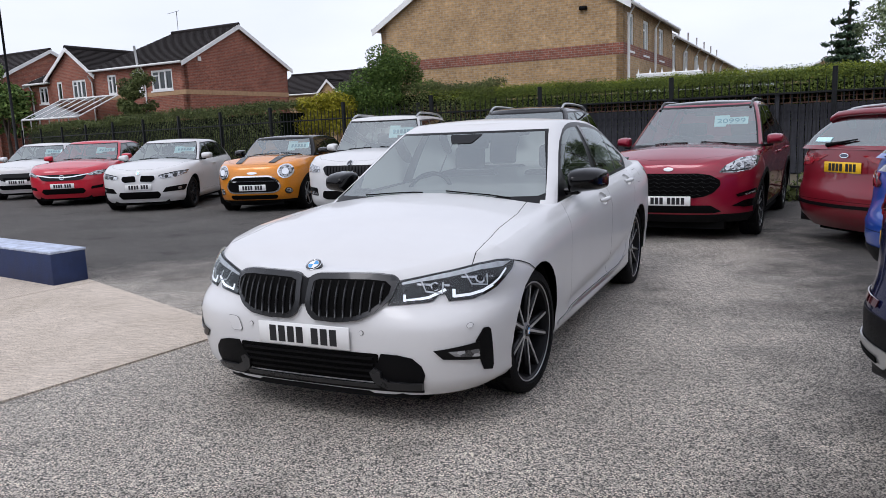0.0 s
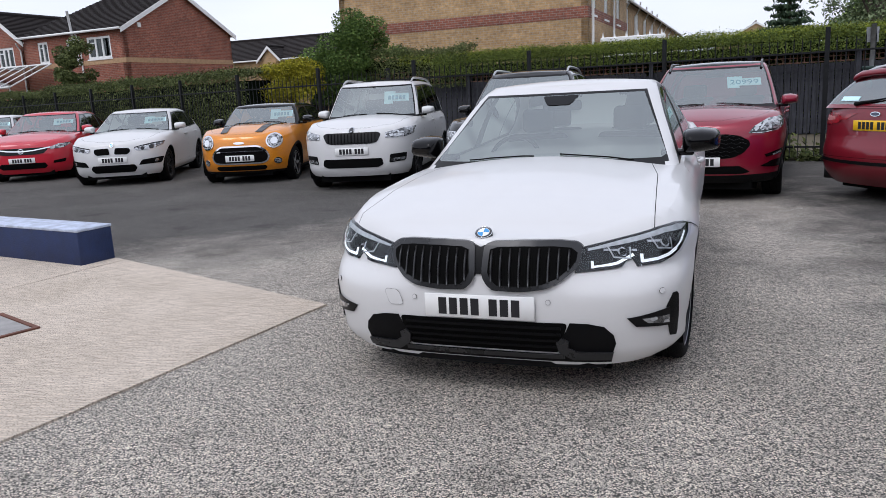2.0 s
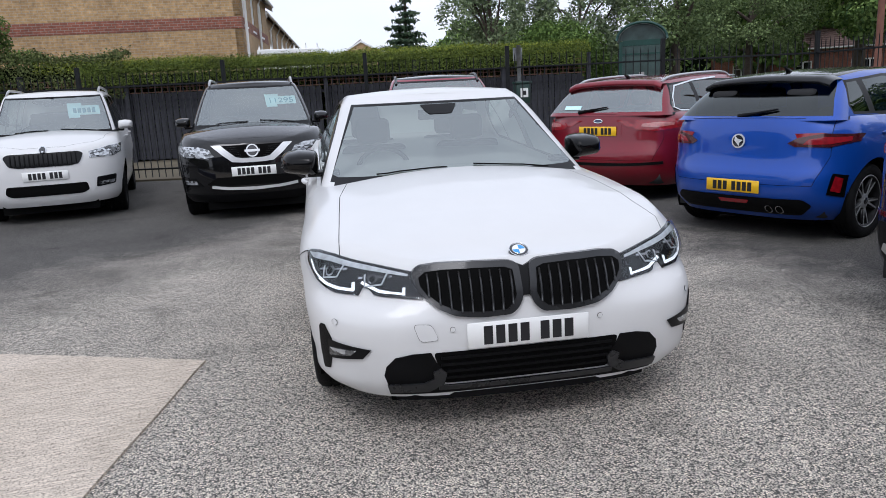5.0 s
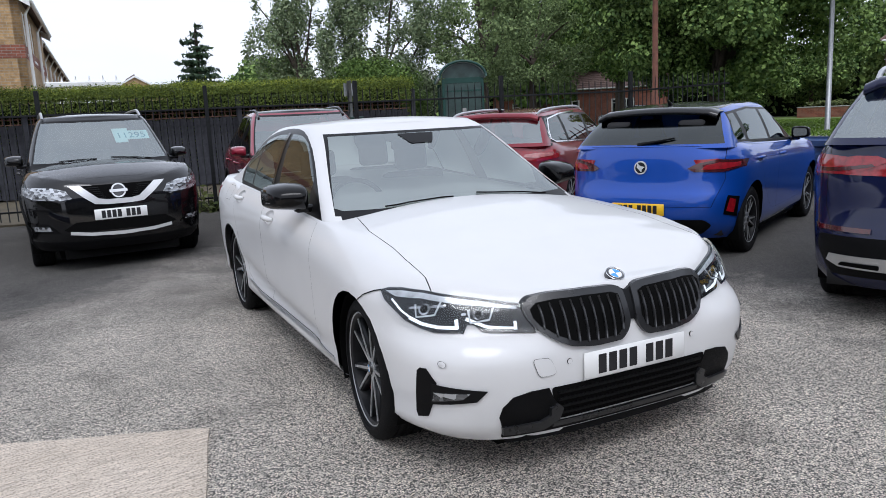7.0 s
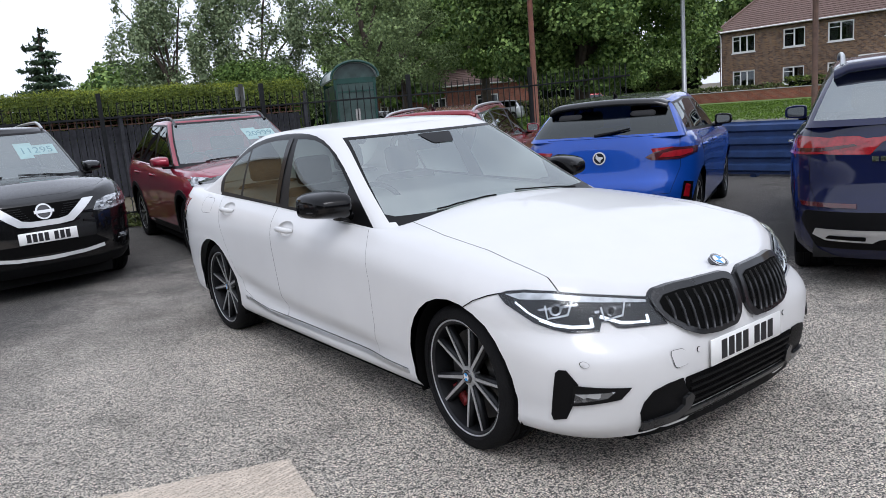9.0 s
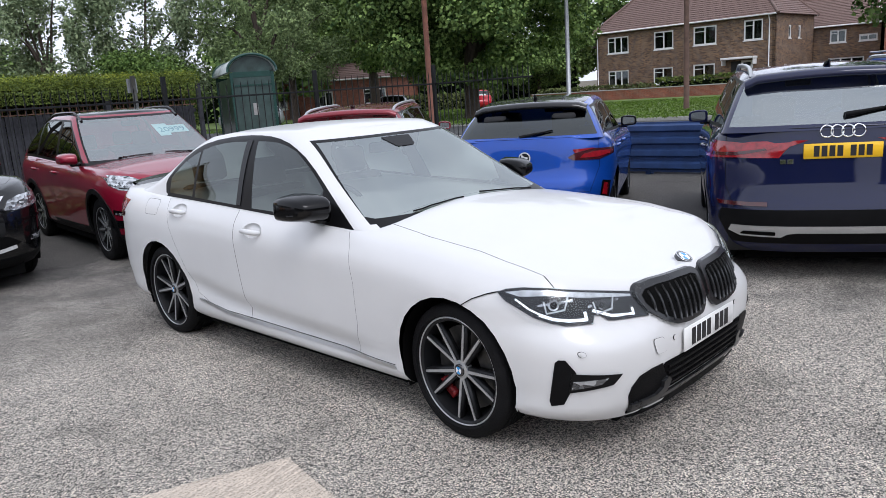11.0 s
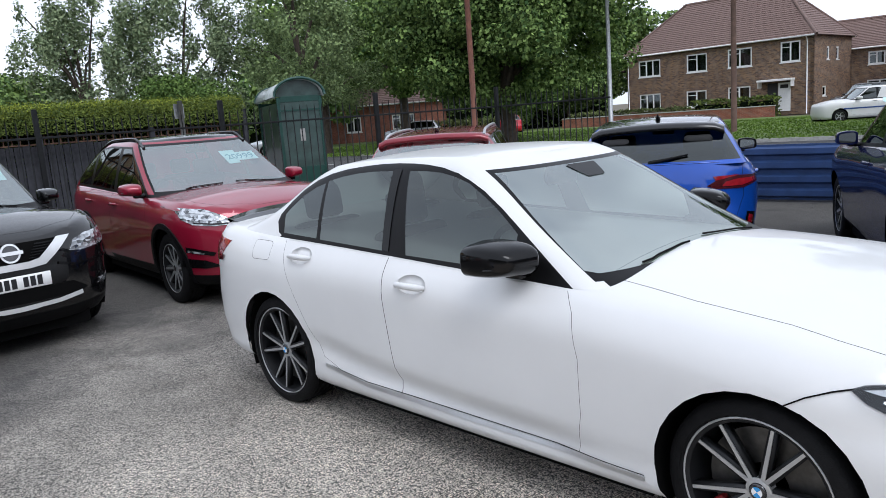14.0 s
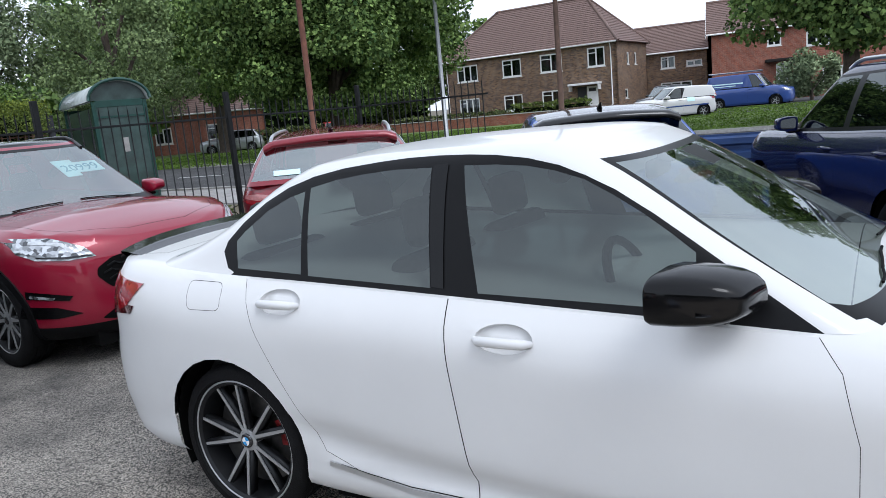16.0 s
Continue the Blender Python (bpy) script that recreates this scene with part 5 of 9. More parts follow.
# red crossover with a price card
REDCROSS = hatch(M_RED, 2.71, 0.87, 1.03, 1.88, 1.66, 1.02, 0.98, 1.02, 0.10, -1.66, -2.22, b=(-0.36, -1.32), fall=0.15, R=0.355, rr=0.245, tw=0.225, spokes="m10", lips=0.055, clad=0.34, rise=0.08, roofmat=M_BLACK,
             face=M_ALLOY, front_plate=0.475, text=((3, 0.052), (4, 0.052)), card="20999", card_side=1, rails=(0.1, -1.6, 0.012), railmat=M_GLOSSBLACK, zb=0.22)
REDCROSS["bits"] = [
    ("grille", rounded(mirrored([(0.33, 0.788), (0.46, 0.768), (0.56, 0.71), (0.57, 0.655), (0.50, 0.57), (0.40, 0.525), (0.30, 0.512)]), 0.02), "x", 1, False, M_DARK, 0.006),
    ("headlight", [(0.55, 0.795), (0.60, 0.865), (0.74, 0.945), (0.90, 0.965), (0.90, 0.86), (0.85, 0.812), (0.70, 0.79)], "x", 1, True, M_LAMP, 0.006),
    ("lamp_brow", [(0.565, 0.80), (0.60, 0.80), (0.72, 0.803), (0.84, 0.822), (0.84, 0.835), (0.72, 0.817), (0.60, 0.815)], "x", 1, True, M_LAMPDARK, 0.010),
    ("light_bar", [(0.66, 0.835), (0.70, 0.905), (0.83, 0.935), (0.84, 0.92), (0.72, 0.892), (0.68, 0.835)], "x", 1, True, M_DRLOFF, 0.010),
    ("corner_slot", [(0.72, 0.545), (0.90, 0.60), (0.90, 0.545), (0.74, 0.515)], "x", 1, True, M_GLOSSBLACK, 0.005),
    ("fog_lamp", [(0.80, 0.545), (0.89, 0.572), (0.89, 0.553), (0.81, 0.53)], "x", 1, True, M_LAMP, 0.010),
    ("corner_slot", [(0.68, 0.415), (0.80, 0.475), (0.91, 0.49), (0.91, 0.40), (0.80, 0.395)], "x", 1, True, M_GLOSSBLACK, 0.005),
    ("lower_grille", rounded(mirrored([(0.47, 0.425), (0.58, 0.355), (0.50, 0.335)]), 0.015), "x", 1, False, M_DARK, 0.004),
    ("oval_badge", [(0.055 * math.cos(a * math.pi / 10), 0.835 + 0.021 * math.sin(a * math.pi / 10)) for a in range(20)], "x", 1, False, M_SILVER, 0.008)]
for row, zz in enumerate((0.545, 0.59, 0.635, 0.68, 0.725, 0.765)):
    half = (0.36, 0.45, 0.50, 0.53, 0.50, 0.40)[row]
    REDCROSS["bits"].append(("mesh_bar", loft([(-half + half * 2 * i / 20, zz + (0.010 if i % 2 else -0.010)) for i in range(21)], 0.011), "x", 1, False, M_SATINBLK, 0.018))
build_car("crossover_car", REDCROSS, (2.03, 12.25), 255.2, "metallic red crossover with a black mesh grille and a price card", "car", "cars for sale")

# black crossover with a chrome v grille
BLACKCROSS = hatch(M_BLACK, 2.705, 0.93, 1.05, 1.83, 1.70, 1.06, 1.02, 1.00, 0.28, -1.85, -2.30, b=(-0.36, -1.30), R=0.36, rr=0.24, tw=0.225, spokes="d5", lips=0.06, clad=0.36, rise=0.06,
           front_plate=0.60, card="11295", card_side=1, rails=(0.15, -1.7, 0.045), railmat=M_SILVER, zb=0.23)
BLACKCROSS["bits"] = [
    ("grille", mirrored([(0.35, 0.905), (0.37, 0.87), (0.22, 0.75), (0.14, 0.735)]), "x", 1, False, M_DARK, 0.004),
    ("chrome_v", [(0.475, 0.908), (0.365, 0.908), (0.20, 0.768), (0.12, 0.752), (0.12, 0.70), (0.24, 0.712), (0.33, 0.78)], "x", 1, True, M_BRIGHT, 0.016),
    ("chrome_v_foot", [(0.122, 0.70), (-0.122, 0.70), (-0.122, 0.752), (0.122, 0.752)], "x", 1, False, M_BRIGHT, 0.016),
    ("headlight", [(0.45, 0.785), (0.52, 0.755), (0.80, 0.775), (0.92, 0.83), (0.92, 0.915), (0.62, 0.90), (0.50, 0.865)], "x", 1, True, M_LAMP, 0.006),
    ("lamp_brow", loft([(0.46, 0.775), (0.55, 0.762), (0.80, 0.782), (0.90, 0.83)], 0.012), "x", 1, True, M_LAMPDARK, 0.010),
    ("fog_bezel", [(0.60, 0.43), (0.84, 0.43), (0.90, 0.54), (0.70, 0.53)], "x", 1, True, M_GLOSSBLACK, 0.005),
    ("fog_lamp", [(0.66, 0.455), (0.82, 0.455), (0.84, 0.505), (0.68, 0.50)], "x", 1, True, M_LAMP, 0.009),
    ("bumper_crease", loft([(0.34, 0.70), (0.50, 0.66), (0.86, 0.68)], 0.02), "x", 1, True, M_GLOSSBLACK, 0.012),
    ("lower_grille", mirrored([(0.44, 0.535), (0.56, 0.46), (0.50, 0.43)]), "x", 1, False, M_DARK, 0.004),
    ("chin_bar", loft([(-0.50, 0.428), (-0.3, 0.402), (0, 0.392), (0.3, 0.402), (0.50, 0.428)], 0.034), "x", 1, False, M_BRIGHT, 0.016)]
for i in range(6):
    BLACKCROSS["bits"].append(("grille_bar", loft([(0.13 + 0.012 * i, 0.775 + 0.021 * i), (0.18 + 0.032 * i, 0.775 + 0.021 * i)], 0.007), "x", 1, True, M_SATINBLK, 0.010))
BLACKCROSS["badges"] = [("x", 0, 0.835, 0.074, 1, [M_BRIGHT, M_BADGEK])]
BLACKCROSS["bits"].append(("badge_bar", [(-0.088, 0.822), (0.088, 0.822), (0.088, 0.848), (-0.088, 0.848)], "x", 1, False, M_BRIGHT, 0.026))
build_car("crossover_car", BLACKCROSS, (-0.575, 13.03), 263, "black crossover with chrome v-shaped grille and silver roof rails", "car", "cars for sale")

# small white crossover
WHITECROSS = hatch(M_WHITE, 2.578, 0.84, 0.80, 1.79, 1.69, 1.06, 1.00, 0.92, 0.42, -1.70, -2.00, b=(-0.30, -1.18), R=0.335, rr=0.225, tw=0.225, spokes="d5", face=M_DALLOY, zb=0.23,
             front_plate=0.615, card="", card_side=1, rails=(0.25, -1.55, 0.05), railmat=M_SILVER, rise=0.03, tumble=0.24)
WHITECROSS["bits"] = [
    ("grille", rounded(mirrored([(0.40, 0.895), (0.46, 0.865), (0.40, 0.745), (0.30, 0.725)]), 0.03), "x", 1, False, M_GLOSSBLACK, 0.006),
    ("headlight", [(0.52, 0.80), (0.80, 0.80), (0.88, 0.84), (0.88, 0.94), (0.76, 0.93), (0.52, 0.88)], "x", 1, True, M_LAMP, 0.006),
    ("lower_grille", rounded(mirrored([(0.46, 0.50), (0.48, 0.40), (0.40, 0.365)]), 0.03), "x", 1, False, M_DARK, 0.004),
    ("fog_bezel", rounded([(0.56, 0.42), (0.78, 0.44), (0.80, 0.56), (0.58, 0.55)], 0.02), "x", 1, True, M_PLASTIC, 0.004),
    ("fog_lamp", [(0.58, 0.44), (0.77, 0.455), (0.78, 0.495), (0.59, 0.485)], "x", 1, True, M_LAMP, 0.009)]
for i in range(15):
    yy = -0.37 + 0.053 * i
    WHITECROSS["bits"].append(("grille_slat", [(yy - 0.006, 0.745), (yy + 0.006, 0.745), (yy + 0.006, 0.88), (yy - 0.006, 0.88)], "x", 1, False, M_PLASTIC, 0.016))
WHITECROSS["badges"] = [("x", 0, 0.925, 0.042, 1, [M_CHROME, M_BADGEK])]
build_car("crossover_car", WHITECROSS, (-3.31, 14.21), 270.5, "small white crossover with black slatted grille and silver roof rails", "car", "cars for sale")


def orange_detail(car, S, tree):
    car_bits(car, S, tree)
    for s in (1, -1):
        h = part("headlight", decal(tree, disc2(s * 0.60, 0.755, 0.128, 28), "x", 0.012, 0.03, 0.04), M_CHROME, car, "round chrome-ringed headlight")
        part("lamp_glass", decal(tree, disc2(s * 0.60, 0.755, 0.106, 24), "x", 0.020, 0.004, 0.04), M_LAMP, h)
        part("lamp_lens", decal(tree, disc2(s * 0.60, 0.75, 0.055, 16), "x", 0.025, 0.004, 0.5), M_CHROME, h)
        f = part("fog_lamp", decal(tree, disc2(s * 0.64, 0.40, 0.058, 18), "x", 0.008, 0.01, 0.5), M_CHROME, car)
        part("lamp_glass", decal(tree, disc2(s * 0.64, 0.40, 0.042, 18), "x", 0.013, 0.004, 0.5), M_LAMP, f)


ORANGEHATCH = hatch(M_ORANGE, 2.495, 0.72, 0.62, 1.727, 1.414, 0.98, 0.93, 0.80, 0.36, -1.50, -1.78, b=(-0.42,), R=0.31, rr=0.215, tw=0.205, spokes="s5", roofmat=M_BLACK, pillar_mat=M_GLOSSBLACK, rise=0.02, front_plate=0.47,
             card="", card_side=1, tumble=0.27, mirror=M_BLACK, lips=0.04, clad=0.27, handle=M_CHROME)
ORANGEHATCH["detail"] = orange_detail
ORANGEHATCH["bits"] = [
    ("grille_ring", rounded(mirrored([(0.34, 0.69), (0.47, 0.61), (0.53, 0.50), (0.49, 0.40), (0.38, 0.365)]), 0.05), "x", 1, False, M_CHROME, 0.006),
    ("grille", rounded(mirrored([(0.33, 0.662), (0.445, 0.595), (0.50, 0.50), (0.465, 0.415), (0.37, 0.39)]), 0.05), "x", 1, False, M_DARK, 0.012),
    ("grille_bar", loft([(-0.42, 0.585), (0, 0.592), (0.42, 0.585)], 0.014), "x", 1, False, M_CHROME, 0.02),
    ("lower_grille", rounded(mirrored([(0.44, 0.335), (0.46, 0.30), (0.42, 0.255)]), 0.03), "x", 1, False, M_DARK, 0.006),
    ("bonnet_scoop", rounded([(0.98, -0.19), (1.08, -0.19), (1.08, 0.19), (0.98, 0.19)], 0.03), "z", 1, False, M_GLOSSBLACK, 0.02),
    ("stripe", [(0.78, 0.36), (1.76, 0.26), (1.76, 0.38), (0.78, 0.52)], "z", 1, True, M_GLOSSBLACK, 0.007),
    ("winged_badge", [(0.10 * math.cos(a * math.pi / 8), 0.735 + 0.022 * math.sin(a * math.pi / 8)) for a in range(16)], "x", 1, False, M_CHROME, 0.008)]
build_car("hatchback_car", ORANGEHATCH, (-5.98, 15.43), 276, "orange hatchback with black roof, bonnet stripes and round headlights", "car", "cars for sale")

# white hatchback
ONE = hatch(M_WHITE, 2.69, 0.77, 0.87, 1.765, 1.43, 0.95, 0.88, 0.86, 0.10, -1.62, -2.00, b=(-0.34, -1.22), R=0.325, rr=0.23, tw=0.22, spokes="v5", face=M_DALLOY, front_plate=0.50, card="", rise=0.05)
ONE["bits"] = [
    ("kidney_grille", rounded([(0.03, 0.595), (0.28, 0.585), (0.345, 0.645), (0.325, 0.725), (0.05, 0.735)], 0.03), "x", 1, True, M_SILVER, 0.006),
    ("grille_backing", rounded([(0.04, 0.605), (0.275, 0.596), (0.332, 0.648), (0.314, 0.715), (0.06, 0.724)], 0.03), "x", 1, True, M_DARK, 0.012),
    ("headlight", [(0.39, 0.70), (0.44, 0.655), (0.70, 0.675), (0.84, 0.735), (0.86, 0.80), (0.70, 0.785), (0.45, 0.735)], "x", 1, True, M_LAMP, 0.006),
    ("lamp_brow", loft([(0.40, 0.715), (0.50, 0.738), (0.70, 0.775), (0.84, 0.788)], 0.016), "x", 1, True, M_LAMPDARK, 0.010),
    ("lamp_lens", disc2(0.54, 0.695, 0.034, 14), "x", 1, True, M_LAMPDARK, 0.010), ("lamp_lens", disc2(0.68, 0.715, 0.036, 14), "x", 1, True, M_LAMPDARK, 0.010),
    ("lower_grille", rounded(mirrored([(0.38, 0.405), (0.42, 0.34), (0.36, 0.265)]), 0.02), "x", 1, False, M_DARK, 0.005),
    ("corner_intake", rounded([(0.45, 0.385), (0.80, 0.40), (0.84, 0.515), (0.52, 0.48)], 0.02), "x", 1, True, M_DARK, 0.005),
    ("fog_lamp", disc2(0.74, 0.45, 0.03, 14), "x", 1, True, M_LAMP, 0.010)]
ONE["badges"] = [("x", 0, 0.772, 0.034, 1, [M_SILVER, M_BADGEB])]
build_car("hatchback_car", ONE, (-9.08, 15.87), 286, "white five-door hatchback with small twin grille and price card", "car", "cars for sale")

# bright red hatchback
REDHATCH = hatch(M_BRIGHTRED, 2.66, 0.88, 0.83, 1.81, 1.48, 0.97, 0.90, 0.95, 0.15, -1.60, -1.98, b=(-0.34, -1.20), R=0.325, rr=0.22, tw=0.215, spokes="m10", front_plate=0.47, card="", rise=0.06)
REDHATCH["bits"] = [
    ("grille", rounded(mirrored([(0.50, 0.73), (0.52, 0.69), (0.44, 0.61), (0.30, 0.59)]), 0.02), "x", 1, False, M_GLOSSBLACK, 0.006),
    ("chrome_bar", loft([(-0.56, 0.725), (-0.25, 0.675), (0, 0.66), (0.25, 0.675), (0.56, 0.725)], 0.022), "x", 1, False, M_CHROME, 0.016),
    ("headlight", [(0.52, 0.715), (0.58, 0.685), (0.78, 0.70), (0.87, 0.76), (0.87, 0.80), (0.70, 0.785)], "x", 1, True, M_LAMP, 0.006),
    ("lower_grille", rounded(mirrored([(0.44, 0.41), (0.48, 0.34), (0.42, 0.29)]), 0.02), "x", 1, False, M_DARK, 0.005),
    ("corner_intake", rounded([(0.58, 0.38), (0.78, 0.40), (0.80, 0.47), (0.60, 0.44)], 0.02), "x", 1, True, M_DARK, 0.005)]
REDHATCH["badges"] = [("x", 0, 0.665, 0.055, 1, [M_CHROME, M_BADGEK])]
build_car("hatchback_car", REDHATCH, (-12.25, 17.23), 290, "bright red hatchback with a chrome grille bar", "car", "cars for sale")

# small white hatchback
SMALLHATCH = hatch(M_WHITE, 2.493, 0.80, 0.75, 1.735, 1.47, 0.96, 0.90, 0.90, 0.12, -1.50, -1.80, b=(-0.34, -1.12), R=0.31, rr=0.215, tw=0.2, spokes="m10", front_plate=0.48, card="", rise=0.06)
SMALLHATCH["bits"] = [
    ("grille", rounded(mirrored([(0.38, 0.70), (0.48, 0.65), (0.40, 0.54), (0.28, 0.50)]), 0.04), "x", 1, False, M_GLOSSBLACK, 0.006),
    ("headlight", [(0.50, 0.70), (0.60, 0.66), (0.78, 0.70), (0.84, 0.76), (0.83, 0.82), (0.68, 0.79)], "x", 1, True, M_LAMP, 0.006),
    ("lower_grille", rounded(mirrored([(0.44, 0.40), (0.46, 0.33), (0.38, 0.29)]), 0.02), "x", 1, False, M_DARK, 0.005)]
build_car("hatchback_car", SMALLHATCH, (-15.34, 18.85), 293, "small white hatchback with a black grille", "car", "cars for sale")

# dark red estate, seen from behind
ESTATE = hatch(M_DRED, 2.85, 0.95, 1.07, 1.852, 1.50, 0.96, 0.93, 0.98, 0.12, -2.02, -2.40, b=(-0.36, -1.36), R=0.335, rr=0.235, tw=0.22, spokes="m10", rear_plate=0.845, rise=0.09,
               rails=(0.0, -1.95, 0.02), railmat=M_SILVER, rear_wiper=(0.30, 1.07, 0.38), spoiler=0.05, fin=0.05, rglass=M_SCREEN, sglass=M_GLASS)
ESTATE["bits"] = [
    ("tail_lamp", [(0.46, 0.90), (0.50, 0.865), (0.72, 0.84), (0.90, 0.87), (0.90, 0.965), (0.74, 0.985), (0.50, 0.945)], "x", -1, True, M_TAIL, 0.006),
    ("lamp_band", [(0.56, 0.90), (0.72, 0.885), (0.86, 0.905), (0.86, 0.935), (0.72, 0.945), (0.57, 0.93)], "x", -1, True, M_TAILCLEAR, 0.010),
    ("tail_lamp_side", [(-2.08, 0.90), (-2.30, 0.87), (-2.40, 0.90), (-2.40, 0.97), (-2.30, 0.985)], "y", 1, True, M_TAIL, 0.005),
    ("plate_recess", rounded(mirrored([(0.32, 0.92), (0.33, 0.79)]), 0.02), "x", -1, False, M_DRED, 0.002),
    ("oval_badge", [(0.062 * math.cos(a * math.pi / 10), 0.965 + 0.025 * math.sin(a * math.pi / 10)) for a in range(20)], "x", -1, False, M_CHROME, 0.010),
    ("badge_field", [(0.054 * math.cos(a * math.pi / 10), 0.965 + 0.018 * math.sin(a * math.pi / 10)) for a in range(20)], "x", -1, False, M_BADGEBLUE, 0.012),
    ("bumper_trim", loft([(-0.80, 0.475), (-0.4, 0.455), (0, 0.45), (0.4, 0.455), (0.80, 0.475)], 0.035), "x", -1, False, M_PLASTIC, 0.008),
    ("window_chrome", loft([(0.74, 0.985), (0.0, 1.0), (-1.0, 1.03), (-1.9, 1.06), (-2.04, 1.10), (-1.98, 1.22), (-1.82, 1.345), (-1.3, 1.40), (-0.6, 1.425)], 0.016), "y", 1, True, M_CHROME, 0.006),
    ("rear_sticker", [(0.30, 1.10), (0.55, 1.10), (0.55, 1.145), (0.30, 1.145)], "x", -1, False, M_CARD, 0.004)]
build_car("estate_car", ESTATE, (5.34, 10.74), 27, "dark red estate car with silver roof rails, seen from behind", "car", "cars for sale")

# blue hatchback with a dark roof, seen from behind
BLUEHATCH = hatch(M_BLUE, 2.538, 0.80, 0.72, 1.765, 1.475, 0.975, 0.91, 0.92, 0.15, -1.46, -1.86, b=(-0.34, -1.14), R=0.325, rr=0.225, tw=0.205, spokes="d5", roofmat=M_BLACK, rear_plate=0.475, text=((3, 0.052), (4, 0.052)), rise=0.09,
              rear_wiper=(0.06, 1.075, 0.34), spoiler=0.13, spoiler_mat=M_BLACK, fin=0.07, mirror=M_GLOSSBLACK, dback=0.36)
BLUEHATCH["bits"] = [
    ("tail_lamp", [(0.44, 0.855), (0.50, 0.825), (0.74, 0.82), (0.87, 0.86), (0.87, 0.92), (0.70, 0.935), (0.52, 0.90)], "x", -1, True, M_TAILDARK, 0.006),
    ("lamp_band", [(0.56, 0.845), (0.74, 0.845), (0.84, 0.868), (0.84, 0.90), (0.70, 0.905), (0.60, 0.885)], "x", -1, True, M_TAIL, 0.010),
    ("tail_lamp_side", [(-1.62, 0.90), (-1.80, 0.86), (-1.92, 0.87), (-1.92, 0.93), (-1.80, 0.94)], "y", 1, True, M_TAIL, 0.005),
    ("bumper_insert", rounded(mirrored([(0.60, 0.385), (0.66, 0.33), (0.56, 0.24)]), 0.03), "x", -1, False, M_PLASTIC, 0.006),
    ("fog_lamp", rounded(mirrored([(0.15, 0.36), (0.13, 0.325)]), 0.01), "x", -1, False, M_TAIL, 0.014),
    ("reflector_surround", [(0.745, 0.43), (0.825, 0.40), (0.845, 0.585), (0.775, 0.605)], "x", -1, True, M_GLOSSBLACK, 0.004),
    ("reflector", [(0.765, 0.46), (0.81, 0.44), (0.825, 0.56), (0.79, 0.58)], "x", -1, True, M_TAIL, 0.006),
    ("exhaust", disc2(-0.33, 0.30, 0.032, 16), "x", -1, False, M_CHROME, 0.03), ("exhaust", disc2(-0.42, 0.30, 0.032, 16), "x", -1, False, M_CHROME, 0.03),
    ("exhaust_bore", disc2(-0.33, 0.30, 0.024, 16), "x", -1, False, M_DARK, 0.033), ("exhaust_bore", disc2(-0.42, 0.30, 0.024, 16), "x", -1, False, M_DARK, 0.033)]
BLUEHATCH["badges"] = [("x", 0, 0.865, 0.064, -1, [M_BRIGHT, M_BADGEK])]
BLUEHATCH["bits"].append(("badge_emblem", [(-0.046, 0.872), (0.006, 0.884), (0.030, 0.908), (0.034, 0.868), (0.012, 0.846), (-0.012, 0.822), (-0.016, 0.850)], "x", -1, False, M_BRIGHT, 0.020))
build_car("hatchback_car", BLUEHATCH, (4.885, 7.575), 16.5, "bright blue hatchback with black roof and roof spoiler, seen from behind", "car", "cars for sale")

# navy crossover, seen from behind
NAVYCROSS = hatch(M_NAVY, 2.68, 0.88, 0.92, 1.85, 1.645, 1.05, 0.99, 0.98, 0.25, -1.72, -2.16, b=(-0.36, -1.28), R=0.355, rr=0.245, tw=0.235, spokes="m10", rear_plate=0.995, rise=0.12,
           rails=(0.1, -1.65, 0.035), railmat=M_SILVER, rear_wiper=(-0.02, 1.245, 0.40), spoiler=0.09, fin=0.05, zb=0.22, lips=0.0, mirror=M_NAVY, rglass=M_SCREEN)
NAVYCROSS["bits"] = [
    ("tail_lamp", [(0.43, 1.042), (0.52, 1.000), (0.64, 0.962), (0.92, 0.950), (0.92, 1.085), (0.72, 1.072), (0.56, 1.056)], "x", -1, True, M_TAIL, 0.006),
    ("lamp_band", [(0.50, 1.010), (0.72, 0.975), (0.88, 0.970), (0.88, 0.995), (0.72, 1.000), (0.52, 1.025)], "x", -1, True, M_TAILDARK, 0.010),
    ("tail_lamp_side", [(-1.90, 0.985), (-2.10, 0.955), (-2.25, 0.945), (-2.25, 1.075), (-2.10, 1.075)], "y", 1, True, M_TAIL, 0.005),
    ("reflector", [(0.50, 0.590), (0.83, 0.595), (0.85, 0.625), (0.50, 0.620)], "x", -1, True, M_TAILDARK, 0.008),
    ("bumper_black", rounded(mirrored([(0.82, 0.565), (0.84, 0.485), (0.74, 0.305)]), 0.03), "x", -1, False, M_PLASTIC, 0.004),
    ("silver_valance", mirrored([(0.74, 0.445), (0.76, 0.40), (0.68, 0.365), (0.40, 0.36), (0.36, 0.385), (0.30, 0.395)]), "x", -1, False, M_SILVER, 0.014),
    ("valance_slot", rounded([(0.44, 0.375), (0.68, 0.38), (0.66, 0.405), (0.44, 0.405)], 0.01), "x", -1, True, M_DARK, 0.020)]
for i in range(4):
    NAVYCROSS.setdefault("rings", []).append((-0.105 + 0.07 * i, 1.135, 0.043))
for yy in (0.395, 0.345):
    NAVYCROSS["bits"].append(("model_badge", [(yy - 0.02, 0.905), (yy + 0.02, 0.905), (yy + 0.02, 0.94), (yy - 0.02, 0.94)], "x", -1, False, M_CHROME, 0.006))
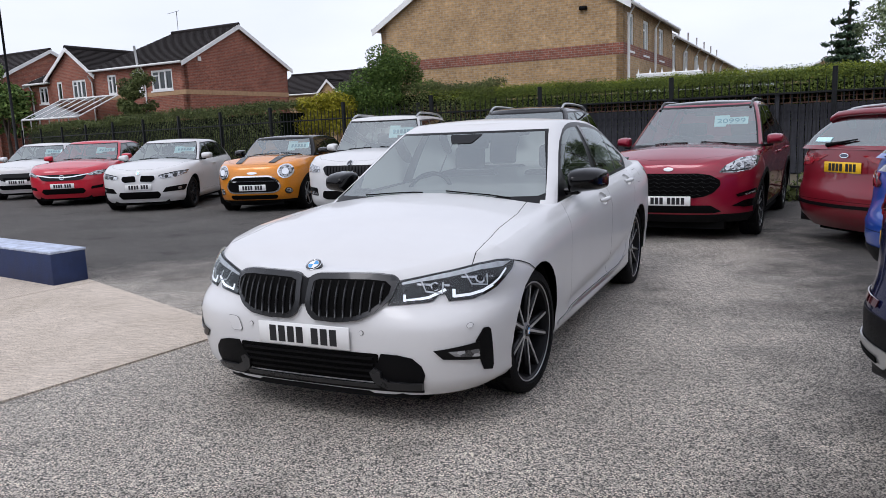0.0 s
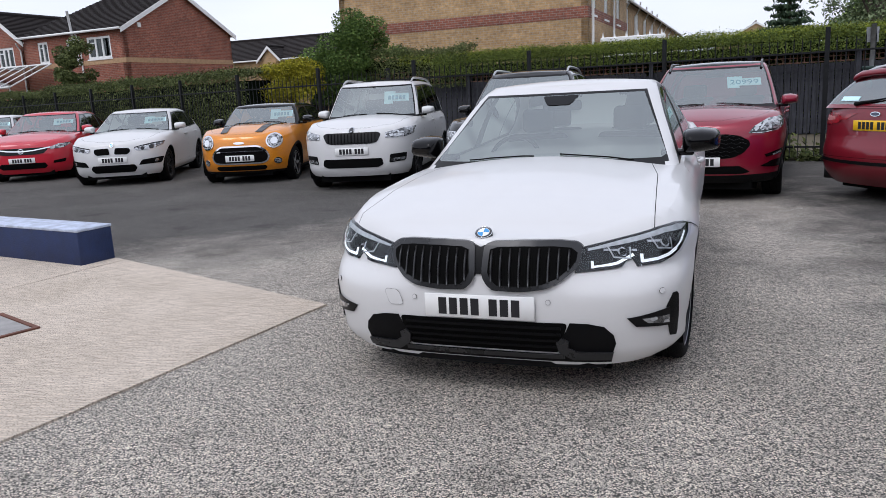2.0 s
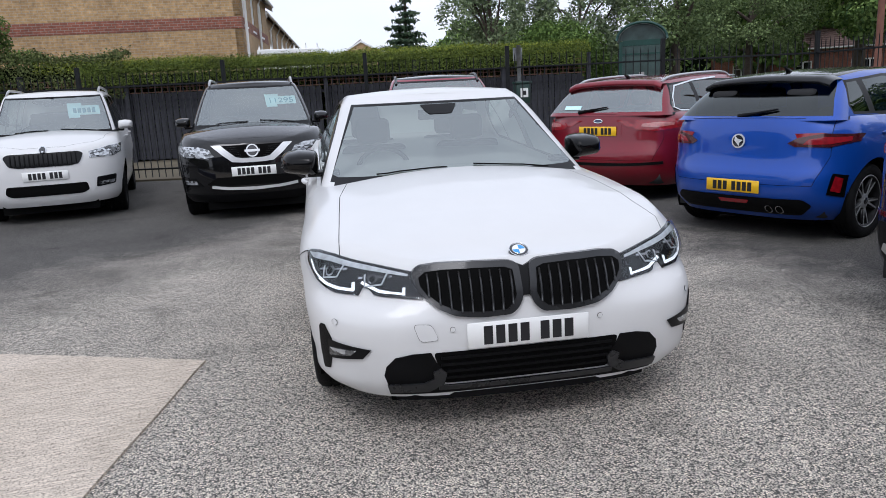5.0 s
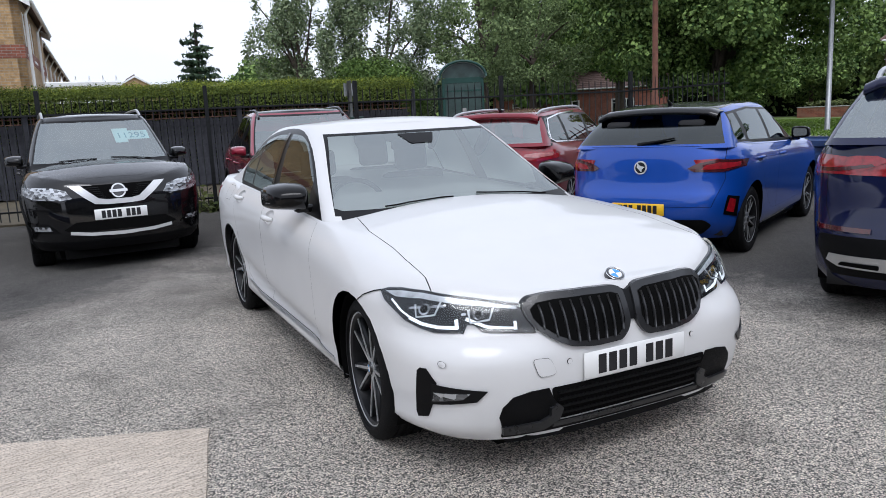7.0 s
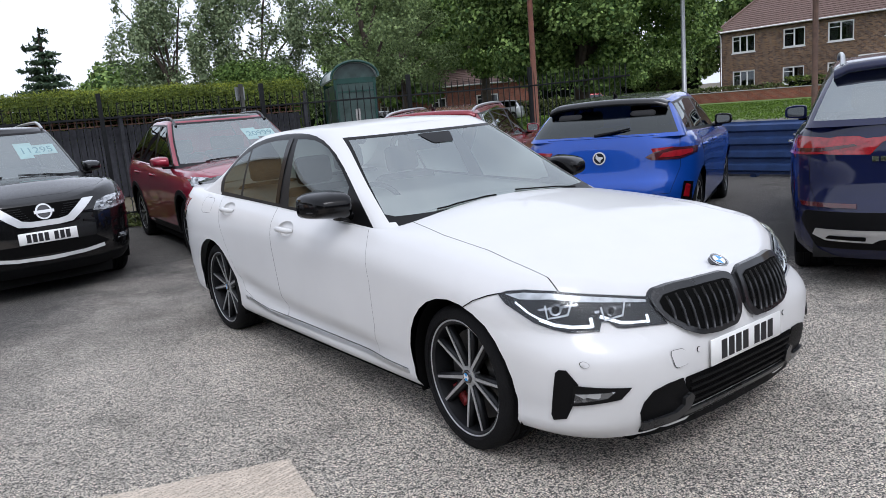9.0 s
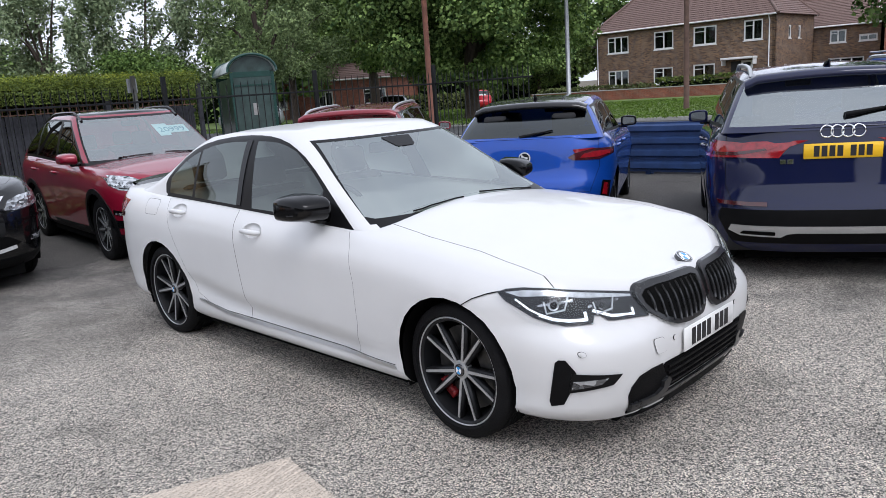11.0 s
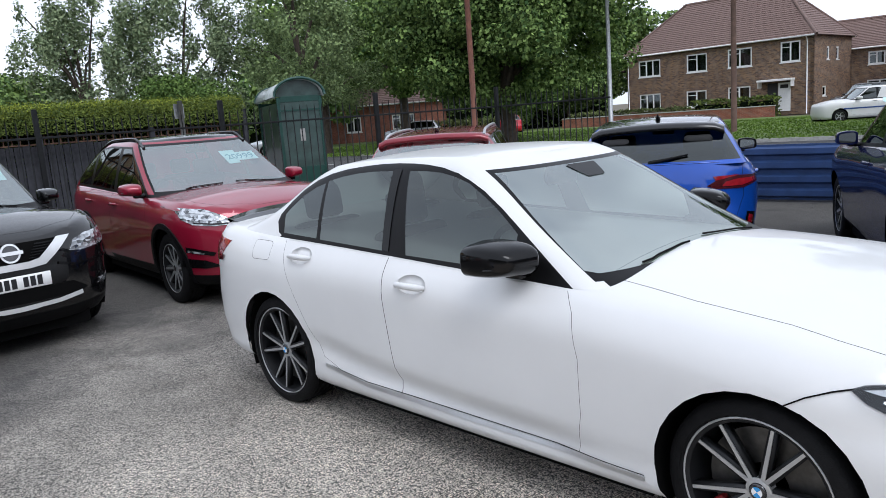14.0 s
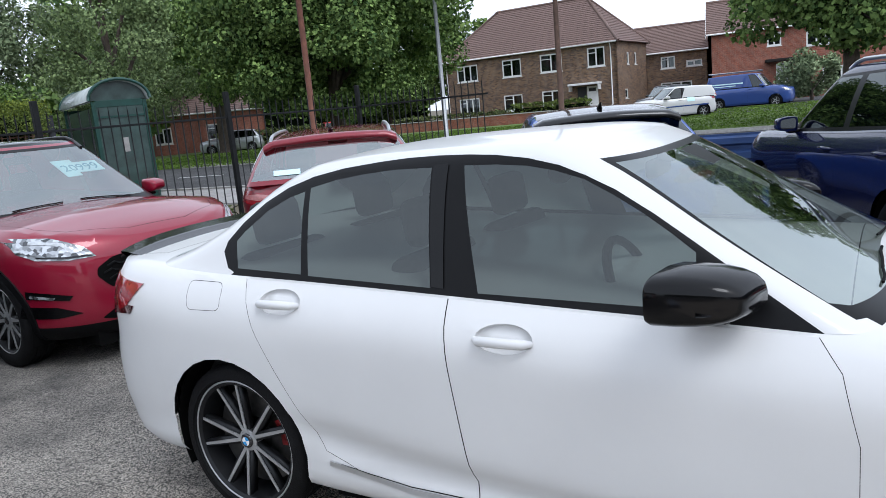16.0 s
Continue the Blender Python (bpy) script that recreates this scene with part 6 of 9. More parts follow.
build_car("crossover_car", NAVYCROSS, (4.39, 4.63), 16, "navy blue crossover with silver roof rails and rear valance", "car", "cars for sale")

# red hatchback beside the first step of the way
RED2 = hatch(M_DRED, 2.55, 0.85, 0.75, 1.78, 1.48, 0.96, 0.92, 0.95, 0.15, -1.50, -1.86, b=(-0.34, -1.14), R=0.32, rr=0.22, tw=0.205, spokes="s5", rise=0.06)
build_car("hatchback_car", RED2, (4.02, 2.22), 10, "dark red hatchback parked beside the navy crossover", "car", "cars for sale")


# ---- surfaces of the place ----
def asphalt_mat(name, chips, tar, worn=None):
    """Old tarmac: stone chips in dark binder, stains, and a worn patch round a point, if given."""
    m, n, l, b = new_mat(name, 0.9, 0, (0.1, 0.1, 0.1), 0, 0.25)
    v = coords(n, l, 1.0)
    vo = n.new("ShaderNodeTexVoronoi")
    vo.inputs["Scale"].default_value = 95.0
    l.new(v, vo.inputs["Vector"])
    r = n.new("ShaderNodeValToRGB")
    r.color_ramp.elements[0].position, r.color_ramp.elements[1].position = 0.25, 0.62
    r.color_ramp.elements[0].color, r.color_ramp.elements[1].color = (1, 1, 1, 1), (0, 0, 0, 1)
    l.new(vo.outputs["Distance"], r.inputs[0])
    hue, _ = noise_ramp(n, l, v, 70.0, [(0.30, tuple(c * 0.55 for c in chips)), (0.5, chips), (0.72, tuple(min(1, c * 1.75) for c in chips))], 2.0)
    coarse, _ = noise_ramp(n, l, v, 22.0, [(0.38, 0.0), (0.58, 1.0)], 4.0, 0.7)
    stone = mix(n, l, "MULTIPLY", 1.0, r.outputs[0], coarse)
    base = mix(n, l, "MIX", stone, tar, hue)
    big, bf = noise_ramp(n, l, v, 0.55, [(0.3, 0.72), (0.7, 1.22)], 6.0, 0.65)
    base = mix(n, l, "MULTIPLY", 1.0, base, big)
    stain, _ = noise_ramp(n, l, v, 1.7, [(0.60, 1.0), (0.74, 0.55)], 3.0, 0.5)
    base = mix(n, l, "MULTIPLY", 0.7, base, stain)
    l.new(base, b.inputs["Base Color"])
    hgt = mix(n, l, "MIX", 0.5, r.outputs[0], coarse)
    bump(n, l, b, hgt, 0.55, 0.006)
    return m


def two_tarmacs():
    """Pale, worn tarmac in the middle of the yard and darker, smoother tarmac round it, with a ragged border."""
    m, n, l, b = new_mat("yard_tarmac", 0.92, 0, (0.1, 0.1, 0.1), 0, 0.25)
    v = coords(n, l, 1.0)
    vo = n.new("ShaderNodeTexVoronoi")
    vo.inputs["Scale"].default_value = 132.0
    l.new(v, vo.inputs["Vector"])
    chip = n.new("ShaderNodeValToRGB")
    chip.color_ramp.elements[0].position, chip.color_ramp.elements[1].position = 0.46, 0.70
    chip.color_ramp.elements[0].color, chip.color_ramp.elements[1].color = (1, 1, 1, 1), (0, 0, 0, 1)
    l.new(vo.outputs["Distance"], chip.inputs[0])
    tone = n.new("ShaderNodeMapRange")
    tone.inputs["To Min"].default_value, tone.inputs["To Max"].default_value = 0.55, 1.28
    sepc = n.new("ShaderNodeSeparateColor")
    l.new(vo.outputs["Color"], sepc.inputs[0])
    l.new(sepc.outputs[0], tone.inputs["Value"])
    coarse, _ = noise_ramp(n, l, v, 30.0, [(0.34, 0.20), (0.54, 1.0)], 6.0, 0.85)
    pale = mix(n, l, "MIX", chip.outputs[0], (0.135, 0.127, 0.115), mix(n, l, "MULTIPLY", 1.0, (0.93, 0.845, 0.73), tone.outputs[0]))
    pale = mix(n, l, "MULTIPLY", 0.80, pale, coarse)
    dark = mix(n, l, "MIX", chip.outputs[0], (0.062, 0.059, 0.056), mix(n, l, "MULTIPLY", 1.0, (0.180, 0.170, 0.156), tone.outputs[0]))
    sep = n.new("ShaderNodeSeparateXYZ")
    l.new(v, sep.inputs[0])
    # along the way from the camera's side to the row of parked cars
    ax = n.new("ShaderNodeMath")
    ax.operation = "MULTIPLY_ADD"
    ax.inputs[1].default_value = -0.5
    l.new(sep.outputs[0], ax.inputs[0])
    l.new(sep.outputs[1], ax.inputs[2])
    wob, _ = noise_ramp(n, l, v, 0.8, [(0.2, 0.0), (0.8, 1.0)], 6.0, 0.7)
    add = n.new("ShaderNodeMath")
    add.operation = "MULTIPLY_ADD"
    add.inputs[1].default_value = 3.0
    l.new(wob, add.inputs[0])
    l.new(ax.outputs[0], add.inputs[2])
    mr = n.new("ShaderNodeMapRange")
    mr.inputs["From Min"].default_value, mr.inputs["From Max"].default_value = 9.7, 12.4
    l.new(add.outputs[0], mr.inputs["Value"])
    # smoother tarmac under the cars along the road side
    mx_ = n.new("ShaderNodeMapRange")
    mx_.inputs["From Min"].default_value, mx_.inputs["From Max"].default_value = 3.1, 4.7
    adx = n.new("ShaderNodeMath")
    adx.operation = "MULTIPLY_ADD"
    adx.inputs[1].default_value = 3.0
    l.new(wob, adx.inputs[0])
    l.new(sep.outputs[0], adx.inputs[2])
    l.new(adx.outputs[0], mx_.inputs["Value"])
    top = n.new("ShaderNodeMath")
    top.operation = "MAXIMUM"
    l.new(mr.outputs[0], top.inputs[0])
    l.new(mx_.outputs[0], top.inputs[1])
    col = mix(n, l, "MIX", top.outputs[0], pale, dark)
    big, _ = noise_ramp(n, l, v, 0.7, [(0.3, 0.78), (0.7, 1.18)], 6.0, 0.66)
    col = mix(n, l, "MULTIPLY", 1.0, col, big)
    stain, _ = noise_ramp(n, l, v, 1.9, [(0.60, 1.0), (0.72, 0.6)], 3.0, 0.5)
    col = mix(n, l, "MULTIPLY", 0.8, col, stain)
    l.new(col, b.inputs["Base Color"])
    bump(n, l, b, mix(n, l, "MULTIPLY", 1.0, chip.outputs[0], coarse), 0.9, 0.008)
    return m


def brushed_concrete():
    """Warm pale concrete with a brushed, pitted face."""
    m, n, l, b = new_mat("brushed_concrete", 0.93, 0, (0.4, 0.34, 0.28), 0, 0.2)
    v = coords(n, l, 1.0)
    mp = n.new("ShaderNodeMapping")
    mp.inputs["Rotation"].default_value = (0, 0, radians(31))
    mp.inputs["Scale"].default_value = (9.0, 95.0, 9.0)
    l.new(v, mp.inputs[0])
    streak, sf = noise_ramp(n, l, mp.outputs[0], 1.0, [(0.34, 0.55), (0.62, 1.15)], 4.0, 0.65)
    pit, pf = noise_ramp(n, l, v, 85.0, [(0.36, 0.34), (0.50, 1.08)], 4.0, 0.75)
    big, _ = noise_ramp(n, l, v, 0.9, [(0.3, (0.52, 0.445, 0.36)), (0.7, (0.69, 0.60, 0.505))], 6.0, 0.65)
    col = mix(n, l, "MULTIPLY", 1.0, mix(n, l, "MULTIPLY", 0.8, big, streak), pit)
    l.new(col, b.inputs["Base Color"])
    bump(n, l, b, mix(n, l, "MIX", 0.5, streak, pit), 0.7, 0.006)
    return m


def brick_mat(name, c1, c2, mortar, bw=0.225, bh=0.075):
    m, n, l, b = new_mat(name, 0.85)
    co = n.new("ShaderNodeTexCoord")
    sep = n.new("ShaderNodeSeparateXYZ")
    l.new(co.outputs["Object"], sep.inputs[0])
    ad = n.new("ShaderNodeMath")
    l.new(sep.outputs[0], ad.inputs[0])
    l.new(sep.outputs[1], ad.inputs[1])
    cm = n.new("ShaderNodeCombineXYZ")
    l.new(ad.outputs[0], cm.inputs[0])
    l.new(sep.outputs[2], cm.inputs[1])
    br = n.new("ShaderNodeTexBrick")
    br.inputs["Scale"].default_value = 1.0
    br.inputs["Brick Width"].default_value, br.inputs["Row Height"].default_value = bw, bh
    br.inputs["Mortar Size"].default_value = 0.008
    br.inputs["Color1"].default_value, br.inputs["Color2"].default_value, br.inputs["Mortar"].default_value = (*c1, 1), (*c2, 1), (*mortar, 1)
    l.new(cm.outputs[0], br.inputs["Vector"])
    v, _ = noise_ramp(n, l, co.outputs["Object"], 1.3, [(0.3, 0.8), (0.7, 1.18)], 6.0)
    w, _ = noise_ramp(n, l, co.outputs["Object"], 9.0, [(0.3, 0.75), (0.7, 1.25)], 3.0)
    l.new(mix(n, l, "MULTIPLY", 1.0, mix(n, l, "MULTIPLY", 1.0, br.outputs["Color"], v), w), b.inputs["Base Color"])
    bump(n, l, b, br.outputs["Fac"], -0.5, 0.01)
    return m


def leaf_mat(name, dark, light, rough=0.66):
    m, n, l, b = new_mat(name, rough, 0, dark, 0, 0.15)
    g = n.new("ShaderNodeNewGeometry")
    r = n.new("ShaderNodeValToRGB")
    r.color_ramp.elements[0].color, r.color_ramp.elements[1].color = (*dark, 1), (*light, 1)
    l.new(g.outputs["Random Per Island"], r.inputs[0])
    v, _ = noise_ramp(n, l, coords(n, l, 1.0), 0.7, [(0.3, 0.65), (0.7, 1.25)], 4.0)
    l.new(mix(n, l, "MULTIPLY", 1.0, r.outputs[0], v), b.inputs["Base Color"])
    b.inputs["Subsurface Weight"].default_value = 0.0
    return m


M_YARD = two_tarmacs()
M_ROAD = asphalt_mat("road_tarmac", (0.13, 0.13, 0.13), (0.06, 0.06, 0.062))
M_SLAB = brushed_concrete()
M_KERB = plain("concrete_kerb", (0.40, 0.39, 0.37), 0.9, 0, 0.2, 10, 0, 0.3, 80)
M_PAVE = plain("paving", (0.30, 0.29, 0.28), 0.9, 0, 0.25, 5, 0, 0.3, 60)
M_NAVYWALL = plain("navy_painted_masonry", (0.009, 0.022, 0.080), 0.5, 0, 0.25, 6, 0, 0.3, 60)
M_NAVYTOP = plain("pale_blue_top", (0.44, 0.49, 0.60), 0.6, 0, 0.3, 9, 0, 0.3, 60)
M_BARRIER = plain("blue_painted_steel", (0.022, 0.05, 0.14), 0.45, 0.1, 0.25, 5, 0, 0.1, 60)
M_STEELBLK = plain("black_painted_steel", (0.010, 0.011, 0.012), 0.5, 0.0, 0.3, 20, spec=0.2)
M_TIMBER = plain("dark_stained_timber", (0.042, 0.043, 0.050), 0.85, 0, 0.45, 5, 0, 0.5, 60, spec=0.12)
M_TRELLIS = plain("brown_trellis_timber", (0.14, 0.075, 0.05), 0.85, 0, 0.4, 8)
M_GALV = plain("galvanised_steel", (0.31, 0.32, 0.33), 0.45, 0.7, 0.2, 15)
M_SHELTER = plain("dark_green_steel", (0.007, 0.046, 0.036), 0.4, 0.1, 0.2, 6)
M_SHELTERGLASS = plain("scratched_panel", (0.036, 0.062, 0.056), 0.3, 0, 0.45, 3, 0.3)
# the sky's reflection in the clear shelter roof, put into a pale colour
M_SHELTERROOF = plain("sky_pale_roof_sheet", (0.40, 0.44, 0.43), 0.25, 0, 0.2, 4)
M_BINGREEN = plain("black_green_plastic", (0.012, 0.035, 0.028), 0.5, 0, 0.2, 8)
M_WHITEPL = plain("white_upvc", (0.78, 0.78, 0.76), 0.35, 0, 0.06, 4)
M_CURTAIN = plain("net_curtain", (0.55, 0.54, 0.52), 0.9, 0, 0.25, 14)
# dark colour that stands in for the shade of unlit rooms
M_ROOMDARK = plain("unlit_room_shade", (0.03, 0.03, 0.032), 0.9, 0, 0.3, 3)
M_BUFF = brick_mat("buff_brick", (0.44, 0.28, 0.13), (0.34, 0.21, 0.095), (0.36, 0.30, 0.22))
M_REDBAND = brick_mat("red_band_brick", (0.26, 0.085, 0.05), (0.20, 0.065, 0.04), (0.25, 0.2, 0.17))
M_REDBRICK = brick_mat("red_brick", (0.30, 0.095, 0.055), (0.21, 0.062, 0.038), (0.27, 0.18, 0.14))
M_BROWNBRICK = brick_mat("brown_brick", (0.245, 0.145, 0.075), (0.075, 0.045, 0.034), (0.21, 0.17, 0.14))
M_BUFFBAND = plain("buff_band", (0.42, 0.27, 0.15), 0.85, 0, 0.2, 8)
M_TILEDARK = plain("dark_concrete_tile", (0.026, 0.022, 0.021), 0.8, 0, 0.35, 9, 0, 0.3, 40, spec=0.15)
M_TILEBROWN = plain("brown_concrete_tile", (0.155, 0.10, 0.085), 0.8, 0, 0.3, 9, 0, 0.3, 40)
M_GRASS = leaf_mat("grass_blade", (0.06, 0.12, 0.015), (0.14, 0.22, 0.03))
M_LAWN = plain("lawn_soil", (0.085, 0.13, 0.022), 0.95, 0, 0.35, 3, 0, 0.5, 90)
M_EARTH = plain("earth", (0.105, 0.088, 0.058), 0.95, 0, 0.35, 0.6, 0, 0.4, 20)
M_HEDGE = leaf_mat("hedge_leaf", (0.040, 0.068, 0.015), (0.150, 0.190, 0.036))
M_HEDGETIP = leaf_mat("pale_hedge_leaf", (0.10, 0.14, 0.016), (0.30, 0.34, 0.045))
M_IVY = leaf_mat("ivy_leaf", (0.034, 0.052, 0.016), (0.155, 0.180, 0.062))
M_YELLOW = leaf_mat("golden_leaf", (0.17, 0.17, 0.012), (0.45, 0.40, 0.03))
M_BUSH = leaf_mat("bush_leaf", (0.04, 0.08, 0.018), (0.13, 0.20, 0.045))
M_SYC = leaf_mat("broad_leaf", (0.028, 0.066, 0.018), (0.225, 0.325, 0.092))
M_DARKLEAF = leaf_mat("small_dark_leaf", (0.066, 0.105, 0.042), (0.270, 0.355, 0.145))
M_WILLOW = leaf_mat("grey_green_leaf", (0.075, 0.112, 0.055), (0.28, 0.345, 0.185))
M_PINE = leaf_mat("pine_needle", (0.016, 0.036, 0.020), (0.062, 0.095, 0.050))
M_BARK = plain("bark", (0.06, 0.045, 0.034), 0.95, 0, 0.4, 6, 0, 0.8, 25)
M_WOODPOLE = plain("weathered_pole", (0.10, 0.06, 0.045), 0.9, 0, 0.35, 4, 0, 0.4, 50)
M_RUST = plain("rusty_brown_paint", (0.14, 0.055, 0.035), 0.8, 0, 0.35, 4)
# near-black colour for filler boxes that stand in for shade among leaves
M_INNER = plain("hedge_shade", (0.004, 0.007, 0.003), 0.95, spec=0.05)


def setting(name, bm, mat, label, category, smooth=False, kind="structure"):
    return tagged(link_mesh(name, bm, mat, None, smooth), label, category, "", kind)


# ground, yard, road
gb = bmesh.new()
gb.faces.new([gb.verts.new((x, y, -0.06)) for x, y in ((-1500, -1500), (1500, -1500), (1500, 1500), (-1500, 1500))])
setting("ground", gb, M_EARTH, "green and brown open ground", "ground")
YARD = [(-45, -30), (6.2, -30), (8.0, 2.0), (8.75, 10.0), (9.5, 12.6), (4.1, 14.35), (-0.76, 16.0), (-8.28, 19.2), (-26, 29.5), (-45, 42)]
setting("yard_tarmac", poly_bm(YARD, -0.3, 0.0), M_YARD, "grey worn tarmac of the car yard", "tarmac")
setting("road", poly_bm([(12.2, -60), (23.0, -60), (23.0, 5), (23.9, 14), (25.2, 30), (40, 90), (27, 92), (14.5, 32), (12.8, 12), (12.2, 0)], -0.3, -0.02), M_ROAD, "dark tarmac road beyond the railings", "road")
setting("pavement", poly_bm([(8.0, -60), (12.05, -60), (12.05, 0), (12.65, 12), (14.35, 32), (20, 60), (10, 60), (10.4, 20.5), (9.6, 12.6), (8.85, 10), (8.1, 2), (6.3, -30)], -0.3, 0.06), M_PAVE, "grey roadside pavement", "pavement")
setting("verge", poly_bm([(-26, 29.7), (-8.28, 19.25), (-0.76, 16.05), (4.1, 14.4), (9.55, 12.65), (10.35, 20.5), (9, 21), (-4, 22.5), (-30, 36)], -0.3, 0.03), M_EARTH, "weedy earth strip behind the railings", "verge")
setting("grass_verge", poly_bm([(23.2, -60), (34, -60), (35, 8), (36.5, 10.5), (47, 12.5), (50, 24), (56, 60), (41, 92), (25.4, 30), (24.1, 14), (23.2, 5)], -0.3, 0.09), M_LAWN, "mown green grass verge across the road", "grass")
setting("far_road", poly_bm([(35.2, -60), (70, -60), (70, 9), (50, 12.2), (36.6, 10.2), (35.2, 8)], -0.3, 0.07), M_ROAD, "grey side road with parked vans", "road")
kb = bmesh.new()
for a, c in (((23.0, -60), (23.0, 5)), ((23.0, 5), (23.9, 14)), ((23.9, 14), (25.2, 30)), ((12.2, -60), (12.2, 0)), ((12.2, 0), (12.8, 12)), ((12.8, 12), (14.5, 32))):
    d = (Vector(c) - Vector(a))
    add_box(kb, (0, -0.07, -0.1), (d.length, 0.07, 0.10), pose(a[0], a[1], 0, 0, 0, math.degrees(math.atan2(d.y, d.x))))
setting("kerb", kb, M_KERB, "pale concrete road kerb", "kerb")
# dashed line
lm = bmesh.new()
for i in range(16):
    t = i / 16
    y = -20 + 3.6 * i
    x = 17.6 + 0.05 * max(0, y) + 0.001 * max(0, y) ** 2
    add_box(lm, (x - 0.06, y, -0.02), (x + 0.06, y + 2.0, -0.014))
setting("road_line", lm, M_WHITEPL, "worn white dashes on the road", "road marking")

# concrete apron: pieces with open joints
A0, AU, AV = Vector((-1.67, 5.84)), Vector((-0.345, -0.939)), Vector((-0.855, 0.519))


def apron(u, v):
    p = A0 + AU * u + AV * v
    return (p.x, p.y)


slab = new("concrete_apron")
tagged(slab, "pale exposed-aggregate concrete apron flush with the tarmac", "concrete apron", "", "structure")
for nm, u0, u1, v0, v1 in (("slab", 0, 3.9, 0, 2.95), ("slab", 3.915, 9, 0, 2.95), ("slab", 0, 3.9, 2.965, 8), ("slab", 3.915, 9, 2.965, 8)):
    n = 22
    edge = []
    for (ua, va), (ub, vb) in (((u0, v0), (u1, v0)), ((u1, v0), (u1, v1)), ((u1, v1), (u0, v1)), ((u0, v1), (u0, v0))):
        for i in range(n):
            t = i / n
            jag = 0.012 * (noise.noise(Vector((ua * 3 + t * 19, va * 5 + t * 11, 2.0))))
            edge.append(apron(ua + (ub - ua) * t + jag, va + (vb - va) * t + jag))
    part(nm, poly_bm(edge, -0.1, 0.012), M_SLAB, slab, "", False)
# drain cover
dc = new("drain_cover")
tagged(dc, "rusty steel drain cover set in the concrete apron", "drain cover")
q = apron(1.7, 1.9)
dc.matrix_basis = pose(q[0], q[1], 0.012, 0, 0, 150)
fr = bmesh.new()
for lo, hi in (((-0.32, -0.24, 0), (0.32, -0.21, 0.012)), ((-0.32, 0.21, 0), (0.32, 0.24, 0.012)), ((-0.32, -0.21, 0), (-0.29, 0.21, 0.012)), ((0.29, -0.21, 0), (0.32, 0.21, 0.012))):
    add_box(fr, lo, hi)
part("frame", fr, M_RUST, dc, "", False)
part("lid", box_bm((-0.285, -0.205, 0), (0.285, 0.205, 0.007), 0.002), M_PAVE, dc, "", False)

# low navy wall
wl_ = new("low_wall")
tagged(wl_, "low navy-painted masonry wall with a pale worn top", "low wall")
wl_.matrix_basis = pose(-4.37, 7.45, 0, 0, 0, 159.5)
part("wall_body", box_bm((0, -0.02, 0), (5.5, 0.34, 0.325), 0.008, 2), M_NAVYWALL, wl_)
part("coping", box_bm((-0.006, -0.026, 0.325), (5.5, 0.346, 0.35), 0.006, 2), M_NAVYTOP, wl_, "weathered pale blue top")


# ---- leaves ----
def leaf_mesh(name, pts, nrm, size, mat, aspect=1.6, seed=3, spread=0.9):
    """Many small leaves, two triangles each, folded along the middle, as one mesh."""
    rng = np.random.default_rng(seed)
    n = len(pts)
    d = nrm + rng.normal(0, spread, (n, 3))
    d /= np.linalg.norm(d, axis=1, keepdims=True) + 1e-9
    r = rng.normal(0, 1, (n, 3))
    a = np.cross(d, r)
    a /= np.linalg.norm(a, axis=1, keepdims=True) + 1e-9
    b = np.cross(d, a)
    s = size * rng.uniform(0.55, 1.35, (n, 1))
    v = np.stack([pts - a * s * aspect / 2, pts + b * s * 0.5 + d * s * 0.12, pts + a * s * aspect / 2, pts - b * s * 0.5 + d * s * 0.12], 1).reshape(-1, 3)
    me = bpy.data.meshes.new(name)
    me.from_pydata([], [], [])
    me.vertices.add(n * 4)
    me.vertices.foreach_set("co", v.astype(np.float32).ravel())
    me.loops.add(n * 4)
    me.loops.foreach_set("vertex_index", np.arange(n * 4, dtype=np.int32))
    me.polygons.add(n)
    me.polygons.foreach_set("loop_start", np.arange(0, n * 4, 4, dtype=np.int32))
    me.update(calc_edges=True)
    me.validate()
    me.materials.append(mat)
    return me


def blob_points(blobs, n, rng, depth=0.25):
    """Points near the skins of many ellipsoids: centre, radii."""
    vol = np.array([r[0] * r[1] + r[1] * r[2] for _, r in blobs])
    pick = rng.choice(len(blobs), n, p=vol / vol.sum())
    c = np.array([b[0] for b in blobs])[pick]
    r = np.array([b[1] for b in blobs])[pick]
    d = rng.normal(0, 1, (n, 3))
    d /= np.linalg.norm(d, axis=1, keepdims=True)
    k = 1 - np.abs(rng.normal(0, depth, (n, 1)))
    return c + d * r * k, d


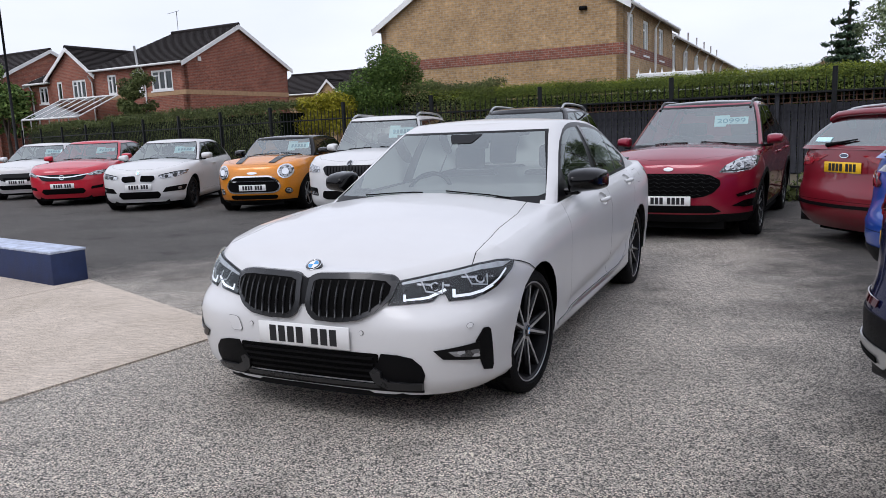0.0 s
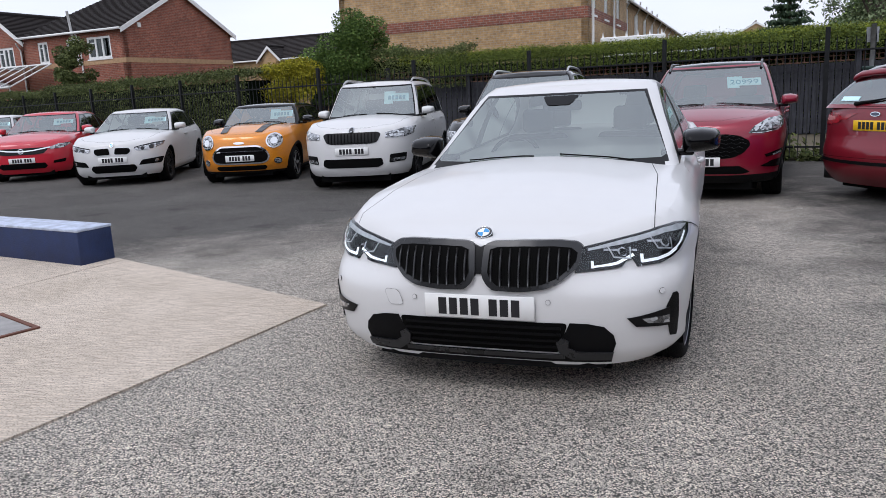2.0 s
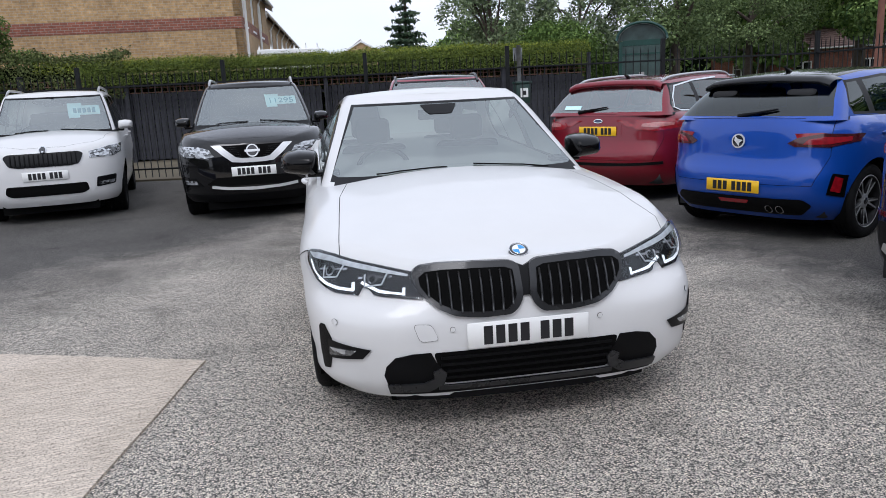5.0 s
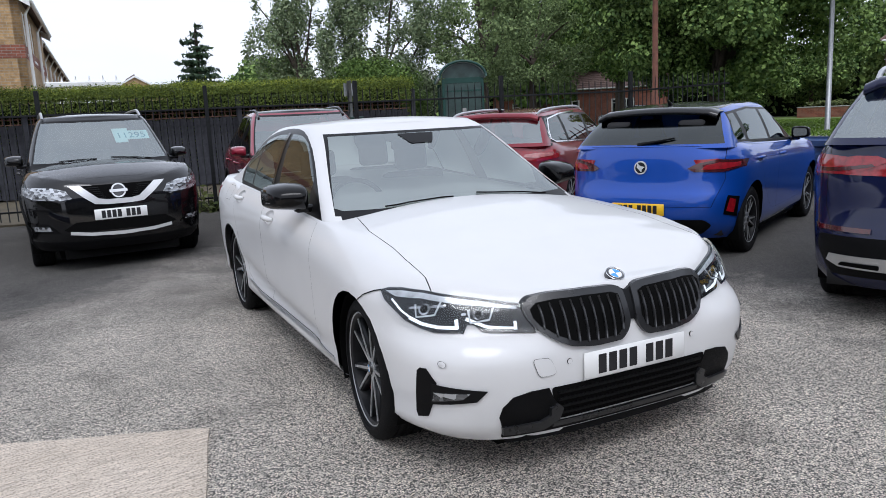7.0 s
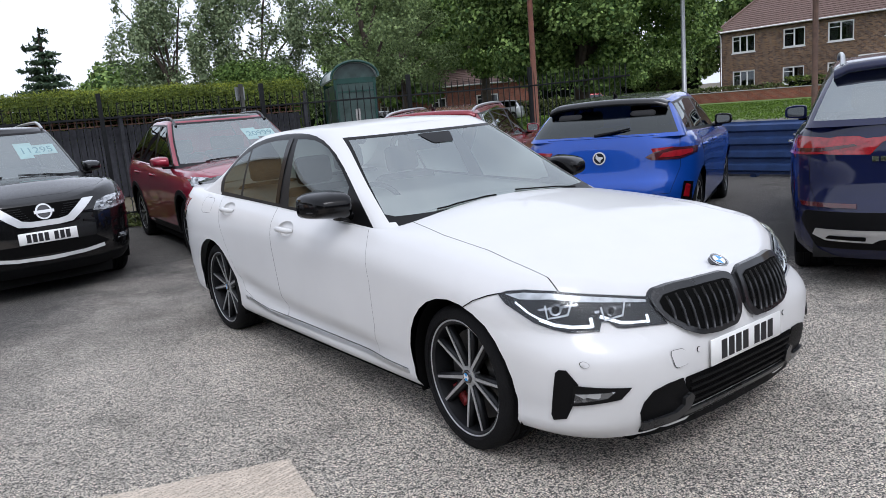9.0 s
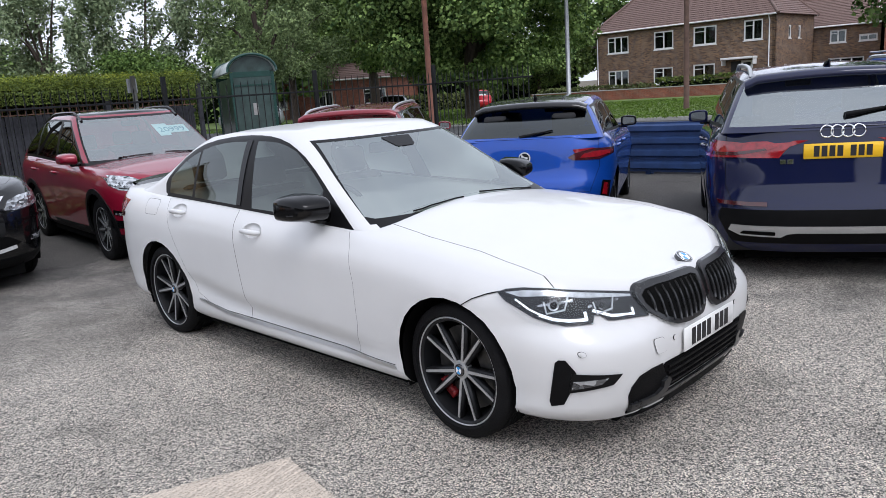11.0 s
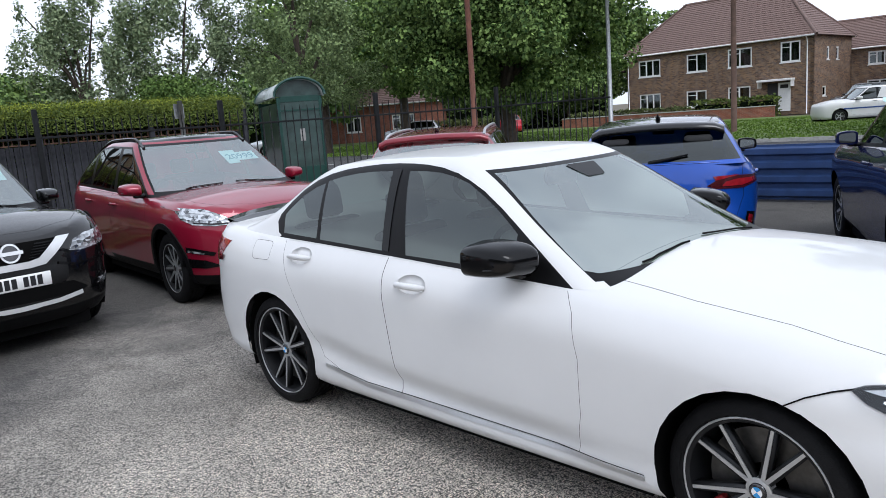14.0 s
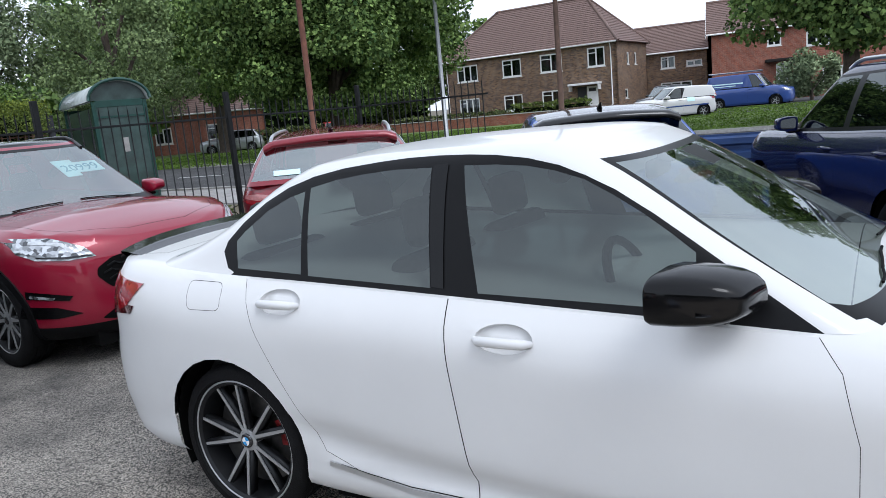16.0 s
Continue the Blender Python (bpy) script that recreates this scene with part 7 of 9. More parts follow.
def hedge(name, path, h0, h1, thick, mat, label, leaf=0.07, dens=260, seed=5, category="hedge", z0=0.0, wob=0.18):
    """A hedge along the path: a near-black box in place of the shade inside, and a skin of leaves with an uneven
    outline.
    """
    rng = np.random.default_rng(seed)
    hd = new(name)
    tagged(hd, label, category)
    P, N = [], []
    core = bmesh.new()
    for k_, (a, c) in enumerate(zip(path, path[1:])):
        a, c = np.array(a, float), np.array(c, float)
        L = np.linalg.norm(c - a)
        t = (c - a) / L
        nn = np.array((-t[1], t[0]))
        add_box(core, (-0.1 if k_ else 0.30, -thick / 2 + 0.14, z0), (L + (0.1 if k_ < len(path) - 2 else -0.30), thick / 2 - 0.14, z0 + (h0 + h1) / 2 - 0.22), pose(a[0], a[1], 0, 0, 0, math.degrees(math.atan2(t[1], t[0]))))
        for side, area in ((-1, L * h1), (1, L * h1 * 0.35), (0, L * thick)):
            k = int(area * dens)
            u = rng.uniform(0, L, k)
            bulge = np.array([noise.noise(Vector((a[0] + x * 0.9, a[1], seed))) for x in u])
            top = h0 + (h1 - h0) * (0.5 + 0.5 * bulge) + rng.normal(0, wob * 0.35, k)
            if side:
                z = rng.uniform(0.02, 1, k) * top
                off = side * (thick / 2 + bulge * wob * 0.5 + rng.normal(0, wob * 0.35, k) - 0.10 * (z / top) ** 4)
                no = np.stack([nn[0] * side * np.ones(k), nn[1] * side * np.ones(k), 0.3 * np.ones(k)], 1)
            else:
                z = top
                off = rng.uniform(-thick / 2, thick / 2, k)
                no = np.tile((0, 0, 1.0), (k, 1))
            xy = a[None, :] + t[None, :] * u[:, None] + nn[None, :] * off[:, None]
            P.append(np.concatenate([xy, z0 + z[:, None]], 1))
            N.append(no)
    part("shade_core", core, M_INNER, hd, "", False)
    ob = new("leaves", leaf_mesh("leaves", np.concatenate(P), np.concatenate(N), leaf, mat, 1.5, seed))
    ob.parent = hd
    ob["kind"] = "stuff"
    return hd


def tree(name, at, blobs, trunk, n, size, mat, label, seed=1, depth=0.28, limbs=7, aspect=1.5, bark=M_BARK):
    """A tree: a tapered trunk, limbs into the crown, and a crown of leaves round uneven clumps."""
    rng = np.random.default_rng(seed)
    random.seed(seed)
    tr = new(name)
    tagged(tr, label, "tree")
    tr.matrix_basis = pose(at[0], at[1], at[2] if len(at) > 2 else 0)
    h, r = trunk
    bm = bmesh.new()
    lean = (random.uniform(-0.3, 0.3), random.uniform(-0.3, 0.3))
    add_tube(bm, [(lean[0] * t * t, lean[1] * t * t, h * t - 0.1) for t in (0, 0.08, 0.3, 0.6, 1.0)], [r * 1.5, r * 1.1, r, r * 0.85, r * 0.45], 10)
    part("trunk", bm, bark, tr)
    for i in range(limbs):
        c, rad = blobs[(i * 3) % len(blobs)]
        z0 = h * random.uniform(0.5, 0.95)
        p0 = Vector((lean[0] * 0.6, lean[1] * 0.6, z0))
        p2 = Vector(c)
        p1 = p0.lerp(p2, 0.5) + Vector((0, 0, 0.08 * h))
        lb = bmesh.new()
        add_tube(lb, [p0, p1, p2], [r * 0.42, r * 0.28, r * 0.10], 7)
        part("limb", lb, bark, tr)
    pts, nr = blob_points(blobs, n, rng, depth)
    keep = pts[:, 2] > 0.3
    ob = new("crown", leaf_mesh("crown", pts[keep], nr[keep] + np.array((0, 0, 0.4)), size, mat, aspect, seed))
    ob.parent = tr
    ob["kind"] = "stuff"
    return tr


def clumps(centre, radii, n, r0, r1, seed, flat=0.75):
    """Clump ellipsoids scattered over the skin and inside of a large ellipsoid."""
    rng = np.random.default_rng(seed)
    out = []
    for _ in range(n):
        d = rng.normal(0, 1, 3)
        d /= np.linalg.norm(d)
        k = rng.uniform(0.45, 1.0)
        c = np.array(centre) + d * np.array(radii) * k
        r = rng.uniform(r0, r1)
        out.append((tuple(c), (r, r, r * flat)))
    return out


# ---- steel railings ----
def railing_panel(L):
    """One bay: a post, two rails and upright bars with points."""
    bay = new("railing_panel")
    tagged(bay, "black steel railing bay with pointed upright bars", "railing", "railings round the yard")
    part("post", box_bm((-0.035, -0.035, 0), (0.035, 0.035, 2.14), 0.004), M_STEELBLK, bay, "", False)
    for z in (0.22, 1.74):
        part("rail", box_bm((0.036, -0.018, z), (L - 0.036, 0.018, z + 0.030), 0.003), M_STEELBLK, bay, "", False)
    bm = bmesh.new()
    add_tube(bm, [(0, 0, 0.08), (0, 0, 1.93), (0, 0, 2.02)], [0.0095, 0.0095, 0.001], 6)
    me = None
    k = int(L / 0.128)
    for i in range(1, k):
        if me is None:
            b = part("bar", bm, M_STEELBLK, bay)
            me = b.data
        else:
            b = new("bar", me)
            b.parent = bay
        b.location = (L * i / k, 0, 0)
    return bay


RAIL = [(-27, 30.2), (-17.6, 24.7), (-8.28, 19.15), (-0.76, 15.92), (4.1, 14.25), (9.5, 12.5), (8.72, 9.75)]
proto = None
for a, c in zip(RAIL, RAIL[1:]):
    d = Vector(c) - Vector(a)
    nb = max(1, round(d.length / 2.72))
    ang = math.degrees(math.atan2(d.y, d.x))
    for i in range(nb):
        p = Vector(a) + d * i / nb
        m = pose(p.x, p.y, 0, 0, 0, ang) @ Matrix.Diagonal((d.length / nb / 2.72, 1, 1, 1))
        if proto is None:
            proto = railing_panel(2.72)
            proto.matrix_basis = m
        else:
            o = copy_thing(proto, Matrix())
            o.matrix_basis = m

# dark timber fence behind, with a trellis on it
TF = [(-7.4, 22.25), (2.0, 20.75), (8.55, 19.15)]
slat_me = None
None
for a, c in zip(TF, TF[1:]):
    d = Vector(c) - Vector(a)
    ang = math.degrees(math.atan2(d.y, d.x))
    fen = new("timber_fence")
    tagged(fen, "dark-stained close-boarded timber fence with a trellis top", "fence")
    fen.matrix_basis = pose(a[0], a[1], 0, 0, 0, ang)
    k = int(d.length / 0.152)
    for i in range(k):
        if slat_me is None:
            s = part("slat", box_bm((0.004, -0.011, 0.06), (0.142, 0.011, 1.66), 0.003), M_TIMBER, fen, "", False)
            slat_me = s.data
        else:
            s = new("slat", slat_me)
            s.parent = fen
        s.location = (i * 0.152, 0.008 * (i % 2), random.uniform(-0.012, 0.012))
    for z in (0.3, 0.95, 1.5):
        part("rail", box_bm((0, 0.022, z), (d.length, 0.06, z + 0.08)), M_TIMBER, fen, "", False)
    tb = bmesh.new()
    add_box(tb, (0, -0.015, 1.675), (d.length, 0.02, 1.70))
    add_box(tb, (0, -0.015, 2.02), (d.length, 0.02, 2.045))
    for i in range(int(d.length / 0.15)):
        add_box(tb, (i * 0.15, -0.012, 1.70), (i * 0.15 + 0.022, 0.0, 2.02))
    for z in (1.79, 1.91):
        add_box(tb, (0, 0.001, z), (d.length, 0.012, z + 0.02))
    part("trellis", tb, M_TRELLIS, fen, "brown lattice trellis", False)
for i, (x, y) in enumerate(((-7.4, 22.15), (-5.0, 21.8), (-2.7, 21.4), (-0.3, 21.05), (2.0, 20.65), (4.2, 20.1), (6.4, 19.55), (8.6, 19.05))):
    p = new("fence_post")
    tagged(p, "dark timber fence post", "fence post", "fence posts")
    p.matrix_basis = pose(x, y, 0, 0, 0, -12)
    part("post_shaft", box_bm((-0.05, -0.05, 0), (0.05, 0.05, 2.15), 0.006), M_TIMBER, p, "", False)
    part("cap", box_bm((-0.06, -0.06, 2.15), (0.06, 0.06, 2.18), 0.01), M_TIMBER, p, "", False)

# hedges
hedge("clipped_hedge", [(-5.4, 22.9), (2.2, 21.65), (9.0, 20.0)], 2.28, 2.42, 1.3, M_HEDGE, "clipped green conifer hedge behind the timber fence", 0.030, 900, 5, "hedge", 0, 0.12)
hedge("hedge_overhang", [(-3.6, 21.85), (2.1, 20.98), (8.6, 19.4)], 0.36, 0.52, 1.0, M_HEDGE, "green hedge hanging over the top of the timber fence", 0.026, 2600, 15, "hedge", 1.88, 0.22)
hedge("young_hedge", [(-4.6, 22.3), (2.2, 21.2), (8.8, 19.6)], 0.16, 0.32, 1.1, M_HEDGETIP, "pale yellow-green young growth along the hedge top", 0.024, 1500, 6, "hedge", 2.20, 0.14)
hedge("ivy_hedge", [(-27, 31.4), (-17.8, 25.9), (-8.2, 20.6)], 2.05, 2.45, 1.3, M_IVY, "dark ivy-grown hedge behind the railings", 0.036, 1150, 7)
tree("golden_bush", (-7.65, 21.2), clumps((0, 0, 1.95), (0.80, 0.60, 0.62), 34, 0.22, 0.40, 8), (1.2, 0.05), 17000, 0.034, M_YELLOW, "golden yellow privet bush behind the railings", 8, 0.3)
hedge("mixed_hedge", [(-7.2, 22.75), (-4.4, 22.25), (-2.6, 21.9)], 0.85, 1.25, 1.1, M_IVY, "loose dark ivy and shrubs above the timber fence", 0.036, 1200, 9, "hedge", 1.55)
tree("garden_shrub", (-6.2, 22.4), clumps((0, 0, 2.5), (1.5, 1.2, 1.35), 40, 0.3, 0.6, 21), (1.6, 0.09), 34000, 0.044, M_BUSH, "tall leafy garden shrub behind the hedge", 21, 0.25)

# weeds along the foot of the railings
rng = np.random.default_rng(12)
wp, wn_ = [], []
for a, c in zip(RAIL[3:5], RAIL[4:6]):
    a, c = np.array(a), np.array(c)
    k = 2600
    t = rng.uniform(0, 1, (k, 1))
    xy = a + (c - a) * t + rng.normal(0, 0.16, (k, 2)) + np.array((0.05, 0.15))
    z = np.abs(rng.normal(0, 0.13, (k, 1))) * (0.4 + np.abs(np.sin(t * 23)))
    wp.append(np.concatenate([xy, z], 1))
    wn_.append(np.tile((0, -0.4, 0.8), (k, 1)))
wd = new("weeds", leaf_mesh("weeds", np.concatenate(wp), np.concatenate(wn_), 0.05, M_IVY, 2.6, 4))
tagged(wd, "straggling weeds at the foot of the railings", "weeds", "", "stuff")

# grass blades on the verge across the road
k = 60000
gx = rng.uniform(23.4, 44, k)
gy = rng.uniform(-4, 40, k)
gp = np.stack([gx, gy, np.full(k, 0.11)], 1)
gr_ = new("grass", leaf_mesh("grass", gp, np.tile((0, 0, 0.2), (k, 1)), 0.045, M_GRASS, 2.4, 14))
tagged(gr_, "short green grass with daisies across the road", "grass", "", "stuff")

# ---- blue corrugated barrier ----
bar = new("crash_barrier")
tagged(bar, "blue-painted corrugated steel barrier along the yard edge", "barrier")
d = Vector((8.62, 9.6)) - Vector((7.35, -2.0))
bar.matrix_basis = pose(7.35, -2.0, 0, 0, 0, math.degrees(math.atan2(d.y, d.x)))
prof = []
for i in range(4):
    z = 0.05 + i * 0.205
    prof += [(0.0, z), (0.0, z + 0.035), (0.055, z + 0.065), (0.055, z + 0.145), (0.0, z + 0.175)]
prof.append((0.0, 0.87))
for s0 in range(3):
    bm = bmesh.new()
    L0, L1 = d.length * s0 / 3 + 0.004, d.length * (s0 + 1) / 3
    rows = [[bm.verts.new((x, y, z)) for y, z in prof] + [bm.verts.new((x, -0.02, 0.87)), bm.verts.new((x, -0.02, 0.05))] for x in (L0, L1)]
    for j in range(len(rows[0])):
        j2 = (j + 1) % len(rows[0])
        bm.faces.new((rows[0][j], rows[1][j], rows[1][j2], rows[0][j2]))
    for r in rows:
        bm.faces.new(r)
    bmesh.ops.recalc_face_normals(bm, faces=bm.faces)
    part("corrugated_sheet", bm, M_BARRIER, bar, "", False)
for i in range(7):
    x = 0.2 + (d.length - 0.4) * i / 6
    part("post", box_bm((x - 0.05, -0.14, 0), (x + 0.05, -0.024, 0.84), 0.005), M_BARRIER, bar, "", False)

# ---- bus shelter ----
sh = new("bus_shelter")
tagged(sh, "dark green bus shelter with an arched roof and clouded panels", "bus shelter")
sh.matrix_basis = pose(9.13, 18.43, 0.06, 0, 0, -34)
W_, D_ = 1.10, 3.4
for x in (0, W_ - 0.08):
    for y in (0, D_):
        part("post", box_bm((x, y, 0), (x + 0.08, y + 0.08, 2.32), 0.005), M_SHELTER, sh, "", False)
for z0, z1 in ((0.08, 0.62), (2.20, 2.34)):
    part("end_panel", box_bm((0.08, 0.01, z0), (W_ - 0.08, 0.06, z1), 0.004), M_SHELTER, sh, "", False)
part("end_glazing", box_bm((0.08, 0.02, 0.62), (W_ - 0.08, 0.035, 2.20)), M_SHELTERGLASS, sh, "clouded glazing", False)
part("back_glazing", box_bm((0.03, 0.1, 0.5), (0.045, D_, 2.2)), M_SHELTERGLASS, sh, "clouded glazing", False)
part("far_panel", box_bm((0.08, D_ + 0.02, 0.1), (W_ - 0.08, D_ + 0.06, 2.3)), M_SHELTER, sh, "", False)
ro_ = bmesh.new()
prev = None
for i in range(15):
    a = math.pi * i / 14
    x, z = W_ / 2 - (W_ / 2 + 0.06) * math.cos(a), 2.34 + 0.42 * math.sin(a)
    ring = [ro_.verts.new((x, -0.10, z)), ro_.verts.new((x, D_ + 0.15, z)), ro_.verts.new((W_ / 2 + (x - W_ / 2) * 0.96, D_ + 0.15, z - 0.03)), ro_.verts.new((W_ / 2 + (x - W_ / 2) * 0.96, -0.10, z - 0.03))]
    if prev:
        for j in range(4):
            ro_.faces.new((prev[j], ring[j], ring[(j + 1) % 4], prev[(j + 1) % 4]))
    prev = ring
bmesh.ops.recalc_face_normals(ro_, faces=ro_.faces)
part("arched_roof", ro_, M_SHELTERROOF, sh, "pale curved roof sheet")
for y in (-0.10, D_ + 0.13):
    rim = bmesh.new()
    add_tube(rim, [(W_ / 2 - (W_ / 2 + 0.06) * math.cos(math.pi * i / 14), y, 2.34 + 0.42 * math.sin(math.pi * i / 14)) for i in range(15)], 0.035, 8)
    part("roof_rim", rim, M_SHELTER, sh)
part("glazing_bar", box_bm((0.08, 0.0, 1.98), (W_ - 0.08, 0.05, 2.02)), M_SHELTER, sh, "", False)
part("notice_sheet", box_bm((0.50, 0.008, 1.25), (0.62, 0.018, 1.55)), M_PAVE, sh, "faded notice", False)
ar = bmesh.new()
ar.faces.new([ar.verts.new((W_ / 2 - (W_ / 2) * math.cos(math.pi * i / 14), 0.03, 2.34 + 0.38 * math.sin(math.pi * i / 14))) for i in range(15)])
part("arch_glazing", ar, M_SHELTERGLASS, sh, "", False)

# ---- posts and poles ----
def pole(name, x, y, h, r0, r1, mat, label, cat, extra=None):
    p = new(name)
    tagged(p, label, cat)
    p.matrix_basis = pose(x, y, 0)
    bm = bmesh.new()
    add_tube(bm, [(0, 0, -0.2), (0, 0, h * 0.5), (0, 0, h)], [r0, (r0 + r1) / 2, r1], 14)
    part("shaft", bm, mat, p)
    if extra:
        extra(p)
    return p


def bin_bits(p):
    bm = bmesh.new()
    add_box(bm, (-0.19, -0.26, 1.0), (0.19, -0.04, 1.46), None, 0.03, 2)
    b = part("bin", sharp(bm), M_BINGREEN, p, "black and green dog waste bin")
    part("bin_lid", box_bm((-0.21, -0.28, 1.46), (0.21, -0.03, 1.52), 0.02, 2), M_BINGREEN, b)
    part("bin_label", box_bm((-0.10, -0.265, 1.15), (0.10, -0.2605, 1.36)), M_WHITEPL, b, "white sign panel", False)
    part("label_mark", box_bm((-0.045, -0.2675, 1.20), (0.045, -0.2655, 1.30)), M_INK, b, "", False)
    part("sign_back", box_bm((-0.12, 0.05, 2.0), (0.12, 0.06, 2.3)), M_GALV, p, "", False)


pole("sign_post", 6.15, 18.08, 2.36, 0.05, 0.05, M_GALV, "galvanised post carrying a dog waste bin", "post", bin_bits)
pole("street_lamp", 28.0, 17.75, 9.0, 0.11, 0.07, M_GALV, "tall galvanised street lamp column", "street lamp")
pole("telegraph_pole", 29.5, 12.9, 10.0, 0.125, 0.09, M_WOODPOLE, "tall brown timber telegraph pole", "pole")
pole("lamp_column", 17.8, 18.35, 9.0, 0.10, 0.08, M_RUST, "rust-brown painted steel column", "pole")
pole("thin_pole", -27.4, 30.2, 8.0, 0.07, 0.05, M_STEELBLK, "thin dark lamp column by the railings", "pole")

# ---- trees ----
tree("sycamore_tree", (29.6, 23.9), clumps((0, 0, 6.4), (6.6, 6.6, 4.4), 170, 0.9, 1.7, 31), (5.0, 0.38), 120000, 0.16, M_SYC, "large dark green broad-leaved tree on the verge", 31, 0.22, 10, 1.15)
tree("sycamore_tree", (38.0, 37.0), clumps((0, 0, 7.5), (5.5, 5.5, 4.5), 70, 1.0, 1.8, 32), (5.0, 0.36), 40000, 0.18, M_SYC, "dark broad-leaved tree behind the first", 32, 0.22, 8, 1.15)
tree("garden_tree", (13.2, 21.6), clumps((0, 0, 4.4), (2.1, 2.1, 2.9), 80, 0.34, 0.66, 33), (4.0, 0.16), 26000, 0.066, M_DARKLEAF, "dark leafy garden tree behind the shelter", 33, 0.25, 8, 1.4)
tree("garden_tree", (27.0, 34.0), clumps((0, 0, 5.2), (3.6, 3.6, 4.0), 58, 0.5, 0.95, 34), (4.5, 0.22), 26000, 0.085, M_DARKLEAF, "dark leafy tree beyond the hedge", 34, 0.25, 8, 1.4)
tree("willow_tree", (9.7, 27.7), clumps((0, 0, 4.0), (2.0, 2.0, 2.8), 80, 0.2, 0.45, 35, 1.8), (3.6, 0.12), 17000, 0.062, M_WILLOW, "grey-green young willow with feathery twigs", 35, 0.4, 9, 2.2)
tree("willow_tree", (13.0, 27.0), clumps((0, 0, 4.4), (2.7, 2.7, 3.3), 105, 0.22, 0.5, 36, 1.8), (3.8, 0.14), 24000, 0.066, M_WILLOW, "grey-green feathery tree behind the hedge", 36, 0.4, 9, 2.2)
tree("garden_shrub", (10.2, 23.2), clumps((0, 0, 2.4), (1.7, 1.5, 1.6), 40, 0.35, 0.7, 37), (1.6, 0.1), 24000, 0.055, M_BUSH, "overgrown green shrub by the shelter", 37, 0.3)
tree("pine_tree", (10.8, 42.3), [((0.25 * math.sin(i * 2.1), 0.25 * math.cos(i * 1.7), 1.9 + i * 0.36), (1.95 - 0.13 * i, 1.95 - 0.13 * i, 0.15)) for i in range(14)], (6.6, 0.14), 5600, 0.11, M_PINE, "dark layered pine tree beyond the hedge", 38, 0.35, 6, 3.0)
tree("garden_tree", (17.0, 48.0), clumps((0, 0, 3.6), (3.2, 3.2, 1.5), 26, 0.8, 1.4, 39), (3, 0.2), 7000, 0.2, M_SYC, "rounded dark tree far beyond the hedge", 39)
tree("street_tree", (24.8, 2.4), clumps((0, 0, 6.0), (5.6, 5.6, 3.4), 95, 0.7, 1.2, 40), (5.0, 0.26), 34000, 0.16, M_SYC, "overhanging leafy street tree", 40, 0.25, 9, 1.3)
tree("garden_tree", (-20.6, 30.2), clumps((0, 0, 3.0), (0.75, 0.75, 1.5), 30, 0.22, 0.45, 41), (2.5, 0.08), 9000, 0.07, M_IVY, "small dark tree before the red brick house", 41)
tree("garden_tree", (-33.5, 36.0), clumps((0, 0, 4.0), (1.6, 1.6, 2.0), 20, 0.5, 0.9, 42), (3, 0.12), 6000, 0.13, M_SYC, "dark tree beside the far house", 42)
tree("garden_shrub", (47.0, 1.5), clumps((0, 0, 1.6), (1.6, 1.6, 1.4), 20, 0.5, 0.8, 44), (1.0, 0.1), 6000, 0.13, M_WILLOW, "flowering pale shrub beside the drive", 44)
for i, (x, y, rr2) in enumerate(((40, 47, 6.5), (52, 52, 7.0), (62, 46, 6.0), (74, 34, 6.0))):
    tree("far_tree", (x, y), clumps((0, 0, 6.5), (rr2, rr2, 4.5), 50, 1.1, 2.0, 50 + i), (5, 0.4), 12000, 0.36, M_SYC, "dark broad-leaved tree in the distance", 50 + i, 0.22, 6, 1.2)


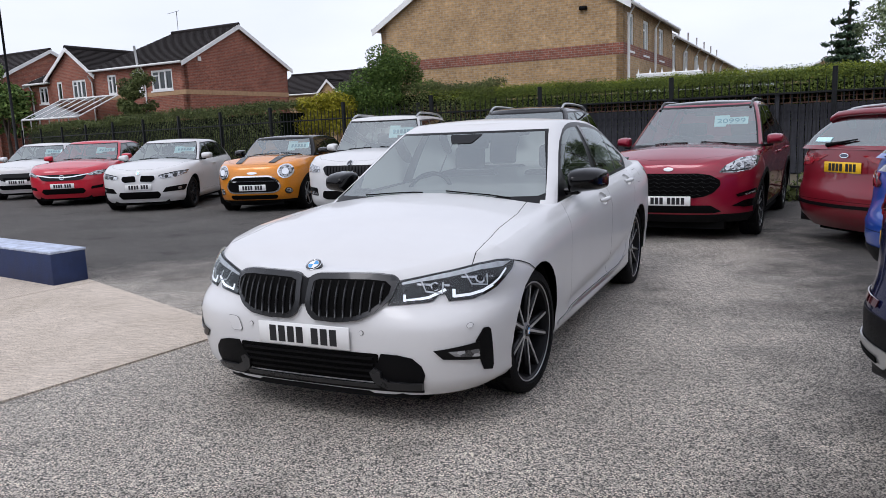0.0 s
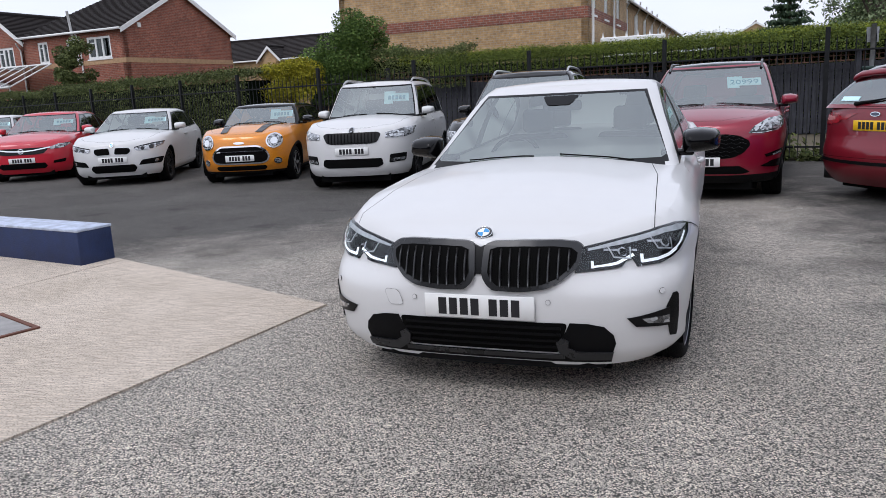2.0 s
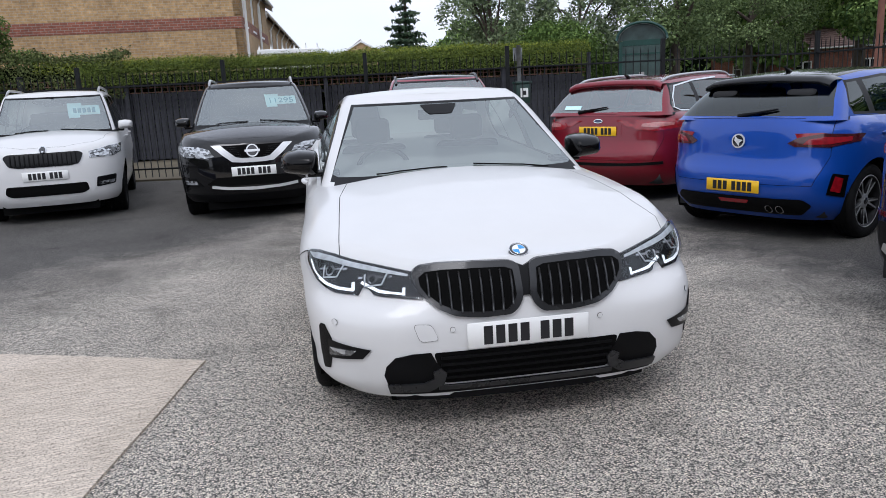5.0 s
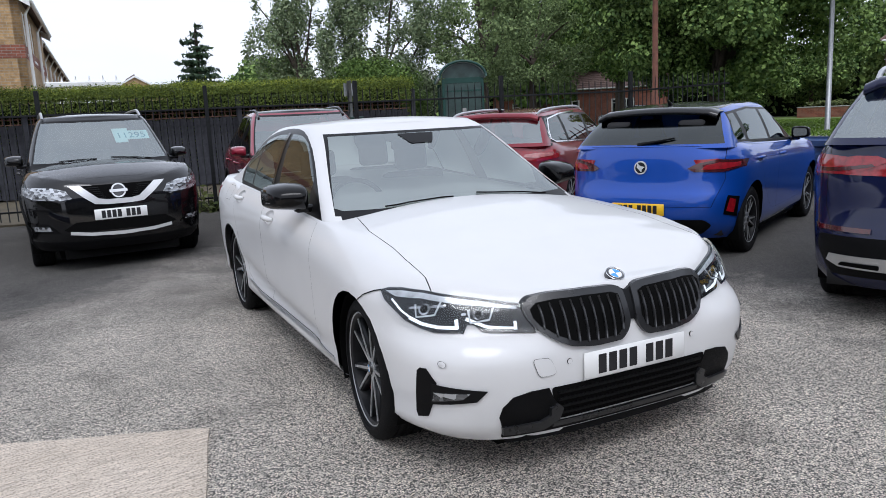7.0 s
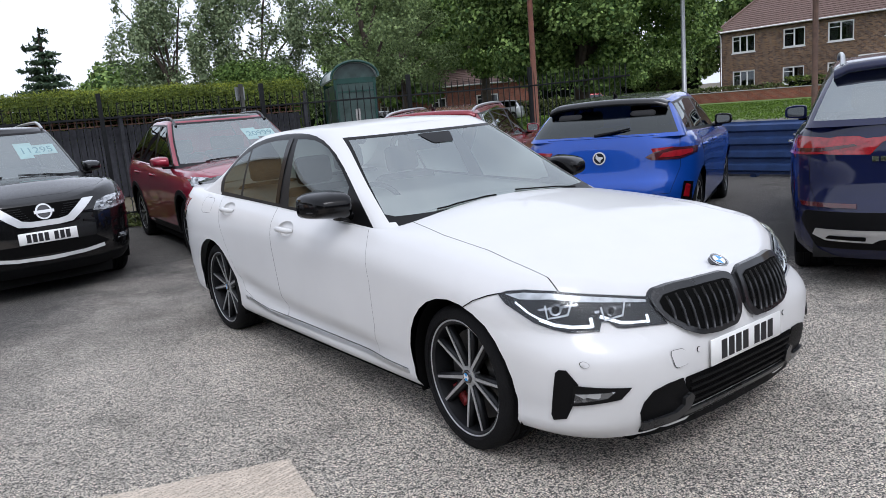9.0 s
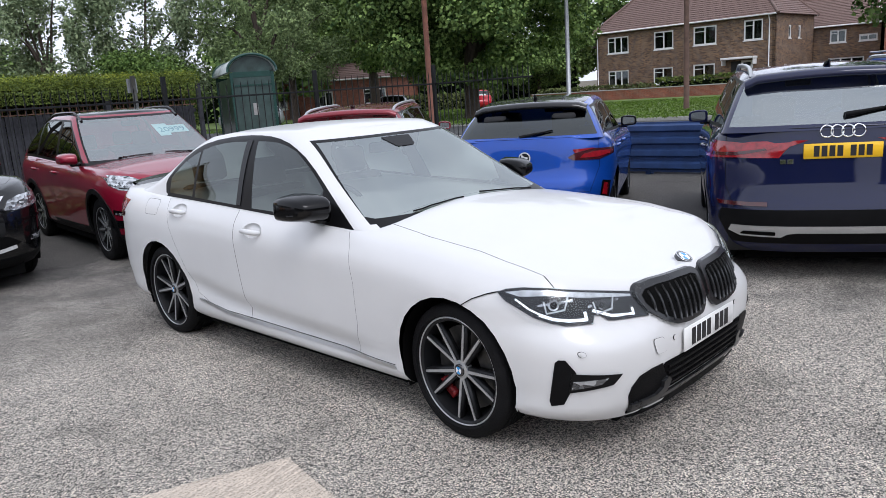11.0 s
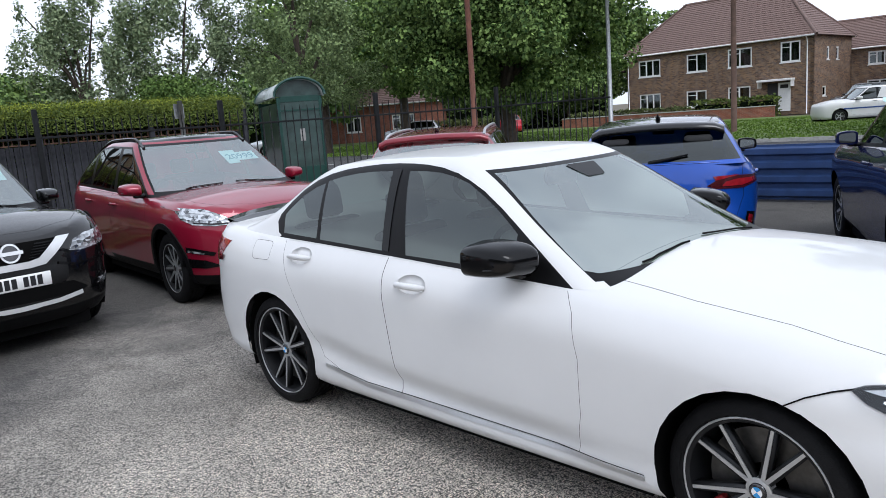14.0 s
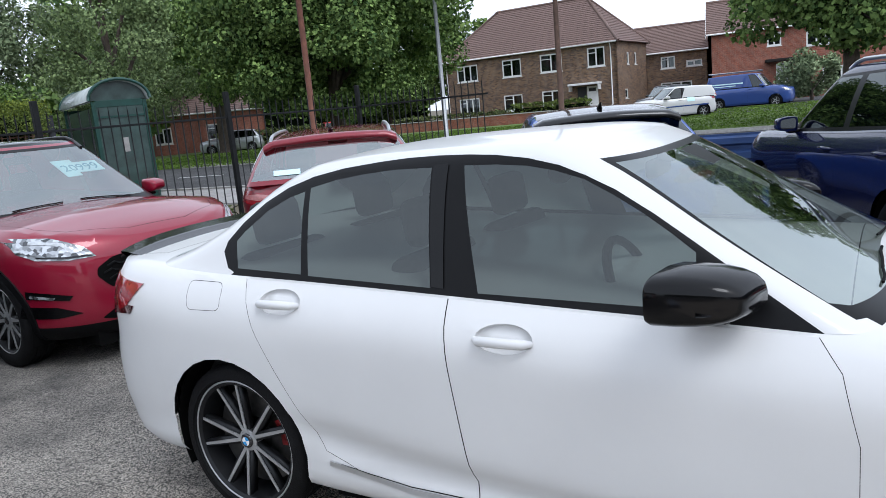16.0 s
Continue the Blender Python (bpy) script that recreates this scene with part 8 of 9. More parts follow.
# ---- houses ----
def window(house, o, t, n, w, h, mullions=1, top=True):
    """A white window: o its lower middle on the wall, t along the wall, n outward; a frame, panes, a curtain and a dark
    sheet in place of the unlit room's shade.
    """
    u = Vector((0, 0, 1))
    m = Matrix((t.to_4d(), n.to_4d(), u.to_4d(), Vector((0, 0, 0, 1)))).transposed()
    m[3][0], m[3][1], m[3][2] = 0, 0, 0
    m = Matrix.Translation(o) @ m
    fb = bmesh.new()
    f = 0.10
    rings = []
    for y in (-0.04, 0.03):
        rings.append([[fb.verts.new((x, y, z)) for x, z in ((-a, c), (a, c), (a, d), (-a, d))] for a, c, d in ((w / 2, 0, h), (w / 2 - f, f, h - f))])
    for i in range(4):
        j = (i + 1) % 4
        (bo, bi), (fo, fi) = rings
        for q in ((fo[i], fo[j], fi[j], fi[i]), (bo[i], bi[i], bi[j], bo[j]), (bo[i], bo[j], fo[j], fo[i]), (bi[i], fi[i], fi[j], bi[j])):
            fb.faces.new(q)
    bmesh.ops.recalc_face_normals(fb, faces=fb.faces)
    xs = [-w / 2 + f + (w - 2 * f) * i / (mullions + 1) for i in range(mullions + 2)]
    wd = part("window", fb, M_WHITEPL, house, "white plastic window", False)
    wd.matrix_basis = m
    for x in xs[1:-1]:
        part("mullion", box_bm((x - 0.05, -0.04, f), (x + 0.05, 0.035, h - f)), M_WHITEPL, wd, "", False)
    if top and mullions:
        part("transom", box_bm((xs[0], -0.04, h * 0.70), (xs[1] - 0.04, 0.035, h * 0.70 + 0.05)), M_WHITEPL, wd, "", False)
    for x0, x1 in zip(xs, xs[1:]):
        pb = bmesh.new()
        add_box(pb, (x0, -0.012, f), (x1, -0.006, h - f))
        p = part("pane", pb, M_PANE, wd, "", False)
        p.visible_shadow = False
    cb = bmesh.new()
    k = 14
    for s, span in ((-1, 0.30), (1, 0.30)):
        prev = None
        for i in range(k + 1):
            x = s * (w / 2 - f) - s * span * w * i / k
            y = -0.10 + 0.018 * math.sin(i * 2.3)
            q = [cb.verts.new((x, y, f)), cb.verts.new((x, y, h - f))]
            if prev:
                cb.faces.new((prev[0], q[0], q[1], prev[1]))
            prev = q
    part("curtain", cb, M_CURTAIN, wd)
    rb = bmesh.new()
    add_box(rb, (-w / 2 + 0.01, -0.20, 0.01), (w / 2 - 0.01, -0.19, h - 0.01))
    part("room_shade_sheet", rb, M_ROOMDARK, wd, "", False)
    sb = bmesh.new()
    add_box(sb, (-w / 2 - 0.05, 0.0, -0.06), (w / 2 + 0.05, 0.10, 0.0))
    part("sill", sb, M_WHITEPL, wd, "", False)
    return wd


def wall_open(bm, o, t, L, h, holes, thick=0.22, n=None):
    """A wall from o along t with holes (x, z, w, h) through it; n points outward."""
    xs = sorted({0.0, L} | {x - w / 2 for x, z, w, hh in holes} | {x + w / 2 for x, z, w, hh in holes})
    zs = sorted({0.0, h} | {z for x, z, w, hh in holes} | {z + hh for x, z, w, hh in holes})
    for x0, x1 in zip(xs, xs[1:]):
        for z0, z1 in zip(zs, zs[1:]):
            cx, cz = (x0 + x1) / 2, (z0 + z1) / 2
            if any(abs(cx - x) < w / 2 and z < cz < z + hh for x, z, w, hh in holes):
                continue
            vs = [bm.verts.new(o + t * x + n * y + Vector((0, 0, z))) for y in (0, -thick) for x in (x0, x1) for z in (z0, z1)]
            for q in ((0, 1, 3, 2), (4, 6, 7, 5), (0, 4, 5, 1), (2, 3, 7, 6), (0, 2, 6, 4), (1, 5, 7, 3)):
                bm.faces.new([vs[i] for i in q])


def tiled_slope(a, b, c, d_, courses, t=0.035):
    """A roof slope from the eaves a-b to the ridge d_-c, stepped in courses."""
    bm = bmesh.new()
    a, b, c, d_ = (Vector(v) for v in (a, b, c, d_))
    nrm = (b - a).cross(d_ - a).normalized()
    if nrm.z < 0:
        nrm = -nrm
    prev = [bm.verts.new(a - nrm * 0.02), bm.verts.new(b - nrm * 0.02)]
    for i in range(courses):
        s0, s1 = i / courses, (i + 1) / courses
        lo = [bm.verts.new(a.lerp(d_, s0) + nrm * t), bm.verts.new(b.lerp(c, s0) + nrm * t)]
        hi = [bm.verts.new(a.lerp(d_, s1) + nrm * t * 0.15), bm.verts.new(b.lerp(c, s1) + nrm * t * 0.15)]
        bm.faces.new((prev[0], prev[1], lo[1], lo[0]))
        bm.faces.new((lo[0], lo[1], hi[1], hi[0]))
        prev = hi
    return bm


def house(name, corner, ang, lu, lv, eave, rise, wallm, tilem, label, wins_u=(), wins_v=(), wins_v2=(), wins_back=(), ridge="u", band=None, bandm=None, bargeboard=True, over=0.28, courses=26, hip=0.0, z0=0.0, hipl=0.0):
    """A house: u runs along its front (which faces -v), v goes back. Windows are (along, height, width, height, mullions)."""
    ho = new(name)
    tagged(ho, label, "house")
    ho.matrix_basis = pose(corner[0], corner[1], z0, 0, 0, ang)
    U, V = Vector((1, 0, 0)), Vector((0, 1, 0))
    sides = ((Vector((0, 0, 0)), U, lu, -V, wins_u, "front_wall"), (Vector((lu, 0, 0)), V, lv, U, wins_v, "side_wall"), (Vector((0, lv, 0)), -V, lv, -U, wins_v2, "side_wall"), (Vector((lu, lv, 0)), -U, lu, V, wins_back, "back_wall"))
    for o, t, L, n, wins, nm in sides:
        bm = bmesh.new()
        wall_open(bm, o, t, L, eave, [(w[0], w[1], w[2], w[3]) for w in wins], 0.22, n)
        # gable
        if not hip and ((ridge == "u") == (t.x == 0)) and not (hipl and n.x < 0):
            g = [bm.verts.new(p) for p in (o + Vector((0, 0, eave)), o + t * L + Vector((0, 0, eave)), o + t * L / 2 + Vector((0, 0, eave + rise)))]
            bm.faces.new(g)
            g2 = [bm.verts.new(v.co - n * 0.2) for v in g]
            bm.faces.new(g2[::-1])
        bmesh.ops.remove_doubles(bm, verts=bm.verts, dist=0.002)
        bmesh.ops.recalc_face_normals(bm, faces=bm.faces)
        wp = part(nm, bm, wallm, ho, "", False)
        for w in wins:
            window(ho, o + t * w[0] + Vector((0, 0, w[1])) - n * 0.06, t, n, w[2], w[3], w[4] if len(w) > 4 else 1)
        if band:
            for z, hh in band:
                bb = bmesh.new()
                wall_open(bb, o + Vector((0, 0, z)) + n * 0.012, t, L, hh, [], 0.02, n)
                bmesh.ops.recalc_face_normals(bb, faces=bb.faces)
                part("brick_band", bb, bandm, ho, "", False)
    e = over
    zt = eave - 0.06
    slopes = []
    if hip:
        r0, r1 = Vector((hip, lv / 2, eave + rise)), Vector((lu - hip, lv / 2, eave + rise))
        c0, c1, c2, c3 = Vector((-e, -e, zt)), Vector((lu + e, -e, zt)), Vector((lu + e, lv + e, zt)), Vector((-e, lv + e, zt))
        slopes.append((c0, c1, r1, r0))
        slopes.append((c2, c3, r0, r1))
        slopes.append((c1, c2, r1, r1))
        slopes.append((c3, c0, r0, r0))
        rd = bmesh.new()
        for p, q in ((r0, r1), (c0, r0), (c1, r1), (c2, r1), (c3, r0)):
            add_tube(rd, [p + Vector((0, 0, 0.04)), q + Vector((0, 0, 0.04))], 0.10, 8)
        part("ridge_tile", rd, tilem, ho)
    else:
        if ridge == "u":
            k = [Vector((-e * 0.6, -e, zt)), Vector((lu + e * 0.6, -e, zt)), Vector((lu + e * 0.6, lv / 2, eave + rise + 0.06)), Vector((-e * 0.6, lv / 2, eave + rise + 0.06)), Vector((lu + e * 0.6, lv + e, zt)), Vector((-e * 0.6, lv + e, zt))]
        else:
            k = [Vector((-e, lv + e * 0.6, zt)), Vector((-e, -e * 0.6, zt)), Vector((lu / 2, -e * 0.6, eave + rise + 0.06)), Vector((lu / 2, lv + e * 0.6, eave + rise + 0.06)), Vector((lu + e, -e * 0.6, zt)), Vector((lu + e, lv + e * 0.6, zt))]
        if hipl:
            k[3] = k[3] + Vector((hipl, 0, 0))
            slopes.append((k[5], k[0], k[3], k[3]))
        slopes.append((k[0], k[1], k[2], k[3]))
        slopes.append((k[4], k[5], k[3], k[2]))
        rd = bmesh.new()
        add_tube(rd, [k[2] + Vector((0, 0, 0.03)), k[3] + Vector((0, 0, 0.03))], 0.11, 8)
        part("ridge_tile", rd, tilem, ho)
        for p, q in ((k[1], k[2]), (k[4], k[2])) + (() if hipl else ((k[0], k[3]), (k[5], k[3]))):
            bbm = bmesh.new()
            d = (q - p)
            side = Vector((0, 0, 1)).cross(d).normalized() * 0.02
            vs = [bbm.verts.new(v) for v in (p - Vector((0, 0, 0.20)) - side, q - Vector((0, 0, 0.20)) - side, q + Vector((0, 0, 0.02)) - side, p + Vector((0, 0, 0.02)) - side, p - Vector((0, 0, 0.20)) + side, q - Vector((0, 0, 0.20)) + side, q + Vector((0, 0, 0.02)) + side, p + Vector((0, 0, 0.02)) + side)]
            for f in ((0, 1, 2, 3), (7, 6, 5, 4), (0, 4, 5, 1), (3, 2, 6, 7), (0, 3, 7, 4), (1, 5, 6, 2)):
                bbm.faces.new([vs[i] for i in f])
            part("bargeboard", bbm, M_WHITEPL, ho, "", False)
    for q in slopes:
        part("roof_slope", tiled_slope(*q, courses), tilem, ho, "", False)
    # gutters and downpipes
    for y, s in ((-e, -1), (lv + e, 1)):
        if hip or ridge == "u":
            gbm = bmesh.new()
            add_tube(gbm, [(-e * 0.5, y, zt), (lu + e * 0.5, y, zt)], 0.06, 8)
            part("gutter", gbm, M_WHITEPL, ho)
    if ridge != "u" and not hip:
        for x in (-e, lu + e):
            gbm = bmesh.new()
            add_tube(gbm, [(x, -e * 0.5, zt), (x, lv + e * 0.5, zt)], 0.06, 8)
            part("gutter", gbm, M_WHITEPL, ho)
    return ho


def downpipe(ho, x, y, z1, off=(0, -0.06)):
    bm = bmesh.new()
    add_tube(bm, [(x, y - 0.28, z1), (x, y - 0.06, z1 - 0.35), (x, y - 0.06, 0)], 0.04, 8)
    part("downpipe", bm, M_WHITEPL, ho)


# buff brick house beyond the hedge: its gable looks at the yard
buff = house("buff_brick_house", (-8.116, 27.855), -12.0, 8.9, 8.5, 5.15, 2.75, M_BUFF, M_TILEBROWN, "buff brick gabled house with red brick bands", ridge="v", band=((3.55, 0.36),), bandm=M_REDBAND,
             wins_v=((1.0, 3.7, 0.9, 1.2, 1), (3.4, 3.7, 0.9, 1.2, 1), (6.2, 3.7, 0.9, 1.2, 1)), courses=24)
bm = bmesh.new()
add_box(bm, (7.5, -0.14, 5.0), (7.75, 0.0, 5.12), None, 0.02)
part("security_light", bm, M_PLASTIC, buff)
for y in (0.35, 4.6):
    dp = bmesh.new()
    add_tube(dp, [(9.18, y, 5.05), (9.0, y, 4.75), (8.97, y, 0)], 0.045, 8)
    part("downpipe", dp, M_WHITEPL, buff)
row2 = house("terraced_house", (-6.09, 36.87), -12.0, 8.5, 29.0, 5.0, 2.6, M_BUFF, M_TILEBROWN, "row of buff brick houses receding behind the first", ridge="v", wins_v=tuple((1.5 + 3.4 * i, 3.5, 0.9, 1.2, 1) for i in range(8)), courses=18)
for i in range(9):
    dp = bmesh.new()
    add_tube(dp, [(8.8, 0.3 + 3.4 * i, 4.9), (8.56, 0.3 + 3.4 * i, 4.5), (8.56, 0.3 + 3.4 * i, 0)], 0.05, 6)
    part("downpipe", dp, M_WHITEPL, row2)
    vp = bmesh.new()
    add_tube(vp, [(7.0, 1.3 + 3.4 * i, 5.4), (7.0, 1.3 + 3.4 * i, 6.6)], 0.05, 6)
    part("vent_pipe", vp, M_WHITEPL, row2)
cons = new("conservatory")
tagged(cons, "white conservatory roof behind the hedge", "conservatory")
cons.matrix_basis = pose(0.97, 26.1, 0, 0, 0, -6.0)
part("roof_edge", box_bm((0, 0, 2.74), (2.0, 2.2, 2.90), 0.03), M_WHITEPL, cons, "", False)
part("front", box_bm((0.1, 0.1, 0), (1.9, 0.18, 2.74)), M_WHITEPL, cons, "", False)
for i in range(6):
    fin = bmesh.new()
    add_tube(fin, [(0.08 + 0.36 * i, 0.06, 2.89), (0.08 + 0.36 * i, 0.06, 3.06)], [0.035, 0.008], 6)
    part("finial", fin, M_WHITEPL, cons)
house("far_house", (16.5, 95.0), -8, 9.0, 8.0, 5.0, 2.6, M_BUFF, M_TILEBROWN, "small gabled house far beyond the hedge", ridge="v", courses=10)

# red brick houses on the far side of the ivy hedge
ang_r = math.degrees(math.atan2(0.24, -0.97)) + 180
red1 = house("red_brick_house", (-26.56, 34.92), ang_r, 6.65, 7.5, 5.15, 1.95, M_REDBRICK, M_TILEDARK, "red brick gabled house with a dark tiled roof", ridge="u", band=((3.58, 0.22),), bandm=M_BUFFBAND,
             wins_u=((5.05, 3.84, 1.5, 1.0, 2), (3.3, 3.84, 0.7, 1.0, 0), (1.35, 3.84, 0.7, 1.0, 1)), courses=26, hipl=2.1)
downpipe(red1, 3.9, 0, 5.1)
dp = bmesh.new()
add_tube(dp, [(3.75, -0.05, 3.6), (3.6, -0.12, 4.8), (3.45, -0.12, 6.1)], 0.06, 8)
part("vent_pipe", dp, M_WHITEPL, red1)
pl_ = bmesh.new()
add_box(pl_, (6.66, 0.9, 5.2), (6.70, 1.1, 5.4))
part("burglar_alarm", pl_, M_WHITEPL, red1, "", False)
an = bmesh.new()
add_tube(an, [(2.4, 3.75, 7.1), (2.4, 3.75, 8.3)], 0.018, 6)
add_tube(an, [(1.7, 3.75, 8.25), (2.6, 3.75, 8.32)], 0.012, 6)
part("roof_aerial", an, M_GALV, red1)
red2 = house("red_brick_house", (-30.35, 36.0), ang_r, 3.7, 6.6, 4.98, 1.45, M_REDBRICK, M_TILEDARK, "red brick house wing with a front gable", ridge="v", band=((3.4, 0.2),), bandm=M_BUFFBAND,
             wins_u=((2.45, 3.78, 1.15, 1.0, 2), (0.8, 3.78, 0.45, 1.0, 0)), courses=20)
downpipe(red2, 3.62, 0, 4.9)
red5 = house("red_brick_house", (-32.6, 36.9), ang_r, 2.2, 5.0, 4.85, 1.1, M_REDBRICK, M_TILEDARK, "low red brick side wing of the house", ridge="u", wins_u=((1.25, 3.7, 0.8, 0.95, 1),), courses=16)
downpipe(red5, 0.3, 0, 4.8)
house("red_brick_house", (-45.1, 39.98), ang_r, 9.5, 7.5, 5.3, 1.95, M_REDBRICK, M_TILEDARK, "red brick house with a dark roof further along", ridge="u", band=((3.4, 0.22),), bandm=M_BUFFBAND, wins_u=((2.5, 3.5, 1.3, 1.1, 2),), courses=18)
gh_ = new("garden_conservatory")
tagged(gh_, "white framed glass conservatory behind the hedge", "conservatory")
gh_.matrix_basis = pose(-29.4, 32.75, 0.55, 0, 0, ang_r)
cf = bmesh.new()
for i in range(7):
    add_tube(cf, [(0.75 * i, 0, 2.15), (0.75 * i + 0.2, 2.2, 3.2)], 0.035, 6)
    add_tube(cf, [(0.75 * i, 0, -0.55), (0.75 * i, 0, 2.15)], 0.035, 6)
add_tube(cf, [(0, 0, 2.15), (4.5, 0, 2.15)], 0.05, 6)
add_tube(cf, [(0.2, 2.2, 3.2), (4.7, 2.2, 3.2)], 0.05, 6)
part("frame", cf, M_WHITEPL, gh_)
cg = bmesh.new()
cg.faces.new([cg.verts.new(p) for p in ((0, 0, 2.16), (4.5, 0, 2.16), (4.7, 2.2, 3.21), (0.2, 2.2, 3.21))])
part("roof_glass", cg, M_PANE, gh_, "", False)
house("bungalow", (-27.5, 56.4), ang_r + 4, 11.0, 6.0, 4.6, 1.65, M_BUFF, M_TILEDARK, "low house with a dark roof and small front gable", ridge="u", wins_u=((3, 1.8, 1.6, 1.1, 2), (7.5, 1.8, 1.6, 1.1, 2)), courses=16)
house("dormer_gable", (-22.75, 55.0), ang_r + 4, 1.5, 3.0, 4.55, 0.9, M_BUFF, M_TILEDARK, "small white-edged front gable of the low house", ridge="v", courses=6)

# brown brick pair of houses across the road
brown = house("brown_brick_house", (56.4, 27.95), -101.5, 14.6, 7.2, 5.3, 3.7, M_BROWNBRICK, M_TILEBROWN, "brown brick semi-detached house with a hipped tile roof", hip=3.4,
              wins_u=((2.05, 3.55, 1.95, 1.3, 2), (6.1, 3.55, 1.65, 1.35, 1), (9.45, 3.58, 1.8, 1.35, 1), (13.05, 3.6, 1.35, 1.4, 1), (2.05, 0.9, 1.9, 1.3, 2), (6.05, 0.92, 1.65, 1.25, 1), (9.4, 0.95, 1.7, 1.25, 1)),
              wins_v=((2.6, 3.6, 0.5, 0.9, 0), (4.4, 3.6, 0.5, 0.9, 0), (2.0, 1.1, 0.7, 0.7, 0)), courses=24)
downpipe(brown, 14.2, 0, 5.2)
downpipe(brown, 0.15, 0, 5.2)
cp = new("porch_canopy")
tagged(cp, "flat white porch canopy over the front door", "porch")
cp.matrix_basis = brown.matrix_basis.copy()
part("slab", box_bm((11.0, -0.75, 2.35), (13.4, 0.0, 2.50), 0.02), M_WHITEPL, cp, "", False)
for x in (11.05, 13.32):
    part("bracket", box_bm((x - 0.03, -0.6, 1.95), (x + 0.03, -0.02, 2.34)), M_WHITEPL, cp, "", False)
dr = new("door_1")
tagged(dr, "white panelled front door with a fan light", "door", "", "structure")
dr.matrix_basis = brown.matrix_basis @ pose(2.1, 0, 0.15)
part("leaf", box_bm((10.15, -0.05, 0.1), (11.0, -0.012, 2.08), 0.01), M_WHITEPL, dr, "", False)
for x in (10.32, 10.66):
    for z in (0.4, 1.0):
        part("panel", box_bm((x, -0.062, z), (x + 0.2, -0.05, z + 0.5), 0.004), M_WHITEPL, dr, "", False)
# fan light and side light: opaque panels coloured as the shade indoors
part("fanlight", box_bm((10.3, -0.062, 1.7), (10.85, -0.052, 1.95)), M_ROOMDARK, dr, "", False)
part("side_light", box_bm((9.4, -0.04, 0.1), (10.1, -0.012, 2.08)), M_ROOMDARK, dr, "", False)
for x, y in ((3.4, 3.6), (7.3, 4.2)):
    ch = new("chimney")
    tagged(ch, "brick chimney stack with clay pots", "chimney")
    ch.matrix_basis = brown.matrix_basis @ pose(x, y, 6.8)
    part("stack", box_bm((-0.45, -0.3, -0.6), (0.45, 0.3, 1.9), 0.01), M_BROWNBRICK, ch, "", False)
    for dx in (-0.2, 0.2):
        pt = bmesh.new()
        add_lathe(pt, [(0.12, 1.9), (0.10, 2.2), (0.12, 2.25), (0.09, 2.25)], 12, "z", 0, (dx, 0, 0))
        part("pot", pt, M_REDBAND, ch)
house("brown_brick_house", (61.0, 14.0), -90, 6.58, 7.0, 4.4, 2.2, M_BROWNBRICK, M_TILEBROWN, "brown brick house behind the pair", ridge="u", wins_u=((3.4, 3.1, 1.1, 0.95, 1), (1.4, 3.1, 0.5, 0.9, 0), (5.4, 3.1, 1.2, 0.5, 1), (4.0, 0.8, 2.4, 1.2, 2)), courses=18)
red4 = house("red_brick_house", (55.0, 7.4), -90, 15.0, 7.0, 5.0, 2.4, M_REDBRICK, M_TILEBROWN, "red brick house with a porch beside the drive", ridge="u", wins_u=((4.3, 3.75, 0.9, 0.9, 1), (7.2, 3.5, 1.8, 1.1, 2), (8.2, 0.8, 1.8, 1.2, 2)), courses=18)
part("porch", box_bm((3.7, -1.1, 2.65), (6.4, -0.01, 2.85), 0.03), M_TILEDARK, red4, "", False)
part("porch_door", box_bm((4.4, -0.07, 0.1), (5.4, -0.012, 2.5), 0.01), M_WHITEPL, red4, "", False)
house("low_house", (38.0, 50.5), -52, 14.0, 7.0, 3.0, 2.0, M_REDBRICK, M_TILEBROWN, "red brick bungalow behind the trees", ridge="u", wins_u=((2.5, 0.9, 1.8, 1.2, 2), (6.5, 0.9, 1.2, 1.2, 1), (10.5, 0.9, 1.8, 1.2, 2)), courses=14)
for i, (x, y) in enumerate(((51.0, 35.5), (57.0, 33.6))):
    tree("garden_tree", (x, y), clumps((0, 0, 3.4), (3.2, 3.2, 2.6), 40, 0.7, 1.2, 81 + i), (2.6, 0.18), 15000, 0.17, M_SYC, "dark bushy garden tree beside the houses", 81 + i, 0.25, 6, 1.3)

# garden wall and hedge before the pair
gw_ = new("garden_wall")
tagged(gw_, "low red brick garden wall", "wall")
gw_.matrix_basis = pose(48.2, 30.0, 0, 0, 0, -91)
part("brickwork", box_bm((0, 0, 0), (15.0, 0.22, 0.75)), M_REDBRICK, gw_, "", False)
part("coping", box_bm((-0.02, -0.03, 0.75), (15.02, 0.25, 0.81), 0.01), M_KERB, gw_, "", False)
hedge("garden_hedge", [(48.9, 14.9), (49.1, 20.5)], 1.25, 1.4, 0.9, M_HEDGE, "clipped green garden hedge behind the wall", 0.12, 110, 61)
hedge("garden_hedge", [(49.1, 20.8), (49.4, 29.8)], 0.95, 1.1, 0.9, M_IVY, "dark low garden hedge behind the wall", 0.12, 110, 62)
hedge("garden_hedge", [(41.0, 40.0), (47.5, 33.0)], 0.9, 1.5, 1.2, M_IVY, "dark shrubs along the far gardens", 0.14, 90, 63)
hedge("far_hedge", [(61.0, 31.5), (54.0, 46.0), (38.0, 60.0), (24.0, 66.0)], 3.4, 5.0, 2.4, M_SYC, "tall dark shrubs far behind the gardens", 0.30, 26, 64, "hedge", 0.0, 0.5)


